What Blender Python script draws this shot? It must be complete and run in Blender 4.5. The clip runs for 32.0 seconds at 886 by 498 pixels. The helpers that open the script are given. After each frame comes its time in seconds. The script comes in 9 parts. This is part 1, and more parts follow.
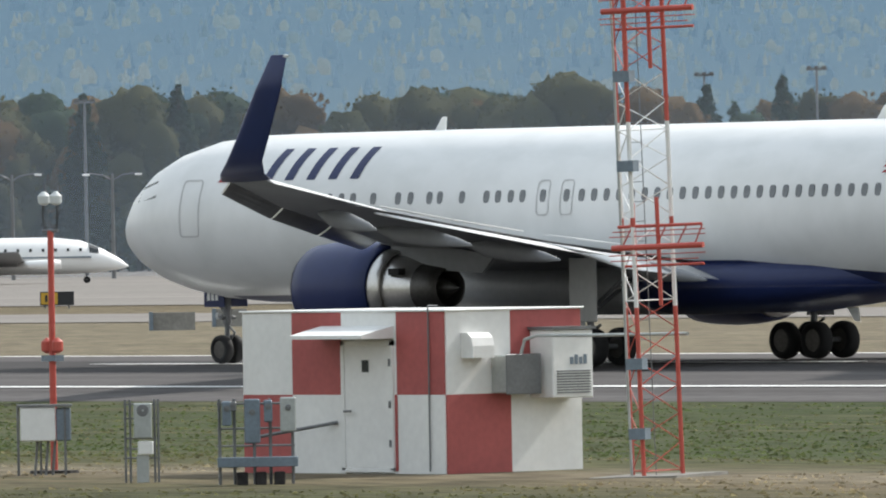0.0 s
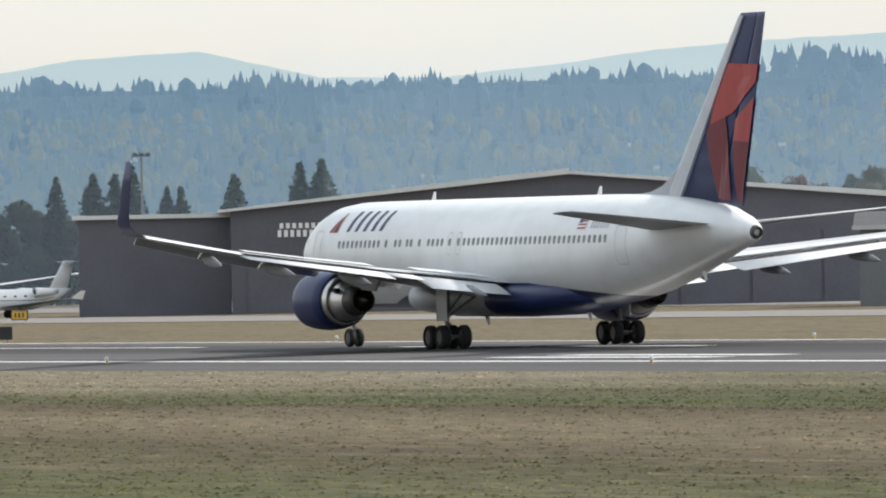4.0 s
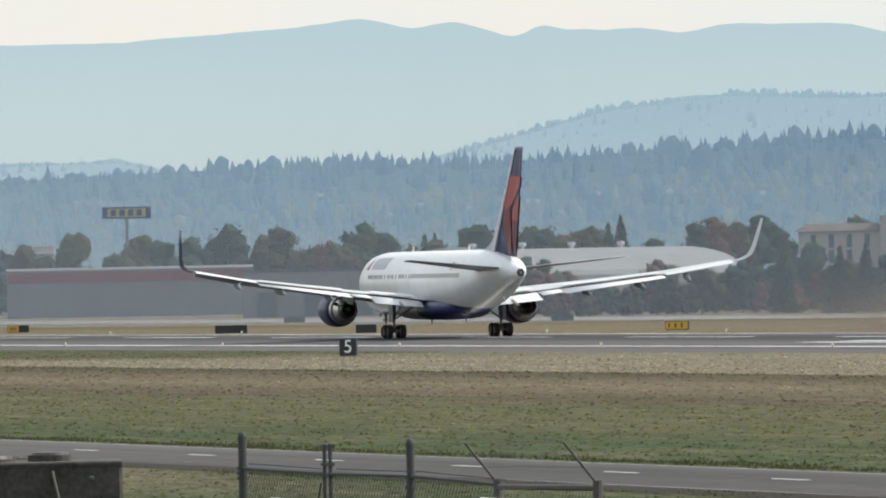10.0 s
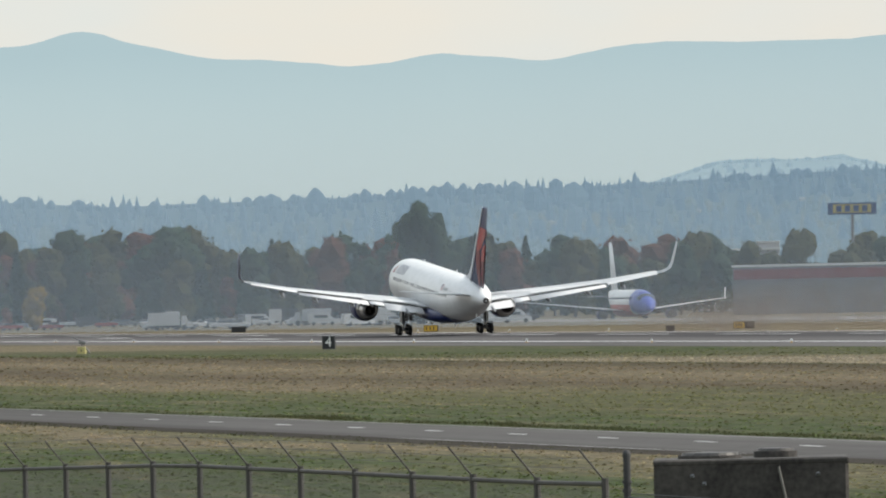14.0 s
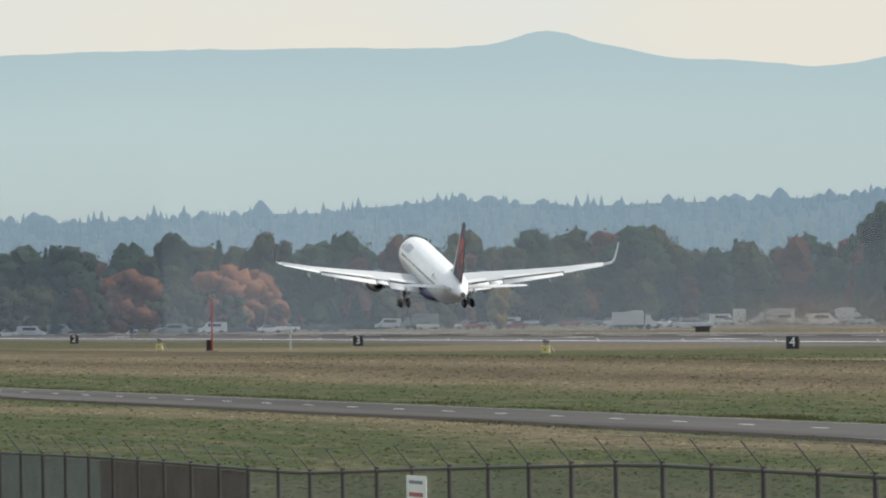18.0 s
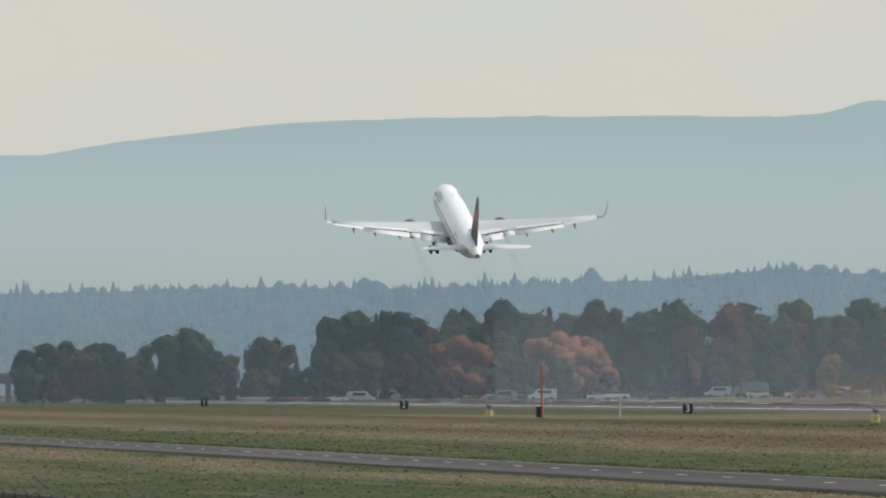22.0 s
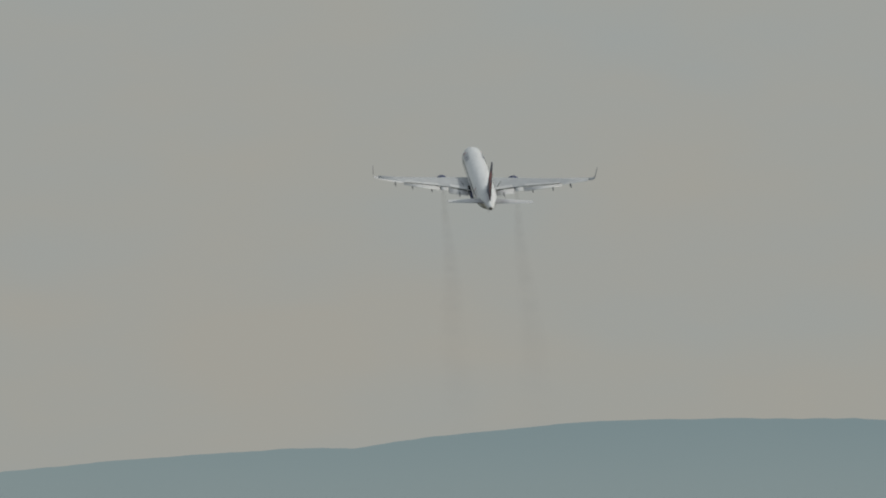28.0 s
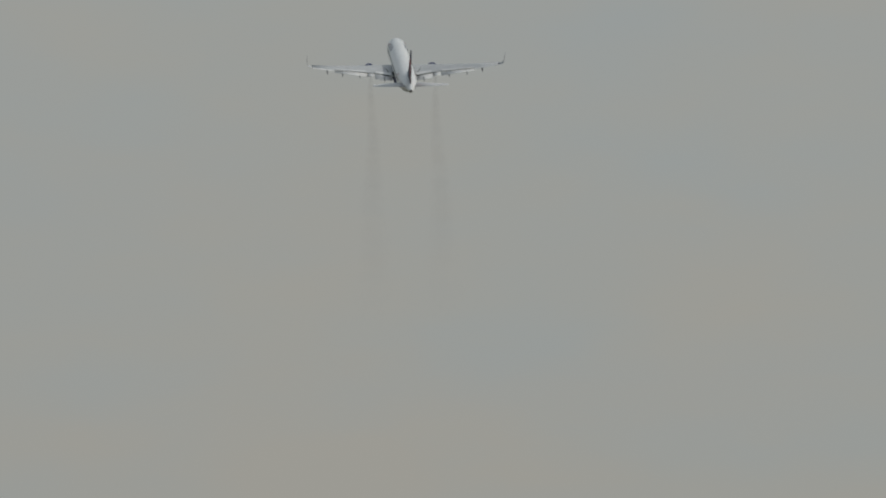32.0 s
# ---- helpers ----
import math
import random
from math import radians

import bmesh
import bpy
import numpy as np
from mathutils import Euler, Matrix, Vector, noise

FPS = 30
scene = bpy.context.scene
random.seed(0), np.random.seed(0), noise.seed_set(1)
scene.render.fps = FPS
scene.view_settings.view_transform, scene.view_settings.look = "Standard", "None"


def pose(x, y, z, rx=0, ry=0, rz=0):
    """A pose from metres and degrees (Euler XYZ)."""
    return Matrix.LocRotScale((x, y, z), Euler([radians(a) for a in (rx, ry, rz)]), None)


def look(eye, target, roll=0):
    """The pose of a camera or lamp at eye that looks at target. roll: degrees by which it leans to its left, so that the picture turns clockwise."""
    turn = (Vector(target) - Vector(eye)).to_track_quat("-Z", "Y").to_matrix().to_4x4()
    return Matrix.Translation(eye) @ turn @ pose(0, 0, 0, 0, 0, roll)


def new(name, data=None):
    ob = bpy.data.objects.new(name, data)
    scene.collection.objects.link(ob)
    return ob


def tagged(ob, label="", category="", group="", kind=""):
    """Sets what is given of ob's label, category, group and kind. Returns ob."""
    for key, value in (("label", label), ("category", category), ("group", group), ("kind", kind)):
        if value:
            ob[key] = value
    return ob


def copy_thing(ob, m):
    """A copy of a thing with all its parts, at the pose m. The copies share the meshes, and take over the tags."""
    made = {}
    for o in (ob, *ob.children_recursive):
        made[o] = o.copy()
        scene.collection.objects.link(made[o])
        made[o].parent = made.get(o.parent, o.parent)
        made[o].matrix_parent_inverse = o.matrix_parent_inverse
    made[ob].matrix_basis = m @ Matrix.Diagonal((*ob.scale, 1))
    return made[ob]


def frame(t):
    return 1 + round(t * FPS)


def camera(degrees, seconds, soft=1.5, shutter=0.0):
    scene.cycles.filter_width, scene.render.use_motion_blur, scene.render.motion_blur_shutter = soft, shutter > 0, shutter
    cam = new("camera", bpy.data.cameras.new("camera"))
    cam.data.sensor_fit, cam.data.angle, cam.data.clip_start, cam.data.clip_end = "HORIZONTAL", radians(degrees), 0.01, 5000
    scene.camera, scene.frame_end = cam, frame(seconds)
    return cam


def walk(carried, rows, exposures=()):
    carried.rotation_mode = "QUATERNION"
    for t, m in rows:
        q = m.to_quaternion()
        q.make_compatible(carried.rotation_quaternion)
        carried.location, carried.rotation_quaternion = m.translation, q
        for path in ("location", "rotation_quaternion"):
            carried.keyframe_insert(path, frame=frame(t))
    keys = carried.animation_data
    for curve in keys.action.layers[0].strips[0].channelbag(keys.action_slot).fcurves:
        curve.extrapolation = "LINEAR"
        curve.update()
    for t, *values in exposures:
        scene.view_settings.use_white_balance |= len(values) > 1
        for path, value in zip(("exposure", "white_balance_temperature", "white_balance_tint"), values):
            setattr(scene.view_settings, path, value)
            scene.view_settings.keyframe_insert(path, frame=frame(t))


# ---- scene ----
SOFT = 2.0
EXPOSURES = [(0, 0.0, 6450, 9.5), (6, 0.06, 6450, 11), (9, 0.02, 6480, 10.5), (13, -0.13, 6500, 9.5), (19, -0.22, 6550, 9), (21.5, -0.4, 6550, 9), (23, -0.7, 6550, 8.5), (24, -0.9, 6550, 8), (26, -1.22, 6550, 8), (29, -1.40, 6500, 7.5), (32, -1.45, 6450, 8)]

# the camera: a long lens on a fixed stand, panned by hand
EYE = (0.0, 0.0, 4.472)
RUNWAY_Y = 243.83
SIGN6, SIGN_STEP = 508.6, 303.7

def aim(yaw, pitch, roll):
    return pose(*EYE, 0, 0, yaw) @ pose(0, 0, 0, 90 + pitch) @ pose(0, 0, 0, 0, 0, roll)

cam = camera(4.329, 32.0, soft=SOFT)
PAN = [
    (0, 48.7402, -0.1350, -0.990),
    (0.5, 51.5433, -0.1040, -0.818),
    (1, 54.0979, -0.0896, -1.007),
    (1.5, 56.4224, -0.0579, -1.125),
    (2, 58.5639, -0.0295, -1.148),
    (2.5, 60.5345, -0.0045, -1.112),
    (4.5, 66.7410, 0.0583, -1.148),
    (5, 67.9232, 0.0770, -1.036),
    (5.5, 69.0105, 0.0908, -1.009),
    (6, 70.0076, 0.1015, -1.108),
    (6.5, 70.9548, 0.1144, -1.223),
    (7, 71.8150, 0.1266, -1.161),
    (7.5, 72.5829, 0.1346, -0.991),
    (8, 73.3008, 0.1430, -1.028),
    (8.5, 74.0015, 0.1484, -1.050),
    (9, 74.6488, 0.1573, -1.127),
    (9.5, 75.2503, 0.1655, -1.123),
    (10, 75.8169, 0.1740, -1.111),
    (10.5, 76.3506, 0.1794, -1.076),
    (11, 76.8589, 0.1865, -1.016),
    (11.5, 77.3303, 0.1929, -1.135),
    (12, 77.7800, 0.1986, -1.134),
    (12.5, 78.2038, 0.2045, -1.109),
    (13, 78.6064, 0.2111, -1.154),
    (13.5, 78.9921, 0.2187, -1.198),
    (14, 79.3625, 0.2263, -1.240),
    (14.5, 79.7125, 0.2290, -1.228),
    (15, 80.0383, 0.2357, -1.297),
    (15.5, 80.3381, 0.2388, -1.277),
    (17.5, 81.4011, 0.2587, -1.025),
    (18, 81.6312, 0.2676, -0.998),
    (18.5, 81.8468, 0.2731, -1.009),
    (19, 82.0423, 0.2800, -0.950),
    (19.5, 82.2221, 0.2912, -0.751),
    (20, 82.4137, 0.3092, -0.527),
    (20.5, 82.6176, 0.3569, -0.565),
    (21, 82.8390, 0.4414, -0.566),
    (21.5, 83.0481, 0.5267, -0.515),
    (22, 83.2431, 0.6177, -0.522),
    (22.5, 83.4141, 0.7280, -0.476),
    (23, 83.5785, 0.8351, -0.429),
    (23.5, 83.7241, 0.9430, -0.495),
    (24, 83.8567, 1.0591, -0.532),
    (24.5, 83.9713, 1.1592, -0.428),
    (25, 84.0738, 1.2727, -0.434),
    (25.5, 84.1778, 1.4122, -0.398),
    (26, 84.2996, 1.5325, -0.389),
    (26.5, 84.4385, 1.6543, 0.132),
    (28.5, 84.8298, 2.1836, 0.623),
    (29, 84.8760, 2.3003, 0.706),
    (29.5, 84.9230, 2.4164, 0.380),
    (30, 84.9595, 2.4885, 0.095),
    (30.5, 84.9804, 2.5611, -0.010),
    (31, 84.9976, 2.6279, -0.078),
    (31.5, 85.0172, 2.6639, -0.142),
    (32, 85.0249, 2.6872, -0.182),
]
walk(cam, [(t, aim(a, b, c)) for t, a, b, c in PAN], exposures=EXPOSURES)

# seconds, metres along the runway, height, nose-up, bank, heading
ROLL_OUT = [
    (0, 265.85, 0.00, 0.00, -0.19, -0.20),
    (0.5, 296.04, 0.00, 0.00, -0.22, -0.30),
    (1, 326.79, 0.00, 0.00, -0.21, -0.40),
    (1.5, 358.09, 0.00, 0.00, -0.21, -0.48),
    (2, 389.90, 0.00, 0.00, -0.22, -0.55),
    (2.5, 422.24, 0.00, 0.00, -0.21, -0.75),
    (4.5, 556.89, 0.00, 0.00, -0.18, -1.30),
    (5, 591.47, 0.00, 0.00, -0.18, -1.25),
    (5.5, 626.37, 0.00, 0.00, -0.15, -1.15),
    (6, 661.67, 0.00, 0.00, -0.10, -1.05),
    (6.5, 697.45, 0.00, 0.00, -0.05, -1.00),
    (7, 733.79, 0.00, 0.00, 0.00, -0.95),
    (7.5, 770.76, 0.00, 0.00, 0.03, -0.91),
    (8, 808.54, 0.00, 0.00, 0.03, -0.88),
    (8.5, 846.69, 0.00, 0.00, 0.01, -0.84),
    (9, 885.33, 0.00, 0.00, -0.03, -0.80),
    (9.5, 924.35, 0.00, 0.00, -0.05, -0.75),
    (10, 963.73, 0.00, 0.00, -0.01, -0.70),
    (10.5, 1003.47, 0.00, 0.00, 0.02, -0.65),
    (11, 1043.66, 0.00, 0.00, 0.06, -0.60),
    (11.5, 1084.40, 0.00, 0.00, 0.10, -0.55),
    (12, 1125.79, 0.00, 0.00, 0.24, -0.50),
    (12.5, 1167.89, 0.00, 0.00, 0.01, -0.45),
    (13, 1210.73, 0.00, 2.00, -0.03, -0.40),
    (13.5, 1254.26, 0.06, 3.00, -0.16, -0.43),
    (14, 1298.44, 0.12, 3.70, -0.25, -0.45),
    (14.5, 1343.21, 0.18, 4.20, -0.27, -0.38),
    (15, 1388.50, 0.24, 4.50, 0.17, -0.30),
    (15.5, 1434.23, 0.30, 4.75, 0.20, -0.19),
    (17.5, 1619.01, 2.88, 7.47, 0.83, -0.26),
    (18, 1665.35, 4.04, 7.97, 1.00, -0.27),
    (18.5, 1710.89, 5.42, 8.39, 0.87, -0.31),
    (19, 1756.47, 7.25, 8.90, 0.44, -0.32),
    (19.5, 1802.36, 9.31, 9.53, -0.23, -0.26),
    (20, 1848.29, 11.78, 10.28, -0.74, -0.17),
    (20.5, 1895.33, 14.65, 11.05, -0.76, -0.11),
    (21, 1942.35, 17.89, 11.86, -0.61, -0.12),
    (21.5, 1987.39, 21.71, 12.80, -0.63, -0.21),
    (22, 2032.40, 25.91, 13.58, -0.74, -0.24),
    (22.5, 2079.57, 30.92, 13.97, -0.75, -0.12),
    (23, 2126.66, 36.34, 14.14, -0.60, -0.04),
    (23.5, 2172.95, 42.09, 14.48, -0.33, -0.11),
    (24, 2219.07, 48.27, 14.94, 0.07, -0.23),
    (24.5, 2266.00, 54.86, 15.28, 0.56, -0.32),
    (25, 2312.67, 61.82, 15.45, 0.93, -0.40),
    (25.5, 2356.53, 68.95, 15.48, 0.97, -0.45),
    (26, 2400.06, 76.38, 15.67, 0.71, -0.44),
    (26.5, 2444.25, 84.03, 16.13, 0.13, -0.36),
    (28.5, 2617.61, 116.85, 16.65, -0.68, -0.27),
    (29, 2660.28, 125.53, 17.15, -1.31, -0.24),
    (29.5, 2703.21, 134.49, 17.49, -1.54, -0.24),
    (30, 2745.91, 143.65, 17.46, -1.51, -0.26),
    (30.5, 2788.40, 153.02, 17.36, -1.45, -0.29),
    (31, 2830.66, 162.58, 17.48, -1.40, -0.29),
    (31.5, 2872.69, 172.35, 17.45, -1.28, -0.27),
    (32, 2914.51, 182.32, 17.23, -1.11, -0.25),
]


# ---- sky, sun ----
SUN_EL, SUN_AZ = 42.0, -5.0      # degrees; 0 is across the runway, negative to the west
world = bpy.data.worlds.new("hazy_sky")
scene.world = world
world.use_nodes = True
wn, wl = world.node_tree.nodes, world.node_tree.links
wn.clear()
sky = wn.new("ShaderNodeTexSky")
sky.sky_type, sky.sun_disc = 'NISHITA', False
sky.sun_elevation, sky.sun_rotation = radians(SUN_EL), radians(-SUN_AZ)
sky.air_density, sky.dust_density, sky.ozone_density = 1.2, 6.0, 1.0
veil = wn.new("ShaderNodeMix")
veil.data_type = 'RGBA'
veil.inputs[0].default_value = 0.74
way = wn.new("ShaderNodeTexCoord")
way_sep = wn.new("ShaderNodeSeparateXYZ")
wl.new(way.outputs["Generated"], way_sep.inputs[0])
cloud = wn.new("ShaderNodeTexNoise")
cloud.inputs["Scale"].default_value, cloud.inputs["Detail"].default_value = 9.0, 6
cloud_map = wn.new("ShaderNodeMapping")
cloud_map.inputs["Scale"].default_value = (1, 1, 5)
wl.new(way.outputs["Generated"], cloud_map.inputs["Vector"]), wl.new(cloud_map.outputs[0], cloud.inputs["Vector"])
lift = wn.new("ShaderNodeMath")
lift.operation = 'MULTIPLY_ADD'
lift.inputs[1].default_value = 0.09
wl.new(cloud.outputs["Fac"], lift.inputs[0]), wl.new(way_sep.outputs["Z"], lift.inputs[2])
veil_ramp = wn.new("ShaderNodeValToRGB")
veil_ramp.color_ramp.elements[0].position, veil_ramp.color_ramp.elements[0].color = 0.055, (1.05, 1.025, 0.94, 1)
veil_ramp.color_ramp.elements[1].position, veil_ramp.color_ramp.elements[1].color = 0.9, (0.86, 0.98, 1.10, 1)
veil_ramp.color_ramp.elements.new(0.14).color = (0.97, 1.01, 1.01, 1)
wl.new(lift.outputs[0], veil_ramp.inputs["Fac"])
veil_gain = wn.new("ShaderNodeMix")
veil_gain.data_type, veil_gain.blend_type = 'RGBA', 'MULTIPLY'
veil_gain.inputs[0].default_value = 1.0
veil_gain.inputs[7].default_value = (10, 10, 10, 1)
wl.new(veil_ramp.outputs["Color"], veil_gain.inputs[6])
mottle = wn.new("ShaderNodeTexNoise")
mottle.inputs["Scale"].default_value, mottle.inputs["Detail"].default_value = 34.0, 3
mottle_map = wn.new("ShaderNodeMapping")
mottle_map.inputs["Scale"].default_value = (1, 1, 2.6)
wl.new(way.outputs["Generated"], mottle_map.inputs["Vector"]), wl.new(mottle_map.outputs[0], mottle.inputs["Vector"])
tone = wn.new("ShaderNodeValToRGB")
tone.color_ramp.elements[0].position, tone.color_ramp.elements[0].color = 0.3, (0.955, 1.0, 1.035, 1)
tone.color_ramp.elements[1].position, tone.color_ramp.elements[1].color = 0.7, (1.03, 1.0, 0.965, 1)
wl.new(mottle.outputs["Fac"], tone.inputs["Fac"])
toned = wn.new("ShaderNodeMix")
toned.data_type, toned.blend_type = 'RGBA', 'MULTIPLY'
toned.inputs[0].default_value = 1.0
wl.new(veil_gain.outputs[2], toned.inputs[6]), wl.new(tone.outputs["Color"], toned.inputs[7])
wl.new(toned.outputs[2], veil.inputs[7])
bg = wn.new("ShaderNodeBackground")
bg.inputs["Strength"].default_value = 0.115
wout = wn.new("ShaderNodeOutputWorld")
wl.new(sky.outputs[0], veil.inputs[6])
wl.new(veil.outputs[2], bg.inputs["Color"])
wl.new(bg.outputs[0], wout.inputs["Surface"])

sun_data = bpy.data.lights.new("sun", 'SUN')
sun_data.energy, sun_data.angle, sun_data.color = 4.6, radians(2.0), (1.0, 0.96, 0.90)
sun = new("sun", sun_data)
_el, _az = radians(SUN_EL), radians(SUN_AZ)
sun.matrix_world = look((-math.sin(_az) * math.cos(_el) * 900, math.cos(_az) * math.cos(_el) * 900, math.sin(_el) * 900), (0, 0, 0))


# ---- materials ----
def material(name, base, rough=0.6, metal=0.0, spread=0.12, scale=1.0, fine=12.0, bump=0.0, coat=0.0, second=None, glow=None, rnd=0.0, obj=True, spec=0.5):
    """A surface whose colour varies at two scales; base and second are linear colours."""
    m = bpy.data.materials.new(name)
    m.use_nodes = True
    n, l = m.node_tree.nodes, m.node_tree.links
    b = n["Principled BSDF"]
    b.inputs["Roughness"].default_value, b.inputs["Metallic"].default_value = rough, metal
    b.inputs["Coat Weight"].default_value = coat
    b.inputs["Specular IOR Level"].default_value = spec
    co = n.new("ShaderNodeTexCoord")
    out = co.outputs["Object"]
    n1, n2 = n.new("ShaderNodeTexNoise"), n.new("ShaderNodeTexNoise")
    n1.inputs["Scale"].default_value, n2.inputs["Scale"].default_value = scale, scale * fine
    n1.inputs["Detail"].default_value, n2.inputs["Detail"].default_value = 3.0, 2.0
    l.new(out, n1.inputs["Vector"]), l.new(out, n2.inputs["Vector"])
    ramp = n.new("ShaderNodeValToRGB")
    lo = tuple(c * (1 - spread) for c in base)
    hi = tuple(min(1, c * (1 + spread)) for c in (second or base))
    ramp.color_ramp.elements[0].position, ramp.color_ramp.elements[1].position = 0.32, 0.68
    ramp.color_ramp.elements[0].color, ramp.color_ramp.elements[1].color = (*lo, 1), (*hi, 1)
    mixn = n.new("ShaderNodeMath")
    mixn.operation = 'MULTIPLY_ADD'
    mixn.inputs[1].default_value = 0.4
    add = n.new("ShaderNodeMath")
    add.operation = 'MULTIPLY'
    add.inputs[1].default_value = 0.6
    l.new(n1.outputs["Fac"], add.inputs[0])
    l.new(n2.outputs["Fac"], mixn.inputs[0])
    l.new(add.outputs[0], mixn.inputs[2])
    l.new(mixn.outputs[0], ramp.inputs["Fac"])
    col = ramp.outputs["Color"]
    if rnd:
        info = n.new("ShaderNodeObjectInfo")
        hs = n.new("ShaderNodeHueSaturation")
        mr = n.new("ShaderNodeMapRange")
        mr.inputs["To Min"].default_value, mr.inputs["To Max"].default_value = 1 - rnd, 1 + rnd
        l.new(info.outputs["Random"], mr.inputs["Value"])
        l.new(mr.outputs[0], hs.inputs["Value"])
        l.new(col, hs.inputs["Color"])
        col = hs.outputs["Color"]
    l.new(col, b.inputs["Base Color"])
    if bump:
        bp = n.new("ShaderNodeBump")
        bp.inputs["Strength"].default_value = bump
        l.new(n2.outputs["Fac"], bp.inputs["Height"])
        l.new(bp.outputs[0], b.inputs["Normal"])
    if glow:
        b.inputs["Emission Color"].default_value = (*glow[:3], 1)
        b.inputs["Emission Strength"].default_value = glow[3]
    return m


def rgb(r, g, b):
    """sRGB 0..255 to linear."""
    return tuple(((c / 255 + 0.055) / 1.055) ** 2.4 if c > 10 else c / 255 / 12.92 for c in (r, g, b))


M = {}
M["white_paint"] = material("white_aircraft_paint", (0.80, 0.80, 0.79), 0.32, 0, 0.03, 0.25, 9, coat=0.3)
M["navy"] = material("navy_paint", (0.014, 0.024, 0.088), 0.40, 0, 0.12, 0.3, 9, coat=0.08, spec=0.3)
M["red"] = material("red_paint", (0.33, 0.022, 0.026), 0.4, 0, 0.12, 0.3, 9)
M["dark_red"] = material("crimson_paint", (0.135, 0.012, 0.024), 0.4, 0, 0.15, 0.3, 9, spec=0.3)
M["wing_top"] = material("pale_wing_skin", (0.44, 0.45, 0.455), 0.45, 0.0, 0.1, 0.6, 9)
# Grey paint made darker, to carry the shade under the wings.
M["wing_grey"] = material("wing_grey_and_shade_paint", (0.21, 0.215, 0.225), 0.5, 0.0, 0.1, 0.5, 8)
M["tail_grey"] = material("tailplane_shade_grey", (0.30, 0.305, 0.315), 0.5, 0.0, 0.1, 0.5, 8)
M["wing_light"] = material("light_flap_paint", (0.62, 0.62, 0.615), 0.36, 0.0, 0.08, 0.6, 8)
# Grey that holds the sky's reflection along the front of the fin.
M["fin_edge"] = material("fin_edge_sky_sheen", (0.38, 0.40, 0.44), 0.35, 0.0, 0.12, 0.5, 8)
M["silver"] = material("bare_metal", (0.58, 0.57, 0.55), 0.28, 0.9, 0.12, 1.5, 8)
M["dark_metal"] = material("scorched_metal", (0.10, 0.095, 0.09), 0.45, 0.8, 0.25, 1.2, 8)
M["black"] = material("black_rubber", (0.012, 0.012, 0.013), 0.8, 0, 0.3, 3, 8)
M["glass_dark"] = material("dark_window_glass", (0.03, 0.035, 0.04), 0.12, 0, 0.1, 2, 4)
M["window"] = material("cabin_window", (0.16, 0.17, 0.18), 0.25, 0, 0.1, 2, 4)
M["seam"] = material("panel_seam", (0.50, 0.50, 0.50), 0.5, 0, 0.1)
M["concrete"] = material("weathered_concrete", (0.20, 0.19, 0.17), 0.85, 0, 0.3, 0.7, 9, bump=0.15)
M["vault_concrete"] = material("rain_stained_concrete", (0.022, 0.020, 0.019), 0.92, 0, 0.35, 1.9, 7, bump=0.25, second=(0.062, 0.056, 0.050))
M["dark_concrete"] = material("stained_dark_concrete", (0.026, 0.023, 0.022), 0.9, 0, 0.6, 1.6, 7, bump=0.25)
M["galv"] = material("galvanised_steel", (0.16, 0.165, 0.17), 0.5, 0.4, 0.2, 2, 8)
M["orange_red"] = material("aviation_red_paint", (0.44, 0.070, 0.050), 0.5, 0, 0.14, 1.3, 9, bump=0.03)
M["faded_red"] = material("faded_red_panel", (0.37, 0.085, 0.080), 0.6, 0, 0.16, 0.9, 10, bump=0.04)
M["white_panel"] = material("white_wall_panel", (0.74, 0.74, 0.72), 0.55, 0, 0.07, 0.8, 10, bump=0.03)
M["grey_box"] = material("grey_enamel", (0.36, 0.38, 0.37), 0.45, 0.1, 0.14, 2, 8)
M["blue_grey_box"] = material("blue_grey_enamel", (0.15, 0.19, 0.23), 0.5, 0.1, 0.2, 2, 8)
M["yellow"] = material("yellow_sign_paint", (0.55, 0.33, 0.03), 0.5, 0, 0.12, 2, 6)
M["sign_black"] = material("black_sign_face", (0.015, 0.017, 0.02), 0.5, 0, 0.2, 2, 6)
M["sign_white"] = material("white_sign_paint", (0.80, 0.80, 0.78), 0.5, 0, 0.05, 2, 6)
M["marking"] = material("white_runway_marking", (0.72, 0.72, 0.70), 0.7, 0, 0.12, 0.25, 20)
M["worn_marking"] = material("worn_road_paint", (0.30, 0.30, 0.29), 0.8, 0, 0.3, 0.4, 20)
M["stripe_dark"] = material("dark_red_pole_paint", (0.26, 0.05, 0.045), 0.6, 0, 0.2, 1.3, 8)
M["lens"] = material("lamp_lens", (0.45, 0.48, 0.48), 0.3, 0, 0.05, glow=(1, 1, 1, 0.06))


# ---- mesh tools ----
def part(name, bm, mat, parent=None, label="", smooth=False):
    me = bpy.data.meshes.new(name)
    bm.to_mesh(me)
    bm.free()
    return link(name, me, mat, parent, label, smooth)


def link(name, me, mat, parent=None, label="", smooth=False):
    ob = new(name, me)
    if mat:
        for m in (mat if isinstance(mat, (list, tuple)) else [mat]):
            me.materials.append(m)
    if smooth:
        for p in me.polygons:
            p.use_smooth = True
    if parent:
        ob.parent = parent
    if label:
        ob["label"] = label
    return ob


def shared(name, me, parent, m=None):
    ob = new(name, me)
    ob.parent = parent
    if m is not None:
        ob.matrix_basis = m
    return ob


def thing(name, m, label, category, group="", kind=""):
    ob = new(name)
    ob.matrix_basis = m
    return tagged(ob, label, category, group, kind)


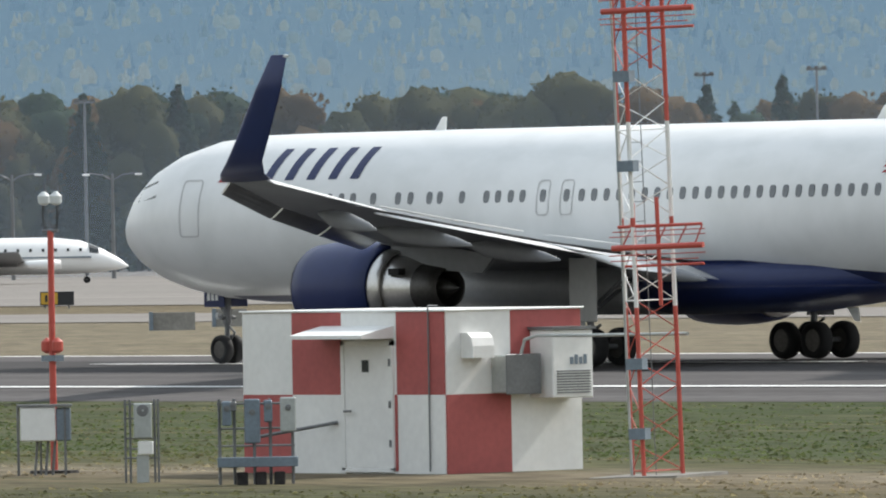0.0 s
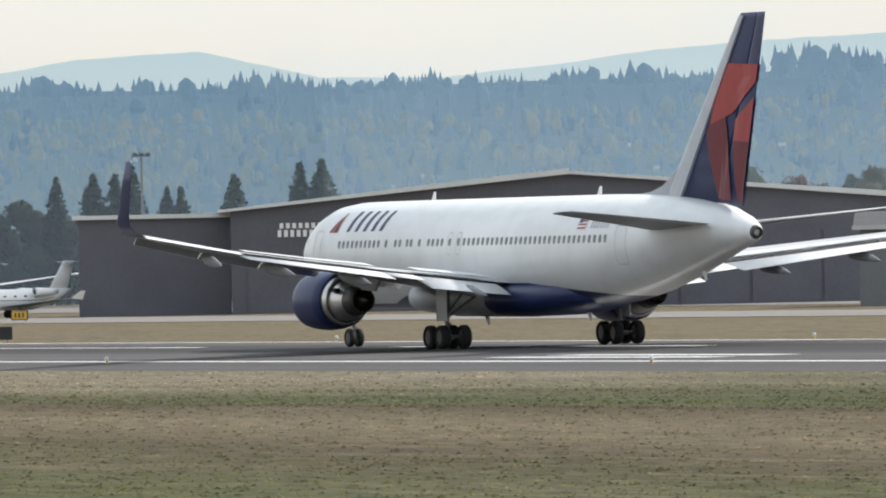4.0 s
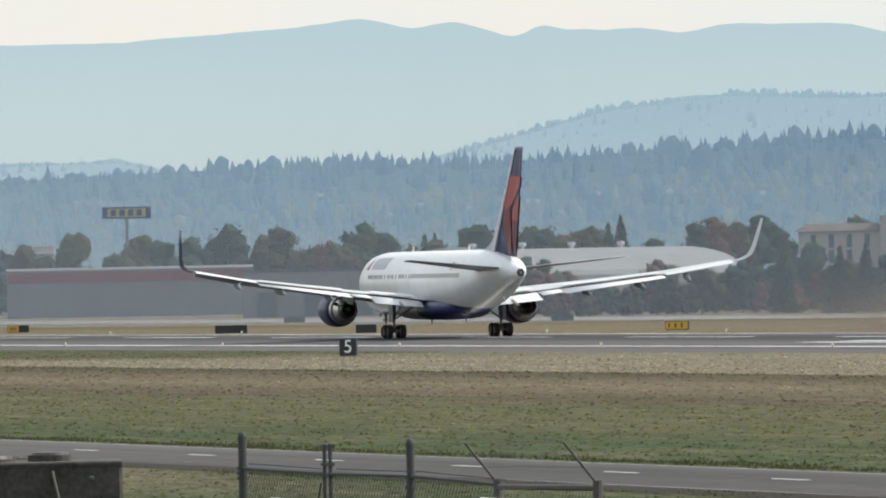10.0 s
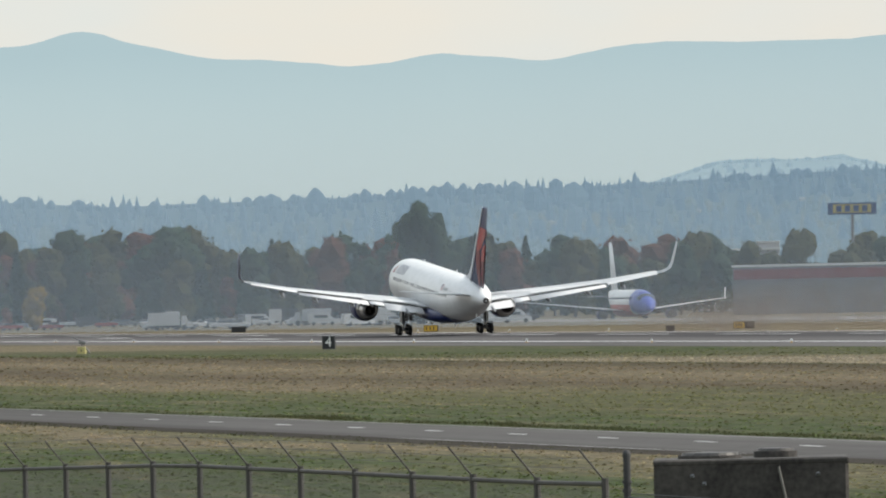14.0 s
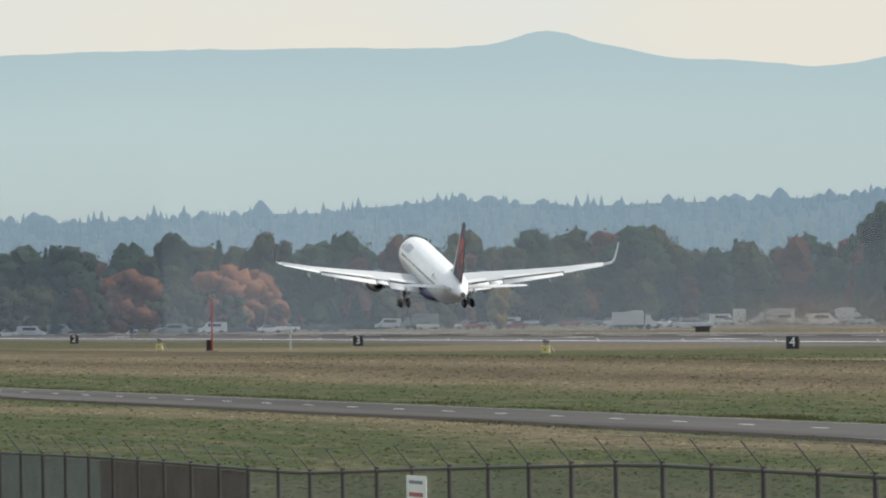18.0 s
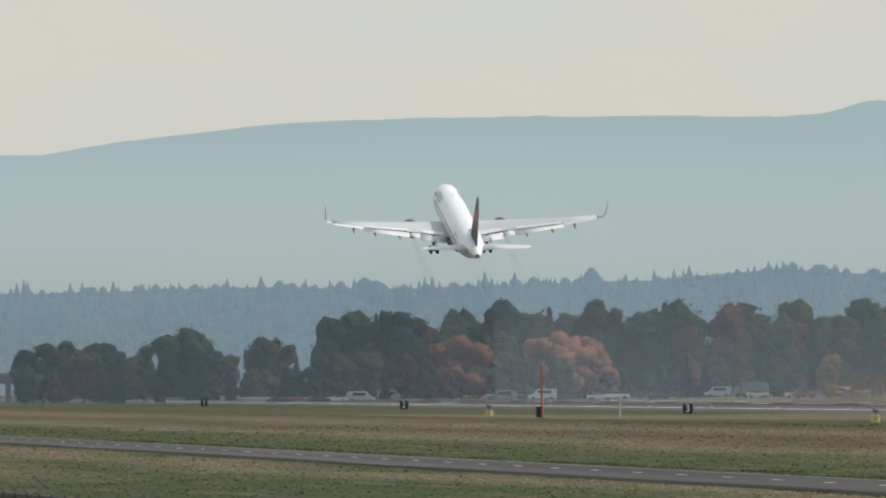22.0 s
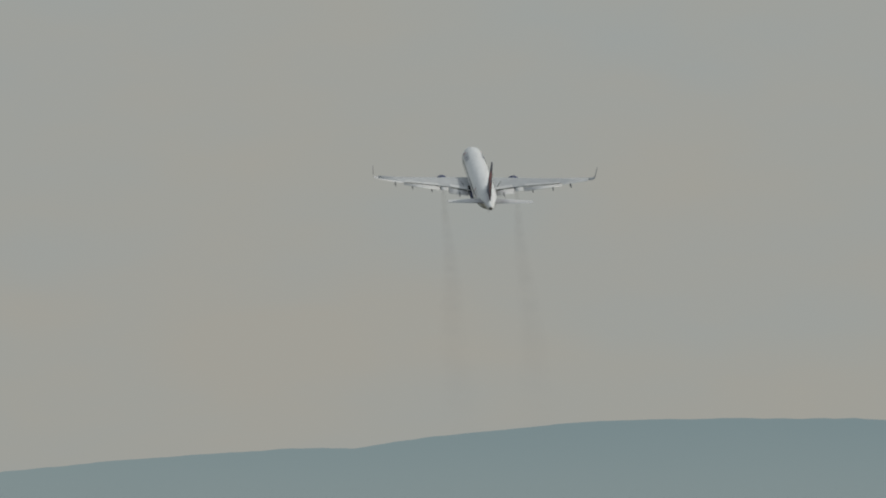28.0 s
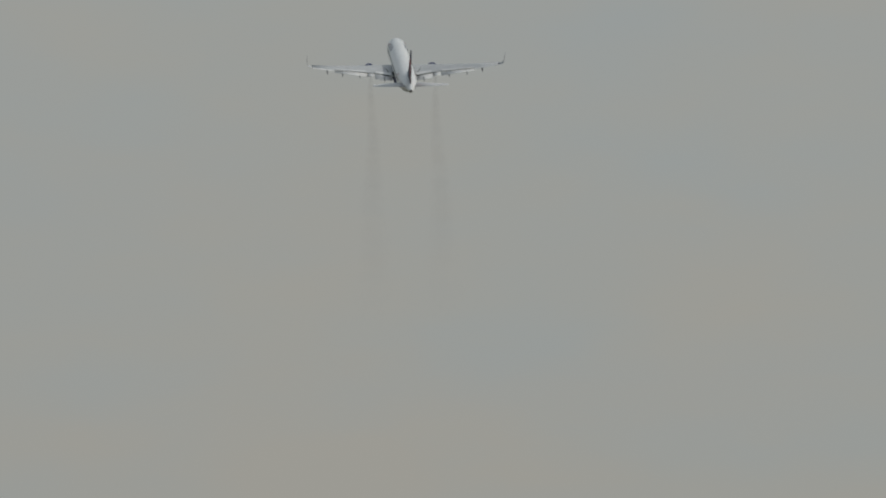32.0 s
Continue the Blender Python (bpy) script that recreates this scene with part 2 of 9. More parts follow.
def box(bm, x0, y0, z0, x1, y1, z1, bevel=0.0, m=None):
    r = bmesh.ops.create_cube(bm, size=1)
    vs = r["verts"]
    bmesh.ops.scale(bm, verts=vs, vec=(abs(x1 - x0), abs(y1 - y0), abs(z1 - z0)))
    bmesh.ops.translate(bm, verts=vs, vec=((x0 + x1) / 2, (y0 + y1) / 2, (z0 + z1) / 2))
    if bevel:
        es = list({e for v in vs for e in v.link_edges})
        g = bmesh.ops.bevel(bm, geom=es, offset=bevel, segments=1, affect='EDGES')
        vs = list({v for f in g["faces"] for v in f.verts} | {v for v in vs if v.is_valid})
    if m is not None:
        bmesh.ops.transform(bm, matrix=m, verts=vs)
    return bm


def tube(bm, a, b, r0, r1=None, seg=8):
    a, b = Vector(a), Vector(b)
    d = b - a
    q = d.to_track_quat('Z', 'Y').to_matrix().to_4x4()
    bmesh.ops.create_cone(bm, cap_ends=True, segments=seg, radius1=r0, radius2=r0 if r1 is None else r1, depth=d.length, matrix=Matrix.Translation((a + b) / 2) @ q)
    return bm


def loft(bm, rings, cap=True):
    """Joins rings of equal length into a skin."""
    vr = [[bm.verts.new(p) for p in ring] for ring in rings]
    n = len(vr[0])
    for a, b in zip(vr[:-1], vr[1:]):
        for i in range(n):
            j = (i + 1) % n
            bm.faces.new((a[i], a[j], b[j], b[i]))
    if cap:
        bm.faces.new(list(reversed(vr[0])))
        bm.faces.new(vr[-1])
    bmesh.ops.recalc_face_normals(bm, faces=bm.faces)
    return bm


def ring_x(x, zc, ry, rz, n=32, yc=0.0, power=2.0):
    out = []
    for i in range(n):
        a = 2 * math.pi * i / n
        c, s = math.cos(a), math.sin(a)
        e = 2 / power
        out.append((x, yc + ry * math.copysign(abs(c) ** e, c), zc + rz * math.copysign(abs(s) ** e, s)))
    return out


def airfoil(le, te, thick, up=(0, 0, 1), n=7):
    """A closed wing section from the leading to the trailing edge."""
    le, te, up = Vector(le), Vector(te), Vector(up)
    top, low = [], []
    for i in range(n + 1):
        u = (1 - math.cos(math.pi * i / n)) / 2
        h = thick * 2.6 * (0.2969 * math.sqrt(u) - 0.126 * u - 0.3516 * u ** 2 + 0.2843 * u ** 3 - 0.1015 * u ** 4) * 1.95
        p = le.lerp(te, u)
        top.append(p + up * h * 0.6)
        low.append(p - up * h * 0.4)
    return top + list(reversed(low[1:-1]))


def lathe(bm, prof, n=28, axis='X', centre=(0, 0, 0), cap=False):
    rings = []
    for x, r in prof:
        ring = []
        for i in range(n):
            a = 2 * math.pi * i / n
            c, s = r * math.cos(a), r * math.sin(a)
            p = (x, c, s) if axis == 'X' else (c, x, s) if axis == 'Y' else (c, s, x)
            ring.append(Vector(p) + Vector(centre))
        rings.append(ring)
    return loft(bm, rings, cap)


def plate(bm, pts, thick, normal):
    """A slab with the outline pts, thickened along normal."""
    n = Vector(normal).normalized() * thick
    a = [bm.verts.new(Vector(p)) for p in pts]
    b = [bm.verts.new(Vector(p) + n) for p in pts]
    bm.faces.new(a)
    bm.faces.new(list(reversed(b)))
    for i in range(len(a)):
        j = (i + 1) % len(a)
        bm.faces.new((a[i], b[i], b[j], a[j]))
    bmesh.ops.recalc_face_normals(bm, faces=bm.faces)
    return bm


def polar(az, d, z=0.0):
    """A place seen from the stand at az degrees to the left of straight across, d metres off."""
    return Vector((-math.sin(radians(az)) * d, math.cos(radians(az)) * d, z))


def height(d, el):
    return EYE[2] + d * math.tan(radians(el))


def facing(az, d, z=0.0, turn=0.0):
    """A pose whose +y axis points away from the stand and +x to the right as seen from it."""
    p = polar(az, d, z)
    return pose(p.x, p.y, p.z, 0, 0, az + turn)


def lerp_list(xs, x0, step, x):
    f = (x - x0) / step
    i = max(0, min(len(xs) - 2, int(math.floor(f))))
    u = max(0.0, min(1.0, f - i))
    return xs[i] * (1 - u) + xs[i + 1] * u


def text_mesh(word, size, mat, parent, m, name="lettering", depth=0.004):
    cu = bpy.data.curves.new(name, 'FONT')
    cu.body, cu.size, cu.extrude = word, size, depth
    cu.align_x, cu.align_y = 'CENTER', 'CENTER'
    ob = new(name, cu)
    dg = bpy.context.evaluated_depsgraph_get()
    me = bpy.data.meshes.new_from_object(ob.evaluated_get(dg))
    bpy.data.objects.remove(ob)
    o = link(name, me, None, parent)
    me.materials.clear()
    me.materials.append(mat)
    o.matrix_basis = m
    return o


# ---- ground, runway, taxiways, road ----
GROUND = [(-400, 2.9), (4, 2.9), (12, 1.4), (21, 0.55), (40, 0.25), (100, 0.22), (135, 0.3), (160, -0.15), (198, -0.62), (213.2, -0.505), (214.5, -0.56), (274, -0.56), (276, -0.40), (284, -0.46), (300, -0.5), (5200, -0.5)]


def ground_z(y):
    for (a, za), (b, zb) in zip(GROUND[:-1], GROUND[1:]):
        if a <= y <= b:
            return za + (zb - za) * (y - a) / (b - a)
    return GROUND[-1][1]


def grass_material(name, single=False):
    """The mown belts of the infield; single: every tuft varies by itself."""
    m = bpy.data.materials.new(name)
    m.use_nodes = True
    n, l = m.node_tree.nodes, m.node_tree.links
    b = n["Principled BSDF"]
    b.inputs["Roughness"].default_value = 0.95
    b.inputs["Specular IOR Level"].default_value = 0.1
    co = n.new("ShaderNodeTexCoord")

    def noise_at(sx, sy, scale, detail=4.0):
        mp = n.new("ShaderNodeMapping")
        mp.inputs["Scale"].default_value = (sx, sy, 1)
        t = n.new("ShaderNodeTexNoise")
        t.inputs["Scale"].default_value, t.inputs["Detail"].default_value = scale, detail
        l.new(co.outputs["Object"], mp.inputs["Vector"])
        l.new(mp.outputs[0], t.inputs["Vector"])
        return t.outputs["Fac"]
    # mown belts run along the runway: the band across it, wavered by long noise
    sep = n.new("ShaderNodeSeparateXYZ")
    l.new(co.outputs["Object"], sep.inputs[0])
    wav = n.new("ShaderNodeMath")
    wav.operation = 'MULTIPLY_ADD'
    wav.inputs[1].default_value = 22.0
    l.new(noise_at(0.6, 1.0, 0.022, 9.0), wav.inputs[0])
    l.new(sep.outputs["Y"], wav.inputs[2])
    mr = n.new("ShaderNodeMapRange")
    mr.inputs["From Min"].default_value, mr.inputs["From Max"].default_value = 11.0, 331.0
    l.new(wav.outputs[0], mr.inputs["Value"])
    green, olive, brown, tan_, pale = (0.040, 0.053, 0.020, 1), (0.055, 0.057, 0.027, 1), (0.064, 0.050, 0.031, 1), (0.124, 0.100, 0.063, 1), (0.155, 0.132, 0.093, 1)

    def ramp_of(stops):
        r = n.new("ShaderNodeValToRGB")
        e = r.color_ramp.elements
        e[0].position, e[0].color = stops[0]
        e[1].position, e[1].color = stops[-1]
        for pos, c in stops[1:-1]:
            e.new(pos).color = c
        l.new(mr.outputs[0], r.inputs["Fac"])
        return r.outputs["Color"]
    straw_green, dark = (0.064, 0.065, 0.029, 1), (0.040, 0.036, 0.021, 1)
    near = [(0.0, olive), (0.10, green), (0.20, green), (0.28, straw_green), (0.33, brown), (0.36, tan_), (0.39, brown), (0.425, dark), (0.435, brown), (0.455, straw_green), (0.60, green), (1.0, green)]
    amid = [(0.0, olive), (0.10, green), (0.165, green), (0.18, tan_), (0.20, green), (0.25, green), (0.272, straw_green), (0.315, straw_green), (0.335, brown), (0.38, tan_), (0.42, brown), (0.445, dark), (0.455, tan_), (1.0, pale)]
    far_ = [(0.0, olive), (0.09, green), (0.13, tan_), (0.15, green), (0.175, tan_), (0.195, green), (0.255, green), (0.275, straw_green), (0.29, tan_), (0.335, brown), (0.37, tan_), (0.41, brown), (0.44, dark), (0.455, olive), (0.8, tan_), (1.0, tan_)]

    def blend(fac, a, b_):
        q = n.new("ShaderNodeMix")
        q.data_type = 'RGBA'
        l.new(fac, q.inputs[0])
        for i, v in ((6, a), (7, b_)):
            if isinstance(v, tuple):
                q.inputs[i].default_value = v
            else:
                l.new(v, q.inputs[i])
        return q.outputs[2]

    def ranged(value, x0, x1, top=1.0):
        q = n.new("ShaderNodeMapRange")
        q.inputs["From Min"].default_value, q.inputs["From Max"].default_value, q.inputs["To Max"].default_value = x0, x1, top
        l.new(value, q.inputs["Value"])
        return q.outputs[0]
    east = sep.outputs["X"]
    home = [(0.0, olive), (0.10, green), (0.28, straw_green), (0.37, olive), (0.385, tan_), (0.40, pale), (0.412, straw_green), (0.45, green), (1.0, green)]
    belt_colour = blend(ranged(east, -470.0, -540.0), blend(ranged(east, -225.0, -265.0), blend(ranged(east, -178.0, -200.0), ramp_of(home), ramp_of(near)), ramp_of(amid)), ramp_of(far_))
    # the belt beside the runway changes from green to straw and back along its length
    verge = n.new("ShaderNodeValToRGB")
    e = verge.color_ramp.elements
    e[0].position, e[0].color = 0.0, olive
    e[1].position, e[1].color = 1.0, green
    for pos, c in ((0.29, olive), (0.31, tan_), (0.40, tan_), (0.43, olive), (0.50, green), (0.57, olive), (0.61, pale), (0.78, pale), (0.82, olive), (0.88, green)):
        e.new(pos).color = c
    drift = n.new("ShaderNodeMath")
    drift.operation = 'MULTIPLY_ADD'
    drift.inputs[1].default_value = 160.0
    l.new(noise_at(1.0, 4.0, 0.02, 5.0), drift.inputs[0])
    l.new(east, drift.inputs[2])
    l.new(ranged(drift.outputs[0], -1920.0, 80.0), verge.inputs["Fac"])
    beside = n.new("ShaderNodeMath")
    beside.operation = 'MULTIPLY'
    l.new(ranged(wav.outputs[0], 154.5, 156.5), beside.inputs[0])
    l.new(ranged(sep.outputs["Y"], 262.0, 258.0), beside.inputs[1])
    belt_colour = blend(beside.outputs[0], belt_colour, verge.outputs["Color"])
    # straw and green patches drawn out along the mowing, then the mottle of single tufts
    belt_colour = blend(ranged(noise_at(0.10, 1.0, 0.55, 5.0), 0.50, 0.66, 0.5), belt_colour, tan_)
    belt_colour = blend(ranged(noise_at(0.08, 0.8, 0.61, 5.0), 0.52, 0.66, 0.35), belt_colour, (0.038, 0.048, 0.013, 1))
    belt_colour = blend(ranged(noise_at(0.12, 1.0, 1.7, 4.0), 0.54, 0.68, 0.5), belt_colour, brown)
    blades = n.new("ShaderNodeMix")
    blades.data_type, blades.blend_type = 'RGBA', 'OVERLAY'
    blades.inputs[0].default_value = 0.6
    grey = n.new("ShaderNodeValToRGB")
    grey.color_ramp.elements[0].position, grey.color_ramp.elements[1].position = 0.37, 0.63
    grey.color_ramp.elements[0].color, grey.color_ramp.elements[1].color = (0.15, 0.15, 0.15, 1), (0.85, 0.85, 0.85, 1)
    l.new(noise_at(0.22, 1.0, 3.2, 5.0), grey.inputs["Fac"])
    l.new(belt_colour, blades.inputs[6])
    l.new(grey.outputs["Color"], blades.inputs[7])
    if single:
        own, hs = n.new("ShaderNodeNewGeometry"), n.new("ShaderNodeHueSaturation")
        lift_ = n.new("ShaderNodeMath")
        lift_.operation = 'ADD'
        lift_.inputs[1].default_value = 1.95
        l.new(ranged(own.outputs["Random Per Island"], 0.0, 1.0, 0.6), lift_.inputs[0])
        l.new(lift_.outputs[0], hs.inputs["Value"])
        l.new(blades.outputs[2], hs.inputs["Color"]), l.new(hs.outputs["Color"], b.inputs["Base Color"])
        thin, mixed = n.new("ShaderNodeBsdfTranslucent"), n.new("ShaderNodeMixShader")
        mixed.inputs[0].default_value = 0.5
        l.new(hs.outputs["Color"], thin.inputs["Color"])
        l.new(b.outputs[0], mixed.inputs[1]), l.new(thin.outputs[0], mixed.inputs[2])
        l.new(mixed.outputs[0], n["Material Output"].inputs["Surface"])
        return m
    l.new(blades.outputs[2], b.inputs["Base Color"])
    bp = n.new("ShaderNodeBump")
    bp.inputs["Strength"].default_value, bp.inputs["Distance"].default_value = 0.5, 0.1
    l.new(noise_at(1, 1, 3.0, 3.0), bp.inputs["Height"])
    l.new(bp.outputs[0], b.inputs["Normal"])
    return m


def asphalt_material(name, base, streak, mark=0.0):
    m = bpy.data.materials.new(name)
    m.use_nodes = True
    n, l = m.node_tree.nodes, m.node_tree.links
    b = n["Principled BSDF"]
    b.inputs["Roughness"].default_value = 0.95
    b.inputs["Specular IOR Level"].default_value = 0.06
    co = n.new("ShaderNodeTexCoord")
    cols = []
    for sx, sy, sc in ((0.02, 1.0, 0.35), (1, 1, 1.6)):
        mp = n.new("ShaderNodeMapping")
        mp.inputs["Scale"].default_value = (sx, sy, 1)
        t = n.new("ShaderNodeTexNoise")
        t.inputs["Scale"].default_value, t.inputs["Detail"].default_value = sc, 4
        l.new(co.outputs["Object"], mp.inputs["Vector"])
        l.new(mp.outputs[0], t.inputs["Vector"])
        cols.append(t.outputs["Fac"])
    ramp = n.new("ShaderNodeValToRGB")
    ramp.color_ramp.elements[0].position, ramp.color_ramp.elements[1].position = 0.3, 0.7
    ramp.color_ramp.elements[0].color = (*[c * (1 - streak) for c in base], 1)
    ramp.color_ramp.elements[1].color = (*[c * (1 + streak) for c in base], 1)
    l.new(cols[0], ramp.inputs["Fac"])
    ov = n.new("ShaderNodeMix")
    ov.data_type, ov.blend_type = 'RGBA', 'OVERLAY'
    ov.inputs[0].default_value = 0.35
    l.new(ramp.outputs["Color"], ov.inputs[6])
    l.new(cols[1], ov.inputs[7])
    col = ov.outputs[2]
    if mark:
        # rubber laid down by tyres either side of the centre line
        sep = n.new("ShaderNodeSeparateXYZ")
        l.new(co.outputs["Object"], sep.inputs[0])
        sub = n.new("ShaderNodeMath")
        sub.operation = 'SUBTRACT'
        sub.inputs[1].default_value = RUNWAY_Y
        l.new(sep.outputs["Y"], sub.inputs[0])
        ab = n.new("ShaderNodeMath")
        ab.operation = 'ABSOLUTE'
        l.new(sub.outputs[0], ab.inputs[0])
        mr = n.new("ShaderNodeMapRange")
        mr.interpolation_type = 'SMOOTHSTEP'
        mr.inputs["From Min"].default_value, mr.inputs["From Max"].default_value = 13.0, 6.0
        l.new(ab.outputs[0], mr.inputs["Value"])
        sc_ = n.new("ShaderNodeMath")
        sc_.operation = 'MULTIPLY'
        sc_.inputs[1].default_value = mark
        l.new(mr.outputs[0], sc_.inputs[0])
        dk = n.new("ShaderNodeMix")
        dk.data_type = 'RGBA'
        dk.inputs[7].default_value = (0.026, 0.026, 0.027, 1)
        l.new(sc_.outputs[0], dk.inputs[0])
        l.new(col, dk.inputs[6])
        col = dk.outputs[2]
    l.new(col, b.inputs["Base Color"])
    return m


M["grass"] = grass_material("dry_infield_grass")
M["tuft"] = grass_material("grass_tufts", True)
M["asphalt"] = asphalt_material("runway_asphalt", (0.098, 0.092, 0.091), 0.2, 0.55)
M["shoulder"] = asphalt_material("shoulder_asphalt", (0.13, 0.125, 0.118), 0.2)
M["road"] = asphalt_material("service_road_asphalt", (0.080, 0.076, 0.073), 0.3)
M["apron"] = asphalt_material("taxiway_concrete", (0.21, 0.195, 0.18), 0.18)


def strip(name, x0, x1, prof, mat, step=60.0, kind="structure", label="", category="", lift=0.0, wob=0.0):
    """A sheet along the runway: prof lists (y, z) across it."""
    xs = np.arange(x0, x1 + step, step)
    vs, fs = [], []
    for i, x in enumerate(xs):
        for j, (y, z) in enumerate(prof):
            w = wob * noise.noise((x * 0.02, y * 0.1, 3.0)) if wob and j in (0, len(prof) - 1) else 0.0
            vs.append((x, y + w, z + lift))
    k = len(prof)
    for i in range(len(xs) - 1):
        for j in range(k - 1):
            a = i * k + j
            fs.append((a, a + k, a + k + 1, a + 1))
    me = bpy.data.meshes.new(name)
    me.from_pydata(vs, [], fs)
    ob = link(name, me, mat)
    if me.polygons[0].normal.z < 0:
        me.flip_normals()
    return tagged(ob, label, category, kind=kind)


prof = []
for (a, za), (b_, zb) in zip(GROUND[:-1], GROUND[1:]):
    k = max(1, min(8, int((b_ - a) / 25)))
    for i in range(k):
        prof.append((a + (b_ - a) * i / k, za + (zb - za) * i / k))
prof.append((5200, -0.5))
strip("ground", -5400, 1200, prof, M["grass"], 100, label="flat airfield of dry grass in mown belts", category="ground")
RW = RUNWAY_Y
strip("runway", -3450, 900, [(RW - 30.5, -0.50), (RW - 22, -0.25), (RW, 0.0), (RW + 22, -0.12), (RW + 30.5, -0.35)], M["asphalt"], 50, label="long grey asphalt runway with dark tyre rubber", category="runway")
strip("service_road", -1500, 400, [(62.5, 0.235), (66.6, 0.28), (70.7, 0.235)], M["road"], 25, label="narrow asphalt service road along the fence", category="road", wob=0.5)
strip("taxiway", -3400, 900, [(388, -0.46), (424, -0.44)], M["apron"], 60, label="pale concrete parallel taxiway", category="taxiway")
strip("apron", -1250, 900, [(470, -0.45), (900, -0.43)], M["apron"], 60, label="wide pale concrete parking apron", category="apron")
strip("shoulder", -3400, 900, [(RW + 30.5, -0.36), (RW + 39, -0.44)], M["shoulder"], 60, label="paved shoulder beyond the runway", category="pavement", wob=1.0)
for y, w, n_ in ((RW - 22.6, 0.9, "near"), (RW + 22.0, 0.9, "far")):
    z = -0.25 if y < RW else -0.12
    strip("edge_line", -3400, 900, [(y - w / 2, z + 0.006 - (0.01 if y < RW else -0.005)), (y + w / 2, z + 0.012)], M["marking"], 50, label="painted white runway edge line", category="line")
for y_, z_ in ((63.0, 0.25), (70.25, 0.252)):
    strip("road_edge_line", -1500, 300, [(y_ - 0.06, z_), (y_ + 0.06, z_)], M["worn_marking"], 25, label="thin white edge line of the service road", category="line")
# A dark strip follows the near edge of the road.
M["verge_dark"] = asphalt_material("dark_verge_strip", (0.036, 0.031, 0.025), 0.35)
strip("road_verge", -1500, 300, [(61.3, 0.19), (62.52, 0.236)], M["verge_dark"], 12, label="dark strip along the road's near edge", category="verge", wob=0.7, lift=0.06)


# ---- far hills and the wooded ridge ----
FAR = [0.94] * 25 + [0.95, 1.0, 1.19, 1.05, 1.05, 1.06, 1.04, 1.01, 0.94, 0.88, 0.89, 1.03, 1.0, 0.91, 0.92, 0.93, 0.97, 1.05, 1.1, 1.12, 1.12, 1.12, 1.13, 1.24, 1.25, 1.23, 1.25, 1.29, 1.25, 1.21, 1.21, 1.19, 1.16, 1.13, 1.19, 1.28, 1.25, 1.26, 1.26, 1.26, 1.24, 1.18, 1.1, 1.07, 1.02, 0.95]
MID = [0.80] * 39 + [0.85, 0.92, 0.98, 1.0, 1.04, 1.01, 0.92, 0.90, 0.9, 0.89, 0.91, 0.85, 0.69, 0.52, 0.51, 0.64, 0.63, 0.45] + [0.40] * 14
WOODS = [1.30] * 11 + [1.20, 1.11, 1.07, 1.01, 0.99, 1.02, 1.02, 1.03, 1.01, 0.99, 1.01, 0.97, 0.96, 0.94, 0.98, 0.92, 0.96, 0.99, 0.99, 0.95, 0.92, 0.89, 0.89, 0.88, 0.88, 0.88, 0.88, 0.89, 0.89, 0.89, 0.86, 0.82, 0.79, 0.75, 0.7, 0.67, 0.67, 0.71, 0.66, 0.64, 0.6, 0.61, 0.6, 0.58, 0.56, 0.53, 0.53, 0.5, 0.49, 0.48, 0.52, 0.47, 0.46, 0.44, 0.45, 0.45, 0.43, 0.44, 0.4, 0.4]

WOODS = [e - (0.07 if 45 + 0.6 * i < 63 else 0.035 if 45 + 0.6 * i < 72 else 0.015) for i, e in enumerate(WOODS)]


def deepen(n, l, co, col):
    """The ridge runs away westwards: its far end has more haze painted in."""
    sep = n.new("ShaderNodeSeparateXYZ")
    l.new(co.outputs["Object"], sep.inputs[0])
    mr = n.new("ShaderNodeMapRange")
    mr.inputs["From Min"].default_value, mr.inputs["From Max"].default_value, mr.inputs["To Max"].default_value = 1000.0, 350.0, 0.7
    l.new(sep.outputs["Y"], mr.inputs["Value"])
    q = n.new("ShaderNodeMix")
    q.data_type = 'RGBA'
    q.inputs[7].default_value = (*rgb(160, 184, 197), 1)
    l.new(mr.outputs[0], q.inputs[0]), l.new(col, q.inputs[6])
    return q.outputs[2]


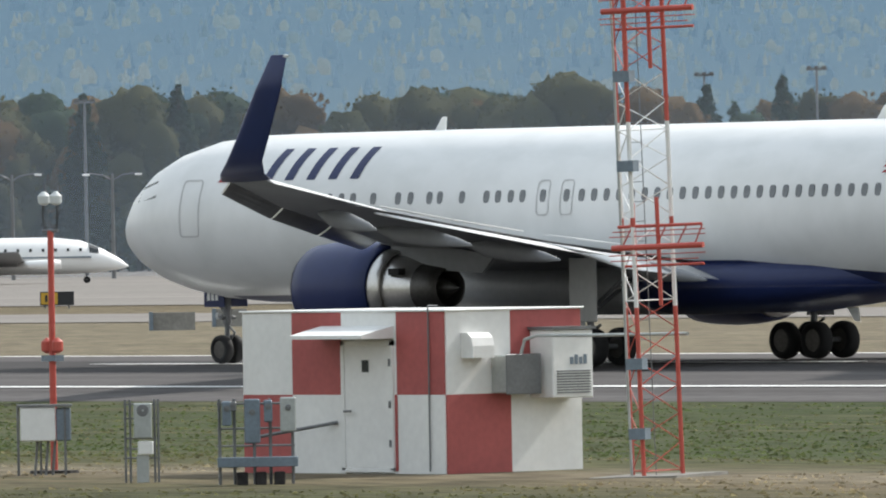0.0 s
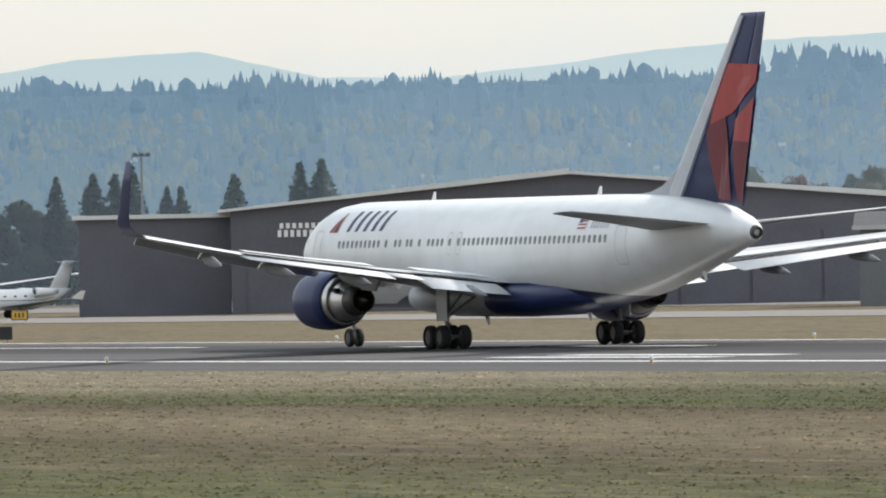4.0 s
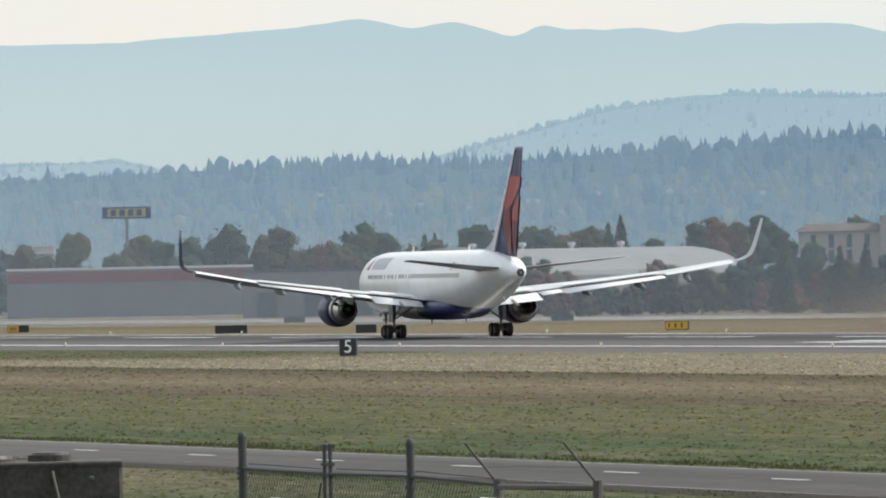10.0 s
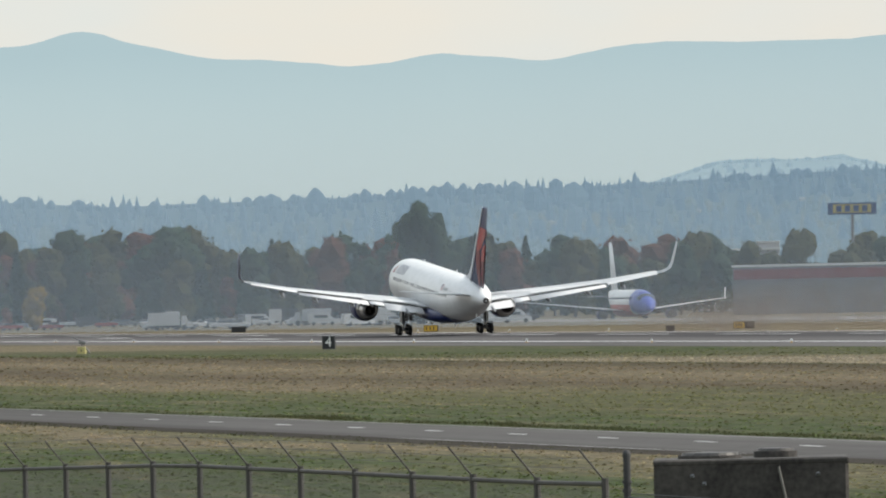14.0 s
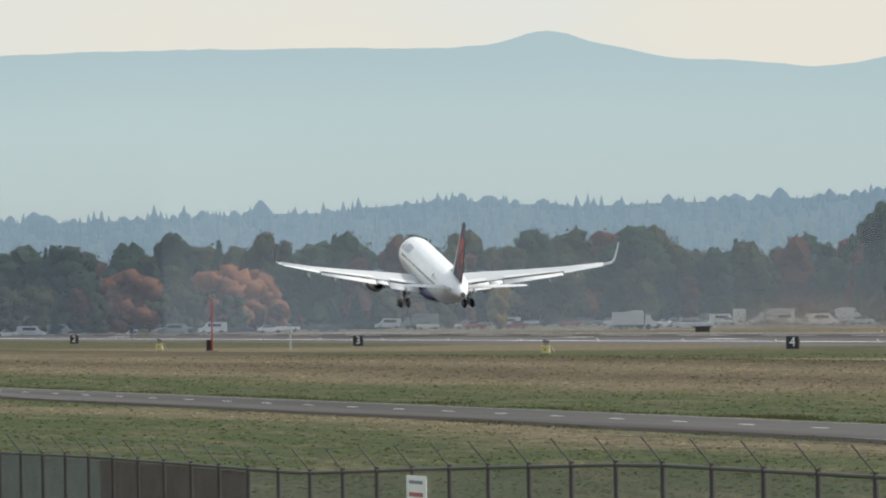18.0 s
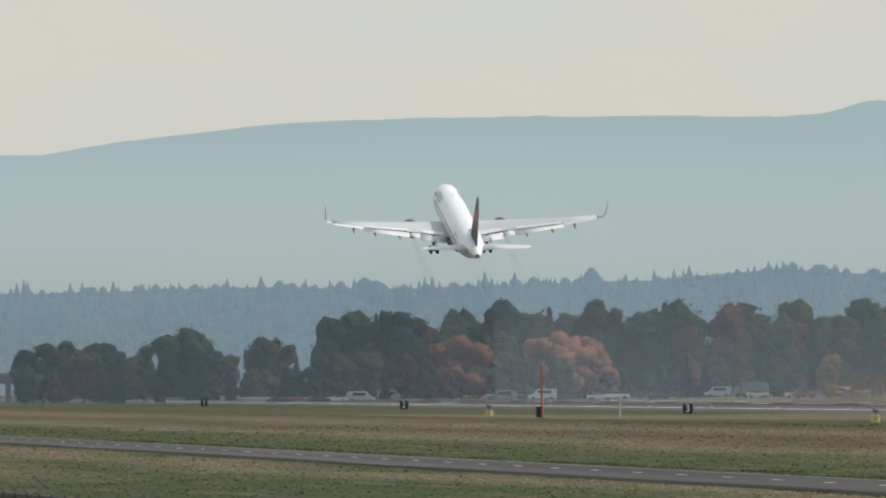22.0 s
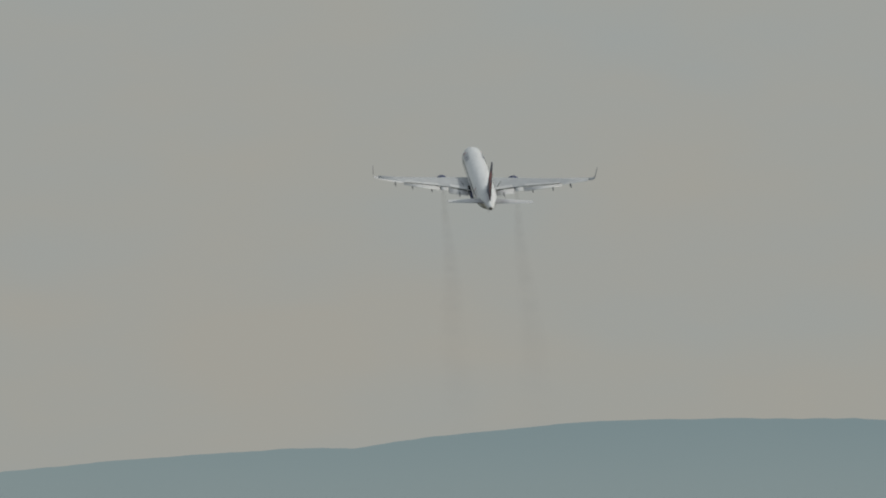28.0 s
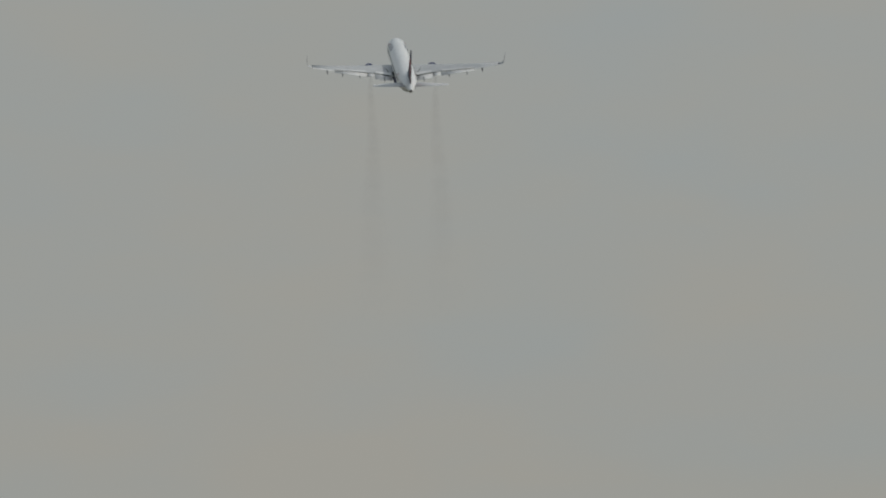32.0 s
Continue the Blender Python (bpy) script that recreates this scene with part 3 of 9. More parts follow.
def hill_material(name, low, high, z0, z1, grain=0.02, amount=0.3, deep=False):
    """Distant slopes: haze painted in as a glowing colour, paler towards the foot."""
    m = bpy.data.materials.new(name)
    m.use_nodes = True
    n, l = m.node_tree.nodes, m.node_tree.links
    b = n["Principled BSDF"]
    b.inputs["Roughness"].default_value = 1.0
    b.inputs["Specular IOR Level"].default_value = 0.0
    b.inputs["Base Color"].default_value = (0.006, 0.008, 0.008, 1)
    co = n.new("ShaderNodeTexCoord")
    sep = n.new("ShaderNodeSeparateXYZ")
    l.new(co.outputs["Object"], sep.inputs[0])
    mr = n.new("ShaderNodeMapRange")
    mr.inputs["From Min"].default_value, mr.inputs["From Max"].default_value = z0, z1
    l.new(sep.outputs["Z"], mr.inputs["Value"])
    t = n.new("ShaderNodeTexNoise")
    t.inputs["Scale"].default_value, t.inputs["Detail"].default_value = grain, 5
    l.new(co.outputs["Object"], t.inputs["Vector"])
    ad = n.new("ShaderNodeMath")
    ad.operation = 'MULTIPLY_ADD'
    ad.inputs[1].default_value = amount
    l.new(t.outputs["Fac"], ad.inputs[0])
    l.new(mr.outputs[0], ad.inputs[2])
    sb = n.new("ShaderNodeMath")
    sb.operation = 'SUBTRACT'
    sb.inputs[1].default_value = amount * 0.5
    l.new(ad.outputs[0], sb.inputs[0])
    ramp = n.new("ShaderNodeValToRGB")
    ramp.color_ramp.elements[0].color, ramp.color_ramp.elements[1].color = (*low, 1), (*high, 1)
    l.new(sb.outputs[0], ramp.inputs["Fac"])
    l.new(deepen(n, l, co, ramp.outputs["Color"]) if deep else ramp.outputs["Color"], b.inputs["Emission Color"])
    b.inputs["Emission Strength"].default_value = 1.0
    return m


def ridge(name, els, d, foot_el, mat, label, a0=44.0, a1=88.5, rough=0.012, freq=3.0, peaks=()):
    """A curved slope whose crest follows the elevations, with depth behind the crest."""
    vs, fs = [], []
    azs = np.arange(a0, a1, 0.05)
    for i, az in enumerate(azs):
        el = lerp_list(els, 45.0, 0.6, az)
        el += sum(h_ * math.exp(-((az - a_) / w_) ** 2) for a_, h_, w_ in peaks)
        el += rough * (noise.noise((az * freq, d * 0.01, 0)) + 0.5 * noise.noise((az * freq * 3.7, d * 0.01, 5)))
        for dd, e in ((d * 0.93, foot_el), (d * 0.965, foot_el + (el - foot_el) * 0.55), (d, el), (d * 1.02, foot_el)):
            vs.append(polar(az, dd, height(dd, e)))
    for i in range(len(azs) - 1):
        for j in range(3):
            a = i * 4 + j
            fs.append((a, a + 1, a + 5, a + 4))
    me = bpy.data.meshes.new(name)
    me.from_pydata(vs, [], fs)
    ob = link(name, me, mat, smooth=True)
    return tagged(ob, label, "hills", kind="structure")


FAR_MAT = hill_material("pale_mountain_painted_haze", rgb(216, 229, 227), rgb(184, 207, 213), 20, 108, 0.004, 0.22)
MID_MAT = hill_material("blue_hill_painted_haze", rgb(188, 210, 217), rgb(160, 187, 201), 15, 75, 0.012, 0.3)
WOOD_MAT = hill_material("wooded_ridge_painted_haze", rgb(128, 151, 162), rgb(110, 139, 160), 0, 60, 0.05, 0.6, True)
ridge("backdrop_mountains", FAR, 4800, -0.1, FAR_MAT, "mountain range painted pale blue with thick haze", rough=0.009, peaks=((81.12, 0.048, 0.17), (80.5, -0.02, 0.2), (79.38, 0.03, 0.15), (78.83, -0.04, 0.2), (78.3, 0.015, 0.2), (76.22, 0.02, 0.16), (75.96, -0.02, 0.1), (75.74, 0.02, 0.1), (75.46, -0.035, 0.09), (75.31, 0.02, 0.06), (74.64, -0.03, 0.15), (73.55, -0.02, 0.2)))
ridge("backdrop_hills", MID, 4300, -0.1, MID_MAT, "forested hills painted in hazy blue", rough=0.02, freq=4.0)
ridge("backdrop_wooded_slope", WOODS, 3700, -0.08, WOOD_MAT, "long slope of conifer forest with painted haze", rough=0.006)


def spruce_field(name, count, els, d, mat, label, seed, hmin, hmax, lo, hi, crest=0.0, bulge=0.0, a0=45.5, a1=87.0):
    """Many small trees on a slope: stacked cones, or lumpy round crowns; a share of them lines the crest."""
    rng = random.Random(seed)
    vs, fs = [], []
    n_ = 5
    turn = [(math.cos(2 * math.pi * i / n_), math.sin(2 * math.pi * i / n_)) for i in range(n_)]
    for k in range(count):
        az = rng.uniform(a0, a1)
        el_top = lerp_list(els, 45.0, 0.6, az)
        foot = min(lo, el_top - 0.15)
        on_crest = rng.random() < crest
        u = 1.0 if on_crest else rng.random() ** 0.8
        el = el_top - 0.012 if on_crest else foot + (el_top - hi - foot) * u
        dd = d * (0.93 + 0.07 * u) - 8
        h = hmin + (hmax - hmin) * rng.random() ** 1.8
        if on_crest:
            h *= 0.75 + 0.5 * noise.noise((az * 2.3, 1.0, d * 0.01)) + (0.45 if az < 64 else 0.0) + 0.2 * noise.noise((az * 9.0, 4.0, 0))
        p = polar(az, dd, height(dd, el) - h * 0.2)
        if on_crest and az > 77:
            h *= 0.62
        round_ = rng.random() < (0.4 if on_crest and az > 77 else bulge)
        r = h * (rng.uniform(0.34, 0.55) if round_ else rng.uniform(0.17, 0.30))
        prof_ = ((0.1, 0.75), (0.45, 1.0), (0.8, 0.72), (1.0, 0.15)) if round_ else ((0.05, 1.0), (0.4, 0.6), (0.43, 0.8), (0.72, 0.34), (1.0, 0.03))
        b0 = len(vs)
        for zz, rr in prof_:
            for ca, sa in turn:
                q = r * rr * rng.uniform(0.75, 1.2)
                vs.append((p.x + q * ca, p.y + q * sa, p.z + h * zz))
        for j in range(len(prof_) - 1):
            for i in range(n_):
                a, b_ = b0 + j * n_ + i, b0 + j * n_ + (i + 1) % n_
                fs.append((a, b_, b_ + n_, a + n_))
    me = bpy.data.meshes.new(name)
    me.from_pydata(vs, [], fs)
    ob = link(name, me, mat)
    return tagged(ob, label, "trees", kind="stuff")


# Far trees: the haze before them is painted in as a bluish glow.
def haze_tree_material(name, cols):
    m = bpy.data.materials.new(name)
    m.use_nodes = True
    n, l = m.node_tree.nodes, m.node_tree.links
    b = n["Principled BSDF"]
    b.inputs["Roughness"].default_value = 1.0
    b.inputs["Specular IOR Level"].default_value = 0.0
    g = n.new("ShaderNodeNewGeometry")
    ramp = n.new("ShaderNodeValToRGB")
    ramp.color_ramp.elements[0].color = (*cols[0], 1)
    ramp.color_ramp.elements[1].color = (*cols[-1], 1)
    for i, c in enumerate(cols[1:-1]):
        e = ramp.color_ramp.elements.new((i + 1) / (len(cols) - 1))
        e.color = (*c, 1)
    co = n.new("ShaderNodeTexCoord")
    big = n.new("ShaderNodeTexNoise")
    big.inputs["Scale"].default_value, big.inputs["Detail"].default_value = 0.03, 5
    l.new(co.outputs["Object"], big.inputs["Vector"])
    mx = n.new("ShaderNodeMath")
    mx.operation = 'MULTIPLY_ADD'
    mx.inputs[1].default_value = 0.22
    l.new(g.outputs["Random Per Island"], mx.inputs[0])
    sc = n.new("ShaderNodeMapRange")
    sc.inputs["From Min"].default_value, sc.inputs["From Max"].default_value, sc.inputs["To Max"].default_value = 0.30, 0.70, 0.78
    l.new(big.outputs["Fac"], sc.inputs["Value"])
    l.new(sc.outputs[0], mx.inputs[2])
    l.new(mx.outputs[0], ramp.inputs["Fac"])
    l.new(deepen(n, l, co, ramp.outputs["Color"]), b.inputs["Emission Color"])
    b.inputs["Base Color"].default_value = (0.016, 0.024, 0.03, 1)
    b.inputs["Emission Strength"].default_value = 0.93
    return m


M["mid_firs"] = haze_tree_material("hill_fir_painted_haze", [rgb(156, 184, 199), rgb(160, 187, 201), rgb(164, 190, 203), rgb(158, 185, 200)])
spruce_field("backdrop_hill_trees", 5200, MID, 4290, M["mid_firs"], "conifers painted hazy pale on the crest of the far hills", 8, 1.2, 4.6, 0.6, 0.03, 0.85, 0.3, 59.0, 79.0)
M["far_firs"] = haze_tree_material("fir_painted_haze", [rgb(98, 128, 150), rgb(105, 135, 157), rgb(112, 141, 162), rgb(120, 148, 166), rgb(103, 133, 155)])
M["far_mixed"] = haze_tree_material("mixed_wood_painted_haze", [rgb(104, 132, 150), rgb(114, 141, 156), rgb(124, 148, 159), rgb(134, 153, 158), rgb(118, 144, 157), rgb(132, 148, 153), rgb(138, 156, 162), rgb(110, 137, 152)])
spruce_field("backdrop_conifers", 8200, WOODS, 3690, M["far_firs"], "conifers painted in hazy blue along the ridge", 3, 3.2, 9.0, 0.22, 0.03, 0.40, 0.15)
spruce_field("backdrop_mixed_trees", 11500, WOODS, 3600, M["far_mixed"], "mixed trees and autumn crowns with painted haze on the slope", 5, 2.2, 5.6, -0.02, 0.14, 0.0, 0.38)


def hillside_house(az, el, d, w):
    """A small pale house among the trees of the slope, haze painted into its glowing colours."""
    t = thing("house", facing(az, d, height(d, el), (az * 331) % 50 - 25), "small house painted hazy pale among the trees of the ridge", "house", "houses on the ridge")
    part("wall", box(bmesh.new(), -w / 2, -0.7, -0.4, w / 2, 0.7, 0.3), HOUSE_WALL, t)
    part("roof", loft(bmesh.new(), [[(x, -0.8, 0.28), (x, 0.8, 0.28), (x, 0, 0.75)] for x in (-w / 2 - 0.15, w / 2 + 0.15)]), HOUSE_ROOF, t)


HOUSE_WALL = hill_material("house_wall_painted_haze", rgb(148, 165, 174), rgb(160, 175, 182), 0, 2)
HOUSE_ROOF = hill_material("house_roof_painted_haze", rgb(152, 169, 178), rgb(168, 182, 188), 0, 2)
rngh = random.Random(77)
for k in range(38):
    az_ = rngh.uniform(62.5, 79.0)
    top_ = lerp_list(WOODS, 45.0, 0.6, az_)
    hillside_house(az_, rngh.uniform(0.33, 0.33 + max(0.02, (top_ - 0.25) * 0.35)), 3480, rngh.uniform(0.8, 1.9))


# ---- added sheet for the thin ground haze over the far field ----
def ground_haze():
    """An added sheet that stands in for thin haze past the taxiway: it only scatters the light that falls on it, and
    thins out with height.
    """
    m = bpy.data.materials.new("thin_haze_sheet")
    m.use_nodes = True
    n, l = m.node_tree.nodes, m.node_tree.links
    n.remove(n["Principled BSDF"])
    co = n.new("ShaderNodeTexCoord")
    sep = n.new("ShaderNodeSeparateXYZ")
    l.new(co.outputs["Object"], sep.inputs[0])
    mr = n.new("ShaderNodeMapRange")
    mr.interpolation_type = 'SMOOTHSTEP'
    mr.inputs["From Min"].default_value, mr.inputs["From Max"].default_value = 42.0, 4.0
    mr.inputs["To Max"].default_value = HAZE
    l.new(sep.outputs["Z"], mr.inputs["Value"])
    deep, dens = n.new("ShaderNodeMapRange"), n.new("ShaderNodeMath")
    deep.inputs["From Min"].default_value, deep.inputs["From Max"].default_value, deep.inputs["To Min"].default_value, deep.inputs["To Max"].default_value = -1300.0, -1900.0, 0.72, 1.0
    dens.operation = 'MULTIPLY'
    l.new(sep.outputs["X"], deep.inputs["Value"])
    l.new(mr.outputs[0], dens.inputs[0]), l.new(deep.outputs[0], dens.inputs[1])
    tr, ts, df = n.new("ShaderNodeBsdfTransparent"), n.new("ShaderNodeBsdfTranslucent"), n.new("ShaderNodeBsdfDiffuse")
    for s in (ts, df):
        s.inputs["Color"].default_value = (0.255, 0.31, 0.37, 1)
    a, b = n.new("ShaderNodeMixShader"), n.new("ShaderNodeMixShader")
    a.inputs[0].default_value = 0.5
    l.new(ts.outputs[0], a.inputs[1]), l.new(df.outputs[0], a.inputs[2])
    l.new(dens.outputs[0], b.inputs[0]), l.new(tr.outputs[0], b.inputs[1]), l.new(a.outputs[0], b.inputs[2])
    l.new(b.outputs[0], n["Material Output"].inputs["Surface"])
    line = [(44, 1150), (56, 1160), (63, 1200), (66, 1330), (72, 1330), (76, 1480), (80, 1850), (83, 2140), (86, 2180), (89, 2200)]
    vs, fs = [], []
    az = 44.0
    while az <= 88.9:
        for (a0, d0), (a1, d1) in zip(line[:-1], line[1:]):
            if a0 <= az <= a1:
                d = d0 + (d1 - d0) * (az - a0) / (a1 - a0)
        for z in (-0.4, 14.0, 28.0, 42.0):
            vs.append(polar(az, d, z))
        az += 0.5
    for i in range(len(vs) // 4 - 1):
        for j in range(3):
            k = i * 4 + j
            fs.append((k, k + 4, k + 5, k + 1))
    me = bpy.data.meshes.new("backdrop_haze_sheet")
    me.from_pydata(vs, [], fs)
    tagged(link("backdrop_haze_sheet", me, m), "added sheet for the thin autumn haze over the far field", "haze", kind="structure")


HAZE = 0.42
ground_haze()


# ---- the airliner ----
def fuselage_material():
    """White paint over a navy belly whose edge sweeps up amidships."""
    m = bpy.data.materials.new("airliner_skin")
    m.use_nodes = True
    n, l = m.node_tree.nodes, m.node_tree.links
    b = n["Principled BSDF"]
    b.inputs["Roughness"].default_value, b.inputs["Coat Weight"].default_value = 0.34, 0.25
    co = n.new("ShaderNodeTexCoord")
    sep = n.new("ShaderNodeSeparateXYZ")
    l.new(co.outputs["Object"], sep.inputs[0])

    def math_(op, a, b_=None):
        q = n.new("ShaderNodeMath")
        q.operation = op
        for i, v in enumerate((a, b_)):
            if v is None:
                continue
            if isinstance(v, (int, float)):
                q.inputs[i].default_value = v
            else:
                l.new(v, q.inputs[i])
        return q.outputs[0]
    x_ = sep.outputs["X"]
    fore = math_('MAXIMUM', math_('SUBTRACT', x_, 3.0), 0.0)
    aft = math_('MAXIMUM', math_('SUBTRACT', -4.0, x_), 0.0)
    fall = math_('MAXIMUM', math_('SUBTRACT', 3.15, math_('MULTIPLY', math_('MULTIPLY', fore, fore), 0.007)), math_('MULTIPLY', math_('LESS_THAN', x_, 21.5), 2.2))
    edge = math_('SUBTRACT', fall, math_('MULTIPLY', aft, 0.072))
    blue = math_('LESS_THAN', sep.outputs["Z"], edge)
    mp = n.new("ShaderNodeMapping")
    mp.inputs["Scale"].default_value = (0.5, 1.5, 0.35)
    t = n.new("ShaderNodeTexNoise")
    t.inputs["Scale"].default_value, t.inputs["Detail"].default_value = 1.3, 5
    l.new(co.outputs["Object"], mp.inputs["Vector"]), l.new(mp.outputs[0], t.inputs["Vector"])
    grime = n.new("ShaderNodeValToRGB")
    grime.color_ramp.elements[0].position, grime.color_ramp.elements[1].position = 0.25, 0.6
    grime.color_ramp.elements[0].color, grime.color_ramp.elements[1].color = (0.66, 0.67, 0.66, 1), (0.75, 0.755, 0.75, 1)
    l.new(t.outputs["Fac"], grime.inputs["Fac"])
    mix = n.new("ShaderNodeMix")
    mix.data_type = 'RGBA'
    mix.inputs[7].default_value = (0.014, 0.024, 0.085, 1)
    l.new(blue, mix.inputs[0]), l.new(grime.outputs["Color"], mix.inputs[6])
    l.new(mix.outputs[2], b.inputs["Base Color"])
    return m


BODY = [(27.40, 4.22, 0.03, 0.03), (27.25, 4.25, 0.44, 0.46), (26.85, 4.34, 0.82, 0.88), (26.2, 4.44, 1.24, 1.36), (25.2, 4.54, 1.70, 1.86), (24.0, 4.61, 2.06, 2.24), (22.4, 4.655, 2.36, 2.535), (20.4, 4.655, 2.48, 2.675), (18.0, 4.65, 2.515, 2.70),
        (12.0, 4.65, 2.515, 2.705), (4.0, 4.65, 2.515, 2.705), (-4.0, 4.65, 2.515, 2.705), (-9.0, 4.65, 2.515, 2.705), (-12.0, 4.73, 2.47, 2.60), (-15.0, 4.91, 2.33, 2.38), (-18.0, 5.14, 2.05, 2.05), (-20.5, 5.33, 1.70, 1.66),
        (-23.0, 5.46, 1.26, 1.20), (-25.0, 5.44, 0.80, 0.76), (-26.0, 5.38, 0.46, 0.46), (-26.25, 5.36, 0.34, 0.36)]


def body_at(x):
    for a, b in zip(BODY[:-1], BODY[1:]):
        if b[0] <= x <= a[0]:
            u = (a[0] - x) / (a[0] - b[0])
            return [a[i] + (b[i] - a[i]) * u for i in (1, 2, 3)]
    return BODY[-1][1:]


def skin_y(x, z, out=0.0):
    zc, ry, rz = body_at(x)
    u = max(-1, min(1, (z - zc) / rz))
    return (ry + out) * math.sqrt(max(0.0, 1 - u * u))


WING = [(0.0, 11.4, -4.2, 2.95, 1.55), (2.5, 9.7, -4.1, 3.16, 1.45), (7.9, 5.9, -3.55, 3.80, 1.0), (13.0, 2.3, -4.75, 4.36, 0.72), (18.5, -1.5, -6.05, 5.02, 0.5), (23.4, -4.95, -7.25, 5.85, 0.32)]


def wing_at(y):
    for a, b in zip(WING[:-1], WING[1:]):
        if a[0] <= y <= b[0]:
            u = (y - a[0]) / (b[0] - a[0])
            return [a[i] + (b[i] - a[i]) * u for i in range(1, 5)]
    return WING[-1][1:]


def patch_on_skin(bm, pts, side, out=0.012):
    """A thin sheet that follows the fuselage side, from an outline in (x, z)."""
    bm.faces.new([bm.verts.new((x, side * skin_y(x, z, out), z)) for x, z in (pts if side > 0 else reversed(pts))])
    return bm


def airliner():
    top = thing("airliner", pose(0, 0, 0), "white twin-engine airliner with navy belly and red and blue tail", "airplane")
    bm = loft(bmesh.new(), [ring_x(x, zc, ry, rz, 40) for x, zc, ry, rz in BODY])
    body = part("fuselage", bm, fuselage_material(), top, "white fuselage with navy belly", True)
    bm = loft(bmesh.new(), [ring_x(x, z, ry, rz, 24, power=2.6) for x, z, ry, rz in ((12.5, 2.7, 1.2, 0.5), (10.5, 2.5, 2.2, 0.8), (7, 2.4, 2.62, 0.90), (0, 2.38, 2.66, 0.92), (-5, 2.42, 2.56, 0.88), (-8, 2.55, 2.0, 0.72), (-10.5, 2.65, 1.0, 0.42))])
    for f in bm.faces:
        f.material_index = 1 if f.calc_center_median().x > 1.0 else 0
    part("belly_fairing", bm, [M["navy"], M["wing_top"]], top, "navy and grey belly fairing", True)
    part("exhaust_cone", lathe(bmesh.new(), [(-26.2, 0.36), (-26.5, 0.24), (-26.35, 0.15)], 20, centre=(0, 0, 5.36)), M["dark_metal"], top, "dark tail exhaust")
    # cabin windows and doors, both sides
    cols = [18.66 - 0.565 * i for i in range(10)] + [12.6, 11.4, 10.8, 9.9, 9.4, 8.35, 7.2, 6.65, 6.05, 5.5, 4.55, 3.45] + [2.75 - 0.579 * i for i in range(30)]
    wz, wh, ww = 5.22, 0.40, 0.26
    bw = bmesh.new()
    ring = [(ww / 2 * math.copysign(abs(math.cos(a)) ** 0.7, math.cos(a)), wh / 2 * math.copysign(abs(math.sin(a)) ** 0.7, math.sin(a))) for a in [2 * math.pi * i / 10 for i in range(10)]]
    vs = [bw.verts.new((x, 0.03, z)) for x, z in ring]
    vb = [bw.verts.new((x, -0.03, z)) for x, z in ring]
    bw.faces.new(list(reversed(vs)))
    for i in range(10):
        bw.faces.new((vs[i], vs[(i + 1) % 10], vb[(i + 1) % 10], vb[i]))
    bmesh.ops.recalc_face_normals(bw, faces=bw.faces)
    me = bpy.data.meshes.new("window")
    bw.to_mesh(me), bw.free()
    me.materials.append(M["window"])
    for side in (1, -1):
        for x in cols:
            tilt = math.degrees(math.asin(min(1, (wz - body_at(x)[0]) / body_at(x)[2])))
            shared("window", me, top, pose(x, side * (skin_y(x, wz) - 0.01), wz, side * tilt * 0.8, 0, 0 if side > 0 else 180))
        for x, w, zb, h in ((21.75, 1.05, 4.1, 1.85), (4.55, 0.60, 4.6, 1.12), (3.45, 0.60, 4.6, 1.12), (-15.6, 1.05, 3.95, 1.9)):
            bd = bmesh.new()
            outline = []
            cr = min(0.16, h * 0.4)
            for cx, cz, a0 in ((x + w / 2 - cr, zb + h - cr, 0), (x - w / 2 + cr, zb + h - cr, 90), (x - w / 2 + cr, zb + cr, 180), (x + w / 2 - cr, zb + cr, 270)):
                for k in range(4):
                    a = radians(a0 + k * 30)
                    outline.append((cx, cz, math.cos(a), math.sin(a)))
            fine = []
            for (p, q) in zip(outline, outline[1:] + outline[:1]):
                fine.append(p)
                for u in (0.2, 0.4, 0.6, 0.8):
                    fine.append(tuple(p[i] + (q[i] - p[i]) * u for i in range(4)))
            loops = []
            for rr in (cr, cr - 0.05):
                loops.append([bd.verts.new((cx + rr * ca, side * (skin_y(cx + rr * ca, cz + rr * sa) + 0.012), cz + rr * sa)) for cx, cz, ca, sa in fine])
            k_ = len(fine)
            for i in range(k_):
                bd.faces.new((loops[0][i], loops[0][(i + 1) % k_], loops[1][(i + 1) % k_], loops[1][i]))
            part("cabin_door", bd, M["seam"], top)
        # the name as five slanted plain bars, a red arrow mark, the flag and the registration as bars
        for i in range(5):
            x, w = 18.2 - i * 1.06, 0.42
            lean = 0.26 if side > 0 else -0.26
            bl = bmesh.new()
            for k in range(6):
                va, vb = k / 6, (k + 1) / 6
                patch_on_skin(bl, [(x - lean * va, 5.87 + va), (x - lean * vb, 5.87 + vb), (x - w - lean * vb, 5.87 + vb), (x - w - lean * va, 5.87 + va)], side)
            part("name_bar", bl, M["navy"], top, "navy slanted name bar")
        for xa, xb, ya, yb, mat in ((20.45, 19.92, 19.52, 19.47, "red"), (19.86, 19.32, 19.45, 19.40, "dark_red")):
            bl = bmesh.new()
            for k in range(6):
                va, vb = k / 6, (k + 1) / 6
                lo, hi = (lambda v: xa + (ya - xa) * v), (lambda v: xb + (yb - xb) * v)
                patch_on_skin(bl, [(lo(va), 5.85 + va * 0.95), (lo(vb), 5.85 + vb * 0.95), (hi(vb), 5.85 + vb * 0.95), (hi(va), 5.85 + va * 0.95)], side, 0.03)
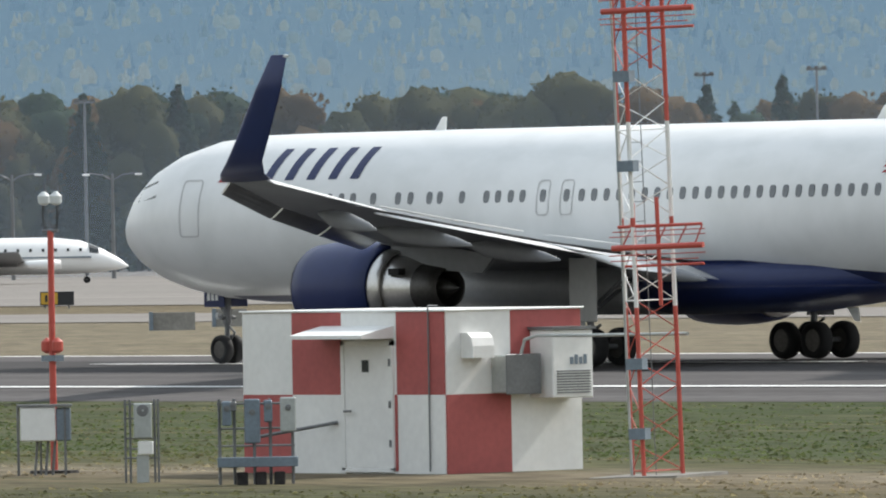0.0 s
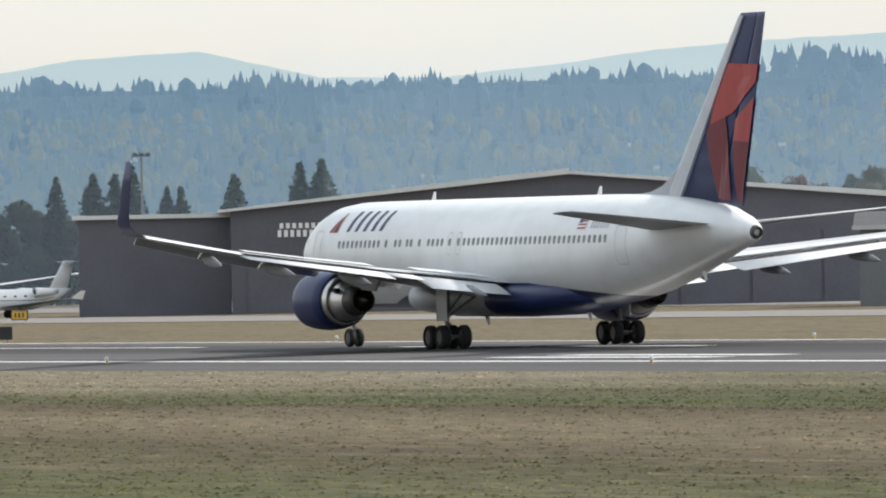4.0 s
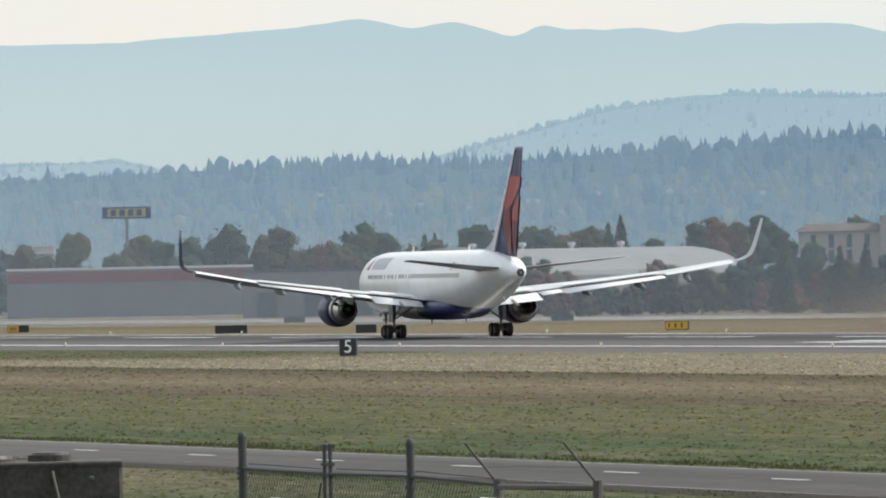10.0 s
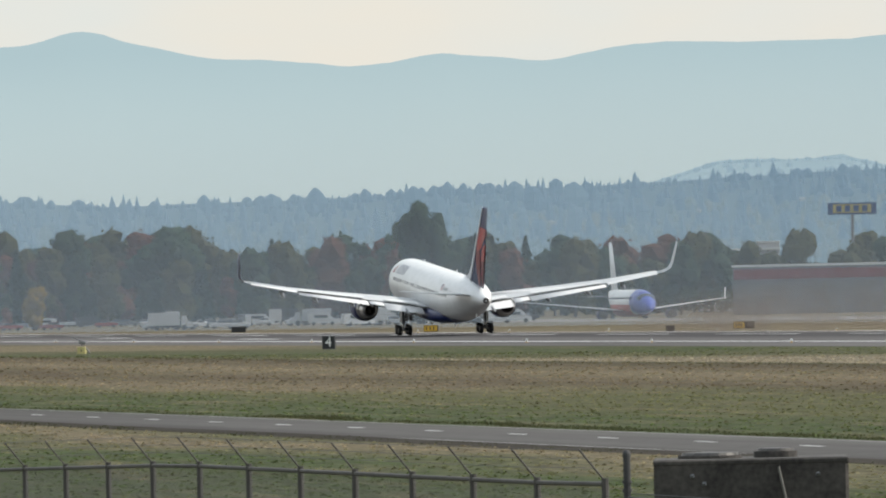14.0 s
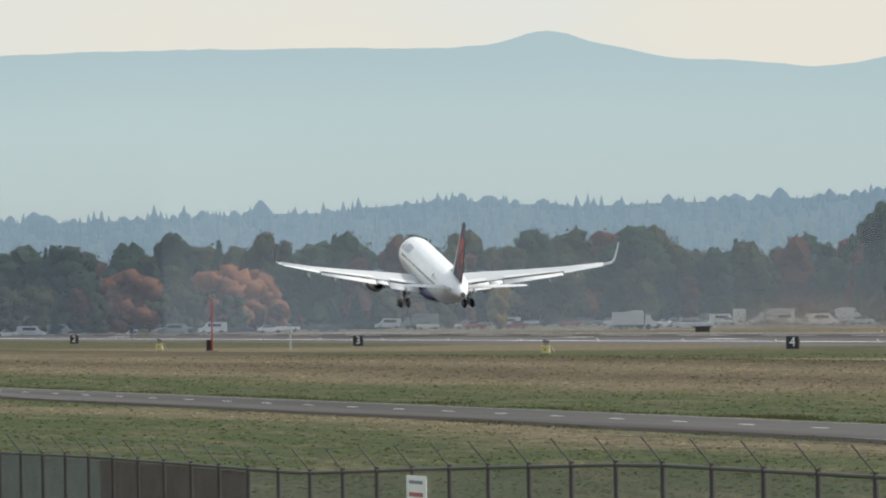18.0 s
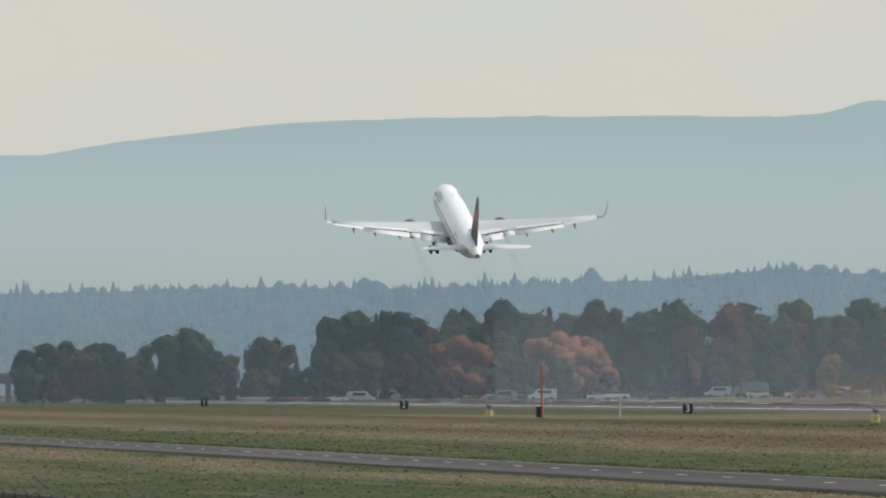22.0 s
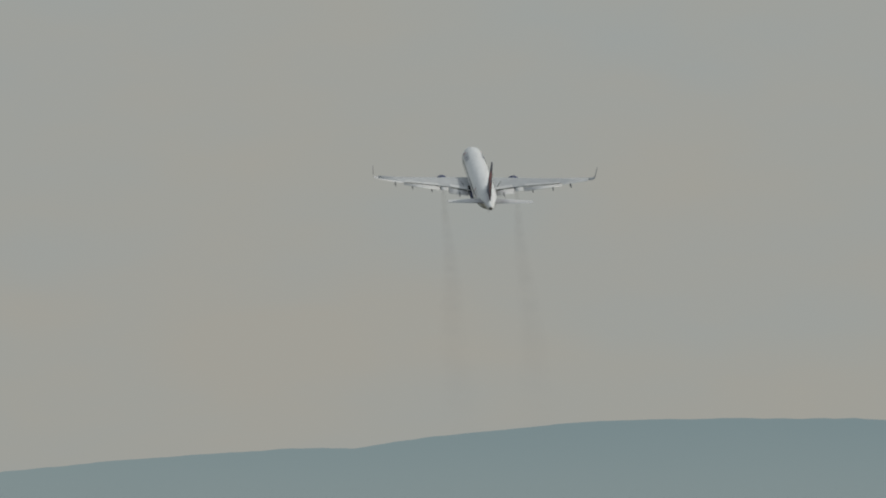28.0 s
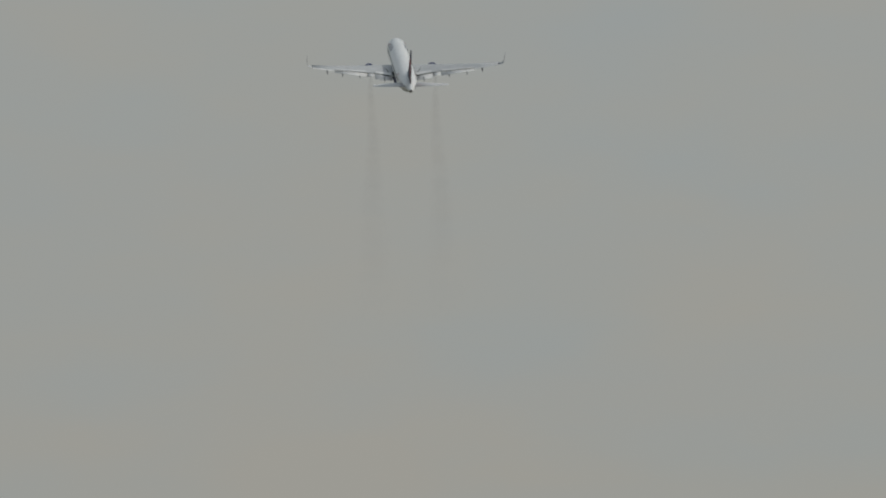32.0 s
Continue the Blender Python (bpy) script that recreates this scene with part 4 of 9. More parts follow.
            part("arrow_mark", bl, M[mat], top, "red arrow mark")
        for k in range(7):
            bl = bmesh.new()
            patch_on_skin(bl, [(-10.6, 5.72 + k * 0.085), (-10.7, 5.80 + k * 0.085), (-11.65, 5.80 + k * 0.085), (-11.55, 5.72 + k * 0.085)], side, 0.02)
            part("flag_stripe", bl, M["red"] if k % 2 == 0 else M["sign_white"], top)
        bl = bmesh.new()
        patch_on_skin(bl, [(-10.65, 6.02), (-10.72, 6.32), (-11.15, 6.32), (-11.08, 6.02)], side, 0.035)
        part("flag_canton", bl, M["navy"], top)
        for k in range(6):
            bl = bmesh.new()
            x = -12.1 - k * 0.36
            patch_on_skin(bl, [(x, 5.75), (x - 0.06, 6.1), (x - 0.28, 6.1), (x - 0.22, 5.75)], side, 0.02)
            part("registration_bar", bl, M["seam"], top)
        # cockpit side glass
        bl = bmesh.new()
        patch_on_skin(bl, [(25.35, 5.25), (25.2, 5.75), (24.2, 5.95), (23.9, 5.4)], side, 0.02)
        part("cockpit_window", bl, M["glass_dark"], top)
    wings = []
    # blade aerials
    for x, z, s in ((12.37, 7.35, 1), (-8.0, 7.35, 1), (6.0, 1.5, -1), (-6.5, 1.65, -1), (-20.0, 3.55, -1)):
        bm = bmesh.new()
        plate(bm, [(x, -0.02, z), (x - 0.35, -0.02, z + s * 0.42), (x - 0.55, -0.02, z + s * 0.42), (x - 0.5, -0.02, z)], 0.04, (0, 1, 0))
        part("aerial", bm, M["sign_white"], top)
    for side in (1, -1):
        g = new("wing_assembly")
        g.parent = top
        g.location = (0, side * 2.3, 3.1)
        wing_side(g, side)
        engine(g, side)
        for c in g.children:
            c.location = (0, -side * 2.3, -3.1)
        wings.append(g)
        tailplane(top, side)
    fin(top)
    legs = [main_gear(top, 1), main_gear(top, -1), nose_gear(top)]
    return top, legs, wings


def sgn(p, side):
    return Vector((p[0], p[1] * side, p[2]))


def wing_side(top, side):
    rings = []
    for y, le, te, z, th in WING:
        te2 = te + (le - te) * 0.16          # the flap bay is cut away behind
        rings.append([sgn(p, side) for p in airfoil((le, y, z + 0.10), (te2, y, z + 0.02), th)])
    bm = loft(bmesh.new(), rings)
    # Faces turned down get the darker grey: shade put into the colour.
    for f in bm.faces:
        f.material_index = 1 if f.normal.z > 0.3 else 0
    part("wing", bm, [M["wing_grey"], M["wing_top"]], top, "wing with pale top and shade painted into its grey underside", True)
    # winglet curves up from the tip
    secs = [(23.4, -4.95, -7.25, 5.85, 0.32, 0.0), (24.1, -5.75, -7.75, 6.02, 0.26, 18), (24.6, -6.65, -8.25, 6.38, 0.2, 48), (24.82, -7.35, -8.8, 7.0, 0.16, 72), (25.04, -8.5, -9.65, 8.4, 0.12, 80), (25.16, -9.4, -10.1, 9.42, 0.07, 80)]
    rings = []
    for y, le, te, z, th, a in secs:
        up = (0, -math.sin(radians(a)), math.cos(radians(a)))
        rings.append([sgn(p, side) for p in airfoil((le, y, z), (te, y, z), th, up)])
    bm = loft(bmesh.new(), rings)
    for f in bm.faces:
        f.material_index = 1 if f.normal.y * side < -0.1 and f.normal.z > 0 else 0
    part("winglet", bm, [M["navy"], M["wing_top"]], top, "tall winglet, navy outside and pale inside", True)
    part("winglet_light", lathe(bmesh.new(), [(-10.18, 0.02), (-10.06, 0.06), (-9.96, 0.02)], 8, centre=(0, side * 25.16, 9.38)), M["lens"], top)
    # slats hang ahead of the leading edge
    for ya, yb in ((9.6, 13.8), (13.95, 18.2), (18.35, 22.8), (3.4, 6.6)):
        rings = []
        for y in (ya, yb):
            le, te, z, th = wing_at(y)
            c = (le - te) * 0.12
            rings.append([sgn(p, side) for p in airfoil((le + 0.28, y, z - 0.30), (le - c, y, z + 0.19), th * 0.42, (0.45, 0, 0.89))])
        part("slat", loft(bmesh.new(), rings), M["silver"], top)
    # flaps hang behind and below; spoilers lie ahead of them
    for ya, yb, drop, ch in ((2.9, 7.3, 14, 0.27), (9.3, 17.6, 9, 0.27), (7.45, 9.15, 7, 0.22)):
        rings = []
        for y in (ya, yb):
            le, te, z, th = wing_at(y)
            c = (le - te) * ch * (0.62 if y < 3.5 else 1.0)
            a = radians(drop)
            x0 = te + (le - te) * 0.17
            rings.append([sgn(p, side) for p in airfoil((x0, y, z - 0.10), (x0 - c * math.cos(a), y, z - 0.10 - c * math.sin(a)), th * 0.2 + 0.05, (-math.sin(a), 0, math.cos(a)))])
        part("flap", loft(bmesh.new(), rings), M["wing_light"], top, "pale lowered flap", True)
    rings = []
    for y in (17.8, 23.3):
        le, te, z, th = wing_at(y)
        rings.append([sgn(p, side) for p in airfoil((te + (le - te) * 0.18, y, z + 0.05), (te, y, z - 0.10), th * 0.2 + 0.03)])
    part("aileron", loft(bmesh.new(), rings), M["wing_light"], top)
    for ya, yb in ((3.2, 7.0), (9.6, 13.4), (13.5, 17.3)):
        pts = []
        for y, k in ((ya, 0.30), (yb, 0.30), (yb, 0.155), (ya, 0.155)):
            le, te, z, th = wing_at(y)
            pts.append(sgn((te + (le - te) * k, y, z + th * (0.27 if k > 0.2 else 0.13) + 0.05), side))
        part("spoiler", plate(bmesh.new(), pts, 0.03, (0, 0, 1)), M["wing_light"], top)
    for y in (4.9, 11.2, 15.6, 19.5):
        le, te, z, th = wing_at(y)
        big = 1.0 if y < 16 else 0.6
        part("flap_track_fairing", loft(bmesh.new(), [ring_x(te + 2.6 * big, z - 0.35, 0.04, 0.05, 10, side * y), ring_x(te + 1.6 * big, z - 0.5, 0.18, 0.26, 10, side * y), ring_x(te + 0.2, z - 0.62, 0.19, 0.28, 10, side * y), ring_x(te - 1.1 * big, z - 0.78, 0.1, 0.14, 10, side * y), ring_x(te - 1.7 * big, z - 0.86, 0.02, 0.03, 10, side * y)]), M["wing_grey"], top, smooth=True)


def engine(top, side):
    y, z = side * 7.9, 2.47
    prof = [(8.40, 1.12), (8.62, 1.20), (8.76, 1.28), (8.66, 1.36), (8.1, 1.43), (7.1, 1.47), (6.1, 1.43), (5.3, 1.33), (5.25, 1.25), (6.2, 1.2), (8.40, 1.12)]
    part("reverser_sleeve", lathe(bmesh.new(), [(5.8, 1.26), (5.2, 1.23), (4.80, 1.17), (4.78, 1.11), (5.8, 1.13)], 36, centre=(0, y, z)), M["silver"], top, "bare metal reverser sleeve", True)
    part("nacelle", lathe(bmesh.new(), prof, 36, centre=(0, y, z)), M["navy"], top, "glossy navy engine cowl", True)
    part("intake_lip", lathe(bmesh.new(), [(8.44, 1.125), (8.64, 1.205), (8.775, 1.28), (8.74, 1.32)], 36, centre=(0, y, z)), M["silver"], top, smooth=True)
    part("fan", lathe(bmesh.new(), [(8.0, 1.12), (7.95, 0.5), (8.5, 0.02)], 24, centre=(0, y, z)), M["dark_metal"], top)
    part("core_cowl", lathe(bmesh.new(), [(6.2, 0.9), (5.2, 1.08), (4.5, 1.0), (3.95, 0.84), (3.75, 0.77)], 32, centre=(0, y, z)), M["silver"], top, "bare metal core cowl", True)
    part("nozzle", lathe(bmesh.new(), [(3.77, 0.775), (3.2, 0.68), (2.75, 0.60), (2.77, 0.56), (3.1, 0.57), (3.4, 0.5)], 28, centre=(0, y, z)), M["dark_metal"], top, "scorched exhaust nozzle", True)
    part("plug", lathe(bmesh.new(), [(3.4, 0.5), (3.0, 0.34), (2.3, 0.03)], 20, centre=(0, y, z)), M["dark_metal"], top)
    bm = bmesh.new()
    loft(bm, [[Vector((x, y + w, zz)) for x, w, zz in ((7.6, -0.05, 3.75), (4.9, -0.22, 3.95), (0.6, -0.05, 3.45), (0.6, 0.05, 3.45), (4.9, 0.22, 3.95), (7.6, 0.05, 3.75))],
              [Vector((x, y + w, zz)) for x, w, zz in ((7.4, -0.05, 3.3), (4.6, -0.24, 3.1), (1.2, -0.05, 2.9), (1.2, 0.05, 2.9), (4.6, 0.24, 3.1), (7.4, 0.05, 3.3))]])
    part("pylon", bm, M["wing_grey"], top)
    bm = bmesh.new()
    plate(bm, [(7.4, y - side * 0.95, 3.45), (6.0, y - side * 0.95, 3.95), (5.6, y - side * 0.92, 3.95), (5.6, y - side * 0.95, 3.4)], 0.04, (0, 1, 0))
    part("strake", bm, M["navy"], top)
    bm = bmesh.new()
    box(bm, 4.0, y + side * 0.72, z + 0.42, 4.5, y + side * 0.99, z + 0.62)
    part("cowl_vent", bm, M["black"], top)


def tailplane(top, side):
    secs = [(1.2, -17.6, -23.6, 5.72, 0.55), (5.0, -20.4, -24.65, 6.02, 0.36), (9.2, -23.4, -25.75, 6.35, 0.18), (9.4, -23.9, -25.8, 6.36, 0.06)]
    bm = loft(bmesh.new(), [[sgn(p, side) for p in airfoil((le, y, z - 0.045 * (le + 21.5)), (te + (le - te) * 0.26, y, z - 0.045 * (te + (le - te) * 0.26 + 21.5)), th)] for y, le, te, z, th in secs])
    # Sunlit top and shaded underside are painted on, split by face direction.
    for f in bm.faces:
        f.material_index = 1 if f.normal.z > 0.3 else 0
    part("tailplane", bm, [M["tail_grey"], M["wing_light"]], top, "tailplane with a sunlit top and shaded underside painted in", True)
    part("elevator", loft(bmesh.new(), [[sgn(p, side) for p in airfoil((te + (le - te) * 0.255, y, z + 0.01 - 0.045 * (te + (le - te) * 0.255 + 21.5)), (te, y, z - 0.045 * (te + 21.5)), th * 0.45)] for y, le, te, z, th in secs[:3]]), M["wing_top"], top, smooth=True)


def fin(top):
    def at(u, v, out=0.0):
        le = Vector((-16.3, 0, 7.2)).lerp(Vector((-25.1, 0, 15.72)), v)
        te = Vector((-24.9, 0, 6.6)).lerp(Vector((-27.85, 0, 15.72)), v)
        return le.lerp(te, u) + Vector((0, out, 0))
    secs = [(0.0, 0.62), (0.35, 0.48), (0.7, 0.34), (0.97, 0.22), (1.0, 0.1)]
    part("fin", loft(bmesh.new(), [airfoil(at(0, v), at(0.70, v), th, (0, 1, 0)) for v, th in secs]), M["navy"], top, "navy tail fin", True)
    part("rudder", loft(bmesh.new(), [airfoil(at(0.695, v), at(1, v), th * 0.5, (0, 1, 0)) for v, th in secs]), M["navy"], top, smooth=True)
    bm = bmesh.new()
    plate(bm, [(-13.0, -0.1, 7.30), (-14.6, -0.1, 7.42), (-15.8, -0.1, 7.66), (-16.8, -0.1, 8.02), (-17.6, -0.1, 8.5), (-18.4, -0.1, 7.6), (-16.5, -0.1, 7.05)], 0.2, (0, 1, 0))
    part("dorsal_fillet", bm, M["fin_edge"], top)
    # The sky's sheen on the fin, painted as a strip of grey.
    lead = []
    for v in (0.0, 0.25, 0.5, 0.75, 0.985):
        lead.append([at(0.0, v) + Vector((0.10, 0, 0.02)), at(0.06, v, 0.21 - 0.11 * v), at(0.17, v, 0.295 - 0.165 * v), at(0.24, v, 0.32 - 0.18 * v), at(0.24, v, -(0.32 - 0.18 * v)), at(0.17, v, -(0.295 - 0.165 * v)), at(0.06, v, -(0.21 - 0.11 * v))])
    part("leading_edge", loft(bmesh.new(), lead), M["fin_edge"], top, "leading edge with a painted grey sky reflection")
    shapes = [([(0.20, 0.73), (0.99, 0.73), (0.99, 0.64), (0.62, 0.47), (0.52, 0.45), (0.30, 0.40), (0.22, 0.55)], "red"),
              ([(0.30, 0.40), (0.52, 0.45), (0.63, 0.33), (0.80, 0.12), (0.86, 0.02), (0.68, 0.02), (0.45, 0.22), (0.28, 0.36)], "dark_red"),
              ([(0.99, 0.56), (0.70, 0.44), (0.74, 0.33), (0.99, 0.33)], "red"),
              ([(0.74, 0.33), (0.99, 0.33), (0.99, 0.02), (0.94, 0.02), (0.86, 0.14)], "dark_red")]
    for side in (1, -1):
        for sh, paint in shapes:
            bm = bmesh.new()
            # follow the section's thickness, so that the red lies just proud of the skin
            def thick(u, v):
                th = 0.62 - 0.4 * v
                t = max(0.0, min(1.0, u / 0.7)) if u < 0.69 else (u - 0.695) / 0.305
                k = 1.0 if u < 0.69 else 0.5
                t = max(t, 0.001)
                return th * k * 2.6 * (0.2969 * math.sqrt(t) - 0.126 * t - 0.3516 * t * t + 0.2843 * t ** 3 - 0.1015 * t ** 4) * 1.95 * 0.6
            vsx = [bm.verts.new(at(u, v)) for u, v in sh]
            f = bm.faces.new(vsx)
            bmesh.ops.triangulate(bm, faces=[f])
            bmesh.ops.subdivide_edges(bm, edges=bm.edges, cuts=3, use_grid_fill=True)
            for vert in bm.verts:
                v = (vert.co.z - 7.0) / 8.7
                le, te = at(0, v).x, at(1, v).x
                u = (vert.co.x - le) / (te - le)
                vert.co.y = side * (max(thick(u, v), 0.02) + 0.05)
            part("tail_mark", bm, M[paint], top, "red tail emblem")


def wheel(parent, x, y, z, r, w, name="wheel"):
    tyre = part(name, lathe(bmesh.new(), [(-w / 2, r * 0.62), (-w / 2, r * 0.86), (-w * 0.36, r * 0.97), (0, r), (w * 0.36, r * 0.97), (w / 2, r * 0.86), (w / 2, r * 0.62), (-w / 2, r * 0.62)], 24, 'Y', (x, y, z)), M["black"], parent, smooth=True)
    part("hub", lathe(bmesh.new(), [(-w * 0.42, 0.03), (-w * 0.4, r * 0.6), (w * 0.4, r * 0.6), (w * 0.42, 0.03)], 16, 'Y', (x, y, z), True), M["dark_metal"], tyre)
    return tyre


def main_gear(top, side):
    """Hangs from a pivot under the wing root and swings inwards when it is raised."""
    g = new("main_gear")
    g.parent = top
    piv = Vector((0, side * 4.65, 3.05))
    g.location = piv

    def L(x, y, z):
        return (x, y, z - piv.z)
    bm = bmesh.new()
    tube(bm, L(0, 0, 3.4), L(0, 0, 1.5), 0.17, seg=12), tube(bm, L(0, 0, 1.6), L(0, 0, 0.62), 0.11, seg=12)
    part("strut", bm, M["galv"], g)
    bm = bmesh.new()
    tube(bm, L(0, 0, 1.55), L(-0.2, -side * 2.0, 2.9), 0.07), tube(bm, L(0, 0, 1.7), L(-1.6, -side * 0.3, 2.9), 0.06), tube(bm, L(0, 0.0, 1.0), L(-0.45, 0, 1.25), 0.05)
    part("brace", bm, M["galv"], g)
    bm = bmesh.new()
    tube(bm, L(0.72, 0, 0.62), L(-0.72, 0, 0.56), 0.11, seg=10)
    for x in (0.72, -0.72):
        tube(bm, L(x, -0.66, 0.59), L(x, 0.66, 0.59), 0.08)
    part("truck", bm, M["galv"], g)
    bm = bmesh.new()
    box(bm, -0.62, side * 0.25, 1.35 - piv.z, 0.62, side * 0.31, 3.3 - piv.z, 0.02)
    part("gear_door", bm, M["wing_light"], g, "pale landing gear door")
    for x in (0.72, -0.72):
        for y in (-0.57, 0.57):
            wheel(g, *L(x, y, 0.585), 0.585, 0.44)
    return g


def nose_gear(top):
    g = new("nose_gear")
    g.parent = top
    piv = Vector((22.78, 0, 2.5))
    g.location = piv
    bm = bmesh.new()
    tube(bm, (0, 0, 0.3), (0, 0, -1.2), 0.14, seg=12), tube(bm, (0, 0, -1.1), (0, 0, -2.03), 0.09, seg=12), tube(bm, (-0.02, -0.3, -1.0), (-0.02, 0.3, -1.0), 0.07, seg=8)
    part("strut", bm, M["galv"], g)
    bm = bmesh.new()
    tube(bm, (0, 0, -0.9), (1.3, 0, 0.1), 0.05), tube(bm, (0.02, 0, -1.2), (-0.38, 0, -1.5), 0.04), tube(bm, (-0.38, 0, -1.5), (0, 0, -1.85), 0.04)
    part("drag_brace", bm, M["galv"], g)
    bm = bmesh.new()
    tube(bm, (0, -0.32, -2.03), (0, 0.32, -2.03), 0.06)
    part("axle", bm, M["galv"], g)
    for y in (-0.24, 0.24):
        wheel(g, 0, y, -2.03, 0.47, 0.3)
    for y in (-0.16, 0.16):
        part("taxi_lamp", lathe(bmesh.new(), [(0.14, 0.02), (0.18, 0.11), (0.08, 0.1)], 12, 'X', (0.1, y, -0.95)), M["lens"], g)
    for s in (1, -1):
        bm = bmesh.new()
        box(bm, -0.45, s * 0.46, -0.66, 0.55, s * 0.50, 0.1, 0.01)
        d = part("gear_door", bm, M["navy"], g, "navy nose gear door")
        for k in range(3):
            bm = bmesh.new()
            x = 0.40 - k * 0.2 if s > 0 else 0.0 + k * 0.2
            box(bm, x - 0.16, s * 0.503, -0.45, x - 0.02, s * 0.510, -0.15)
            part("number_bar", bm, M["sign_white"], d)
    return g


plane, gear_legs, wing_roots = airliner()


# ---- faint smoke behind the engines ----
def smoke_material():
    m = bpy.data.materials.new("thin_exhaust_smoke")
    m.use_nodes = True
    n, l = m.node_tree.nodes, m.node_tree.links
    n.remove(n["Principled BSDF"])
    co = n.new("ShaderNodeTexCoord")
    sep = n.new("ShaderNodeSeparateXYZ")
    l.new(co.outputs["Object"], sep.inputs[0])
    along = n.new("ShaderNodeMapRange")
    along.inputs["From Min"].default_value, along.inputs["From Max"].default_value, along.inputs["To Max"].default_value = -330.0, 0.0, 0.22
    l.new(sep.outputs["X"], along.inputs["Value"])
    # thin out to both rims of the ribbon: y runs from -1 to 1 across it
    across = n.new("ShaderNodeUVMap")
    usep = n.new("ShaderNodeSeparateXYZ")
    l.new(across.outputs[0], usep.inputs[0])
    rim = n.new("ShaderNodeMapRange")
    rim.interpolation_type = 'SMOOTHSTEP'
    off = n.new("ShaderNodeMath")
    off.operation = 'SUBTRACT'
    off.inputs[1].default_value = 0.5
    l.new(usep.outputs["X"], off.inputs[0])
    ab = n.new("ShaderNodeMath")
    ab.operation = 'ABSOLUTE'
    l.new(off.outputs[0], ab.inputs[0])
    rim.inputs["From Min"].default_value, rim.inputs["From Max"].default_value = 0.5, 0.05
    l.new(ab.outputs[0], rim.inputs["Value"])
    t = n.new("ShaderNodeTexNoise")
    t.inputs["Scale"].default_value, t.inputs["Detail"].default_value = 0.06, 3
    l.new(co.outputs["Object"], t.inputs["Vector"])
    mu, mv = n.new("ShaderNodeMath"), n.new("ShaderNodeMath")
    mu.operation = mv.operation = 'MULTIPLY'
    l.new(along.outputs[0], mu.inputs[0]), l.new(t.outputs["Fac"], mu.inputs[1])
    l.new(mu.outputs[0], mv.inputs[0]), l.new(rim.outputs[0], mv.inputs[1])
    tr, df, mix = n.new("ShaderNodeBsdfTransparent"), n.new("ShaderNodeBsdfDiffuse"), n.new("ShaderNodeMixShader")
    df.inputs["Color"].default_value = (0.22, 0.20, 0.19, 1)
    l.new(mv.outputs[0], mix.inputs[0]), l.new(tr.outputs[0], mix.inputs[1]), l.new(df.outputs[0], mix.inputs[2])
    l.new(mix.outputs[0], n["Material Output"].inputs["Surface"])
    return m


def exhaust_trail():
    """One drifting ribbon of smoke behind each engine."""
    t = thing("exhaust_smoke", pose(0, 0, 0), "two thin brown exhaust trails behind the airliner", "smoke")
    m = smoke_material()
    for side in (1, -1):
        bm = bmesh.new()
        uv = bm.loops.layers.uv.new("across")
        rows = []
        for i in range(18):
            x = 1.0 - 330 * i / 17
            w = 0.7 - 0.017 * x
            y = side * 7.9 + 0.25 * math.sin(i * 0.7 + side)
            rows.append([bm.verts.new((x, y - w, 2.4)), bm.verts.new((x, y + w, 2.4))])
        for a, b in zip(rows[:-1], rows[1:]):
            f = bm.faces.new((a[0], a[1], b[1], b[0]))
            for lp, u in zip(f.loops, (0.0, 1.0, 1.0, 0.0)):
                lp[uv].uv = (u, 0.0)
        part("trail", bm, m, t, smooth=True)
    return t


smoke = exhaust_trail()


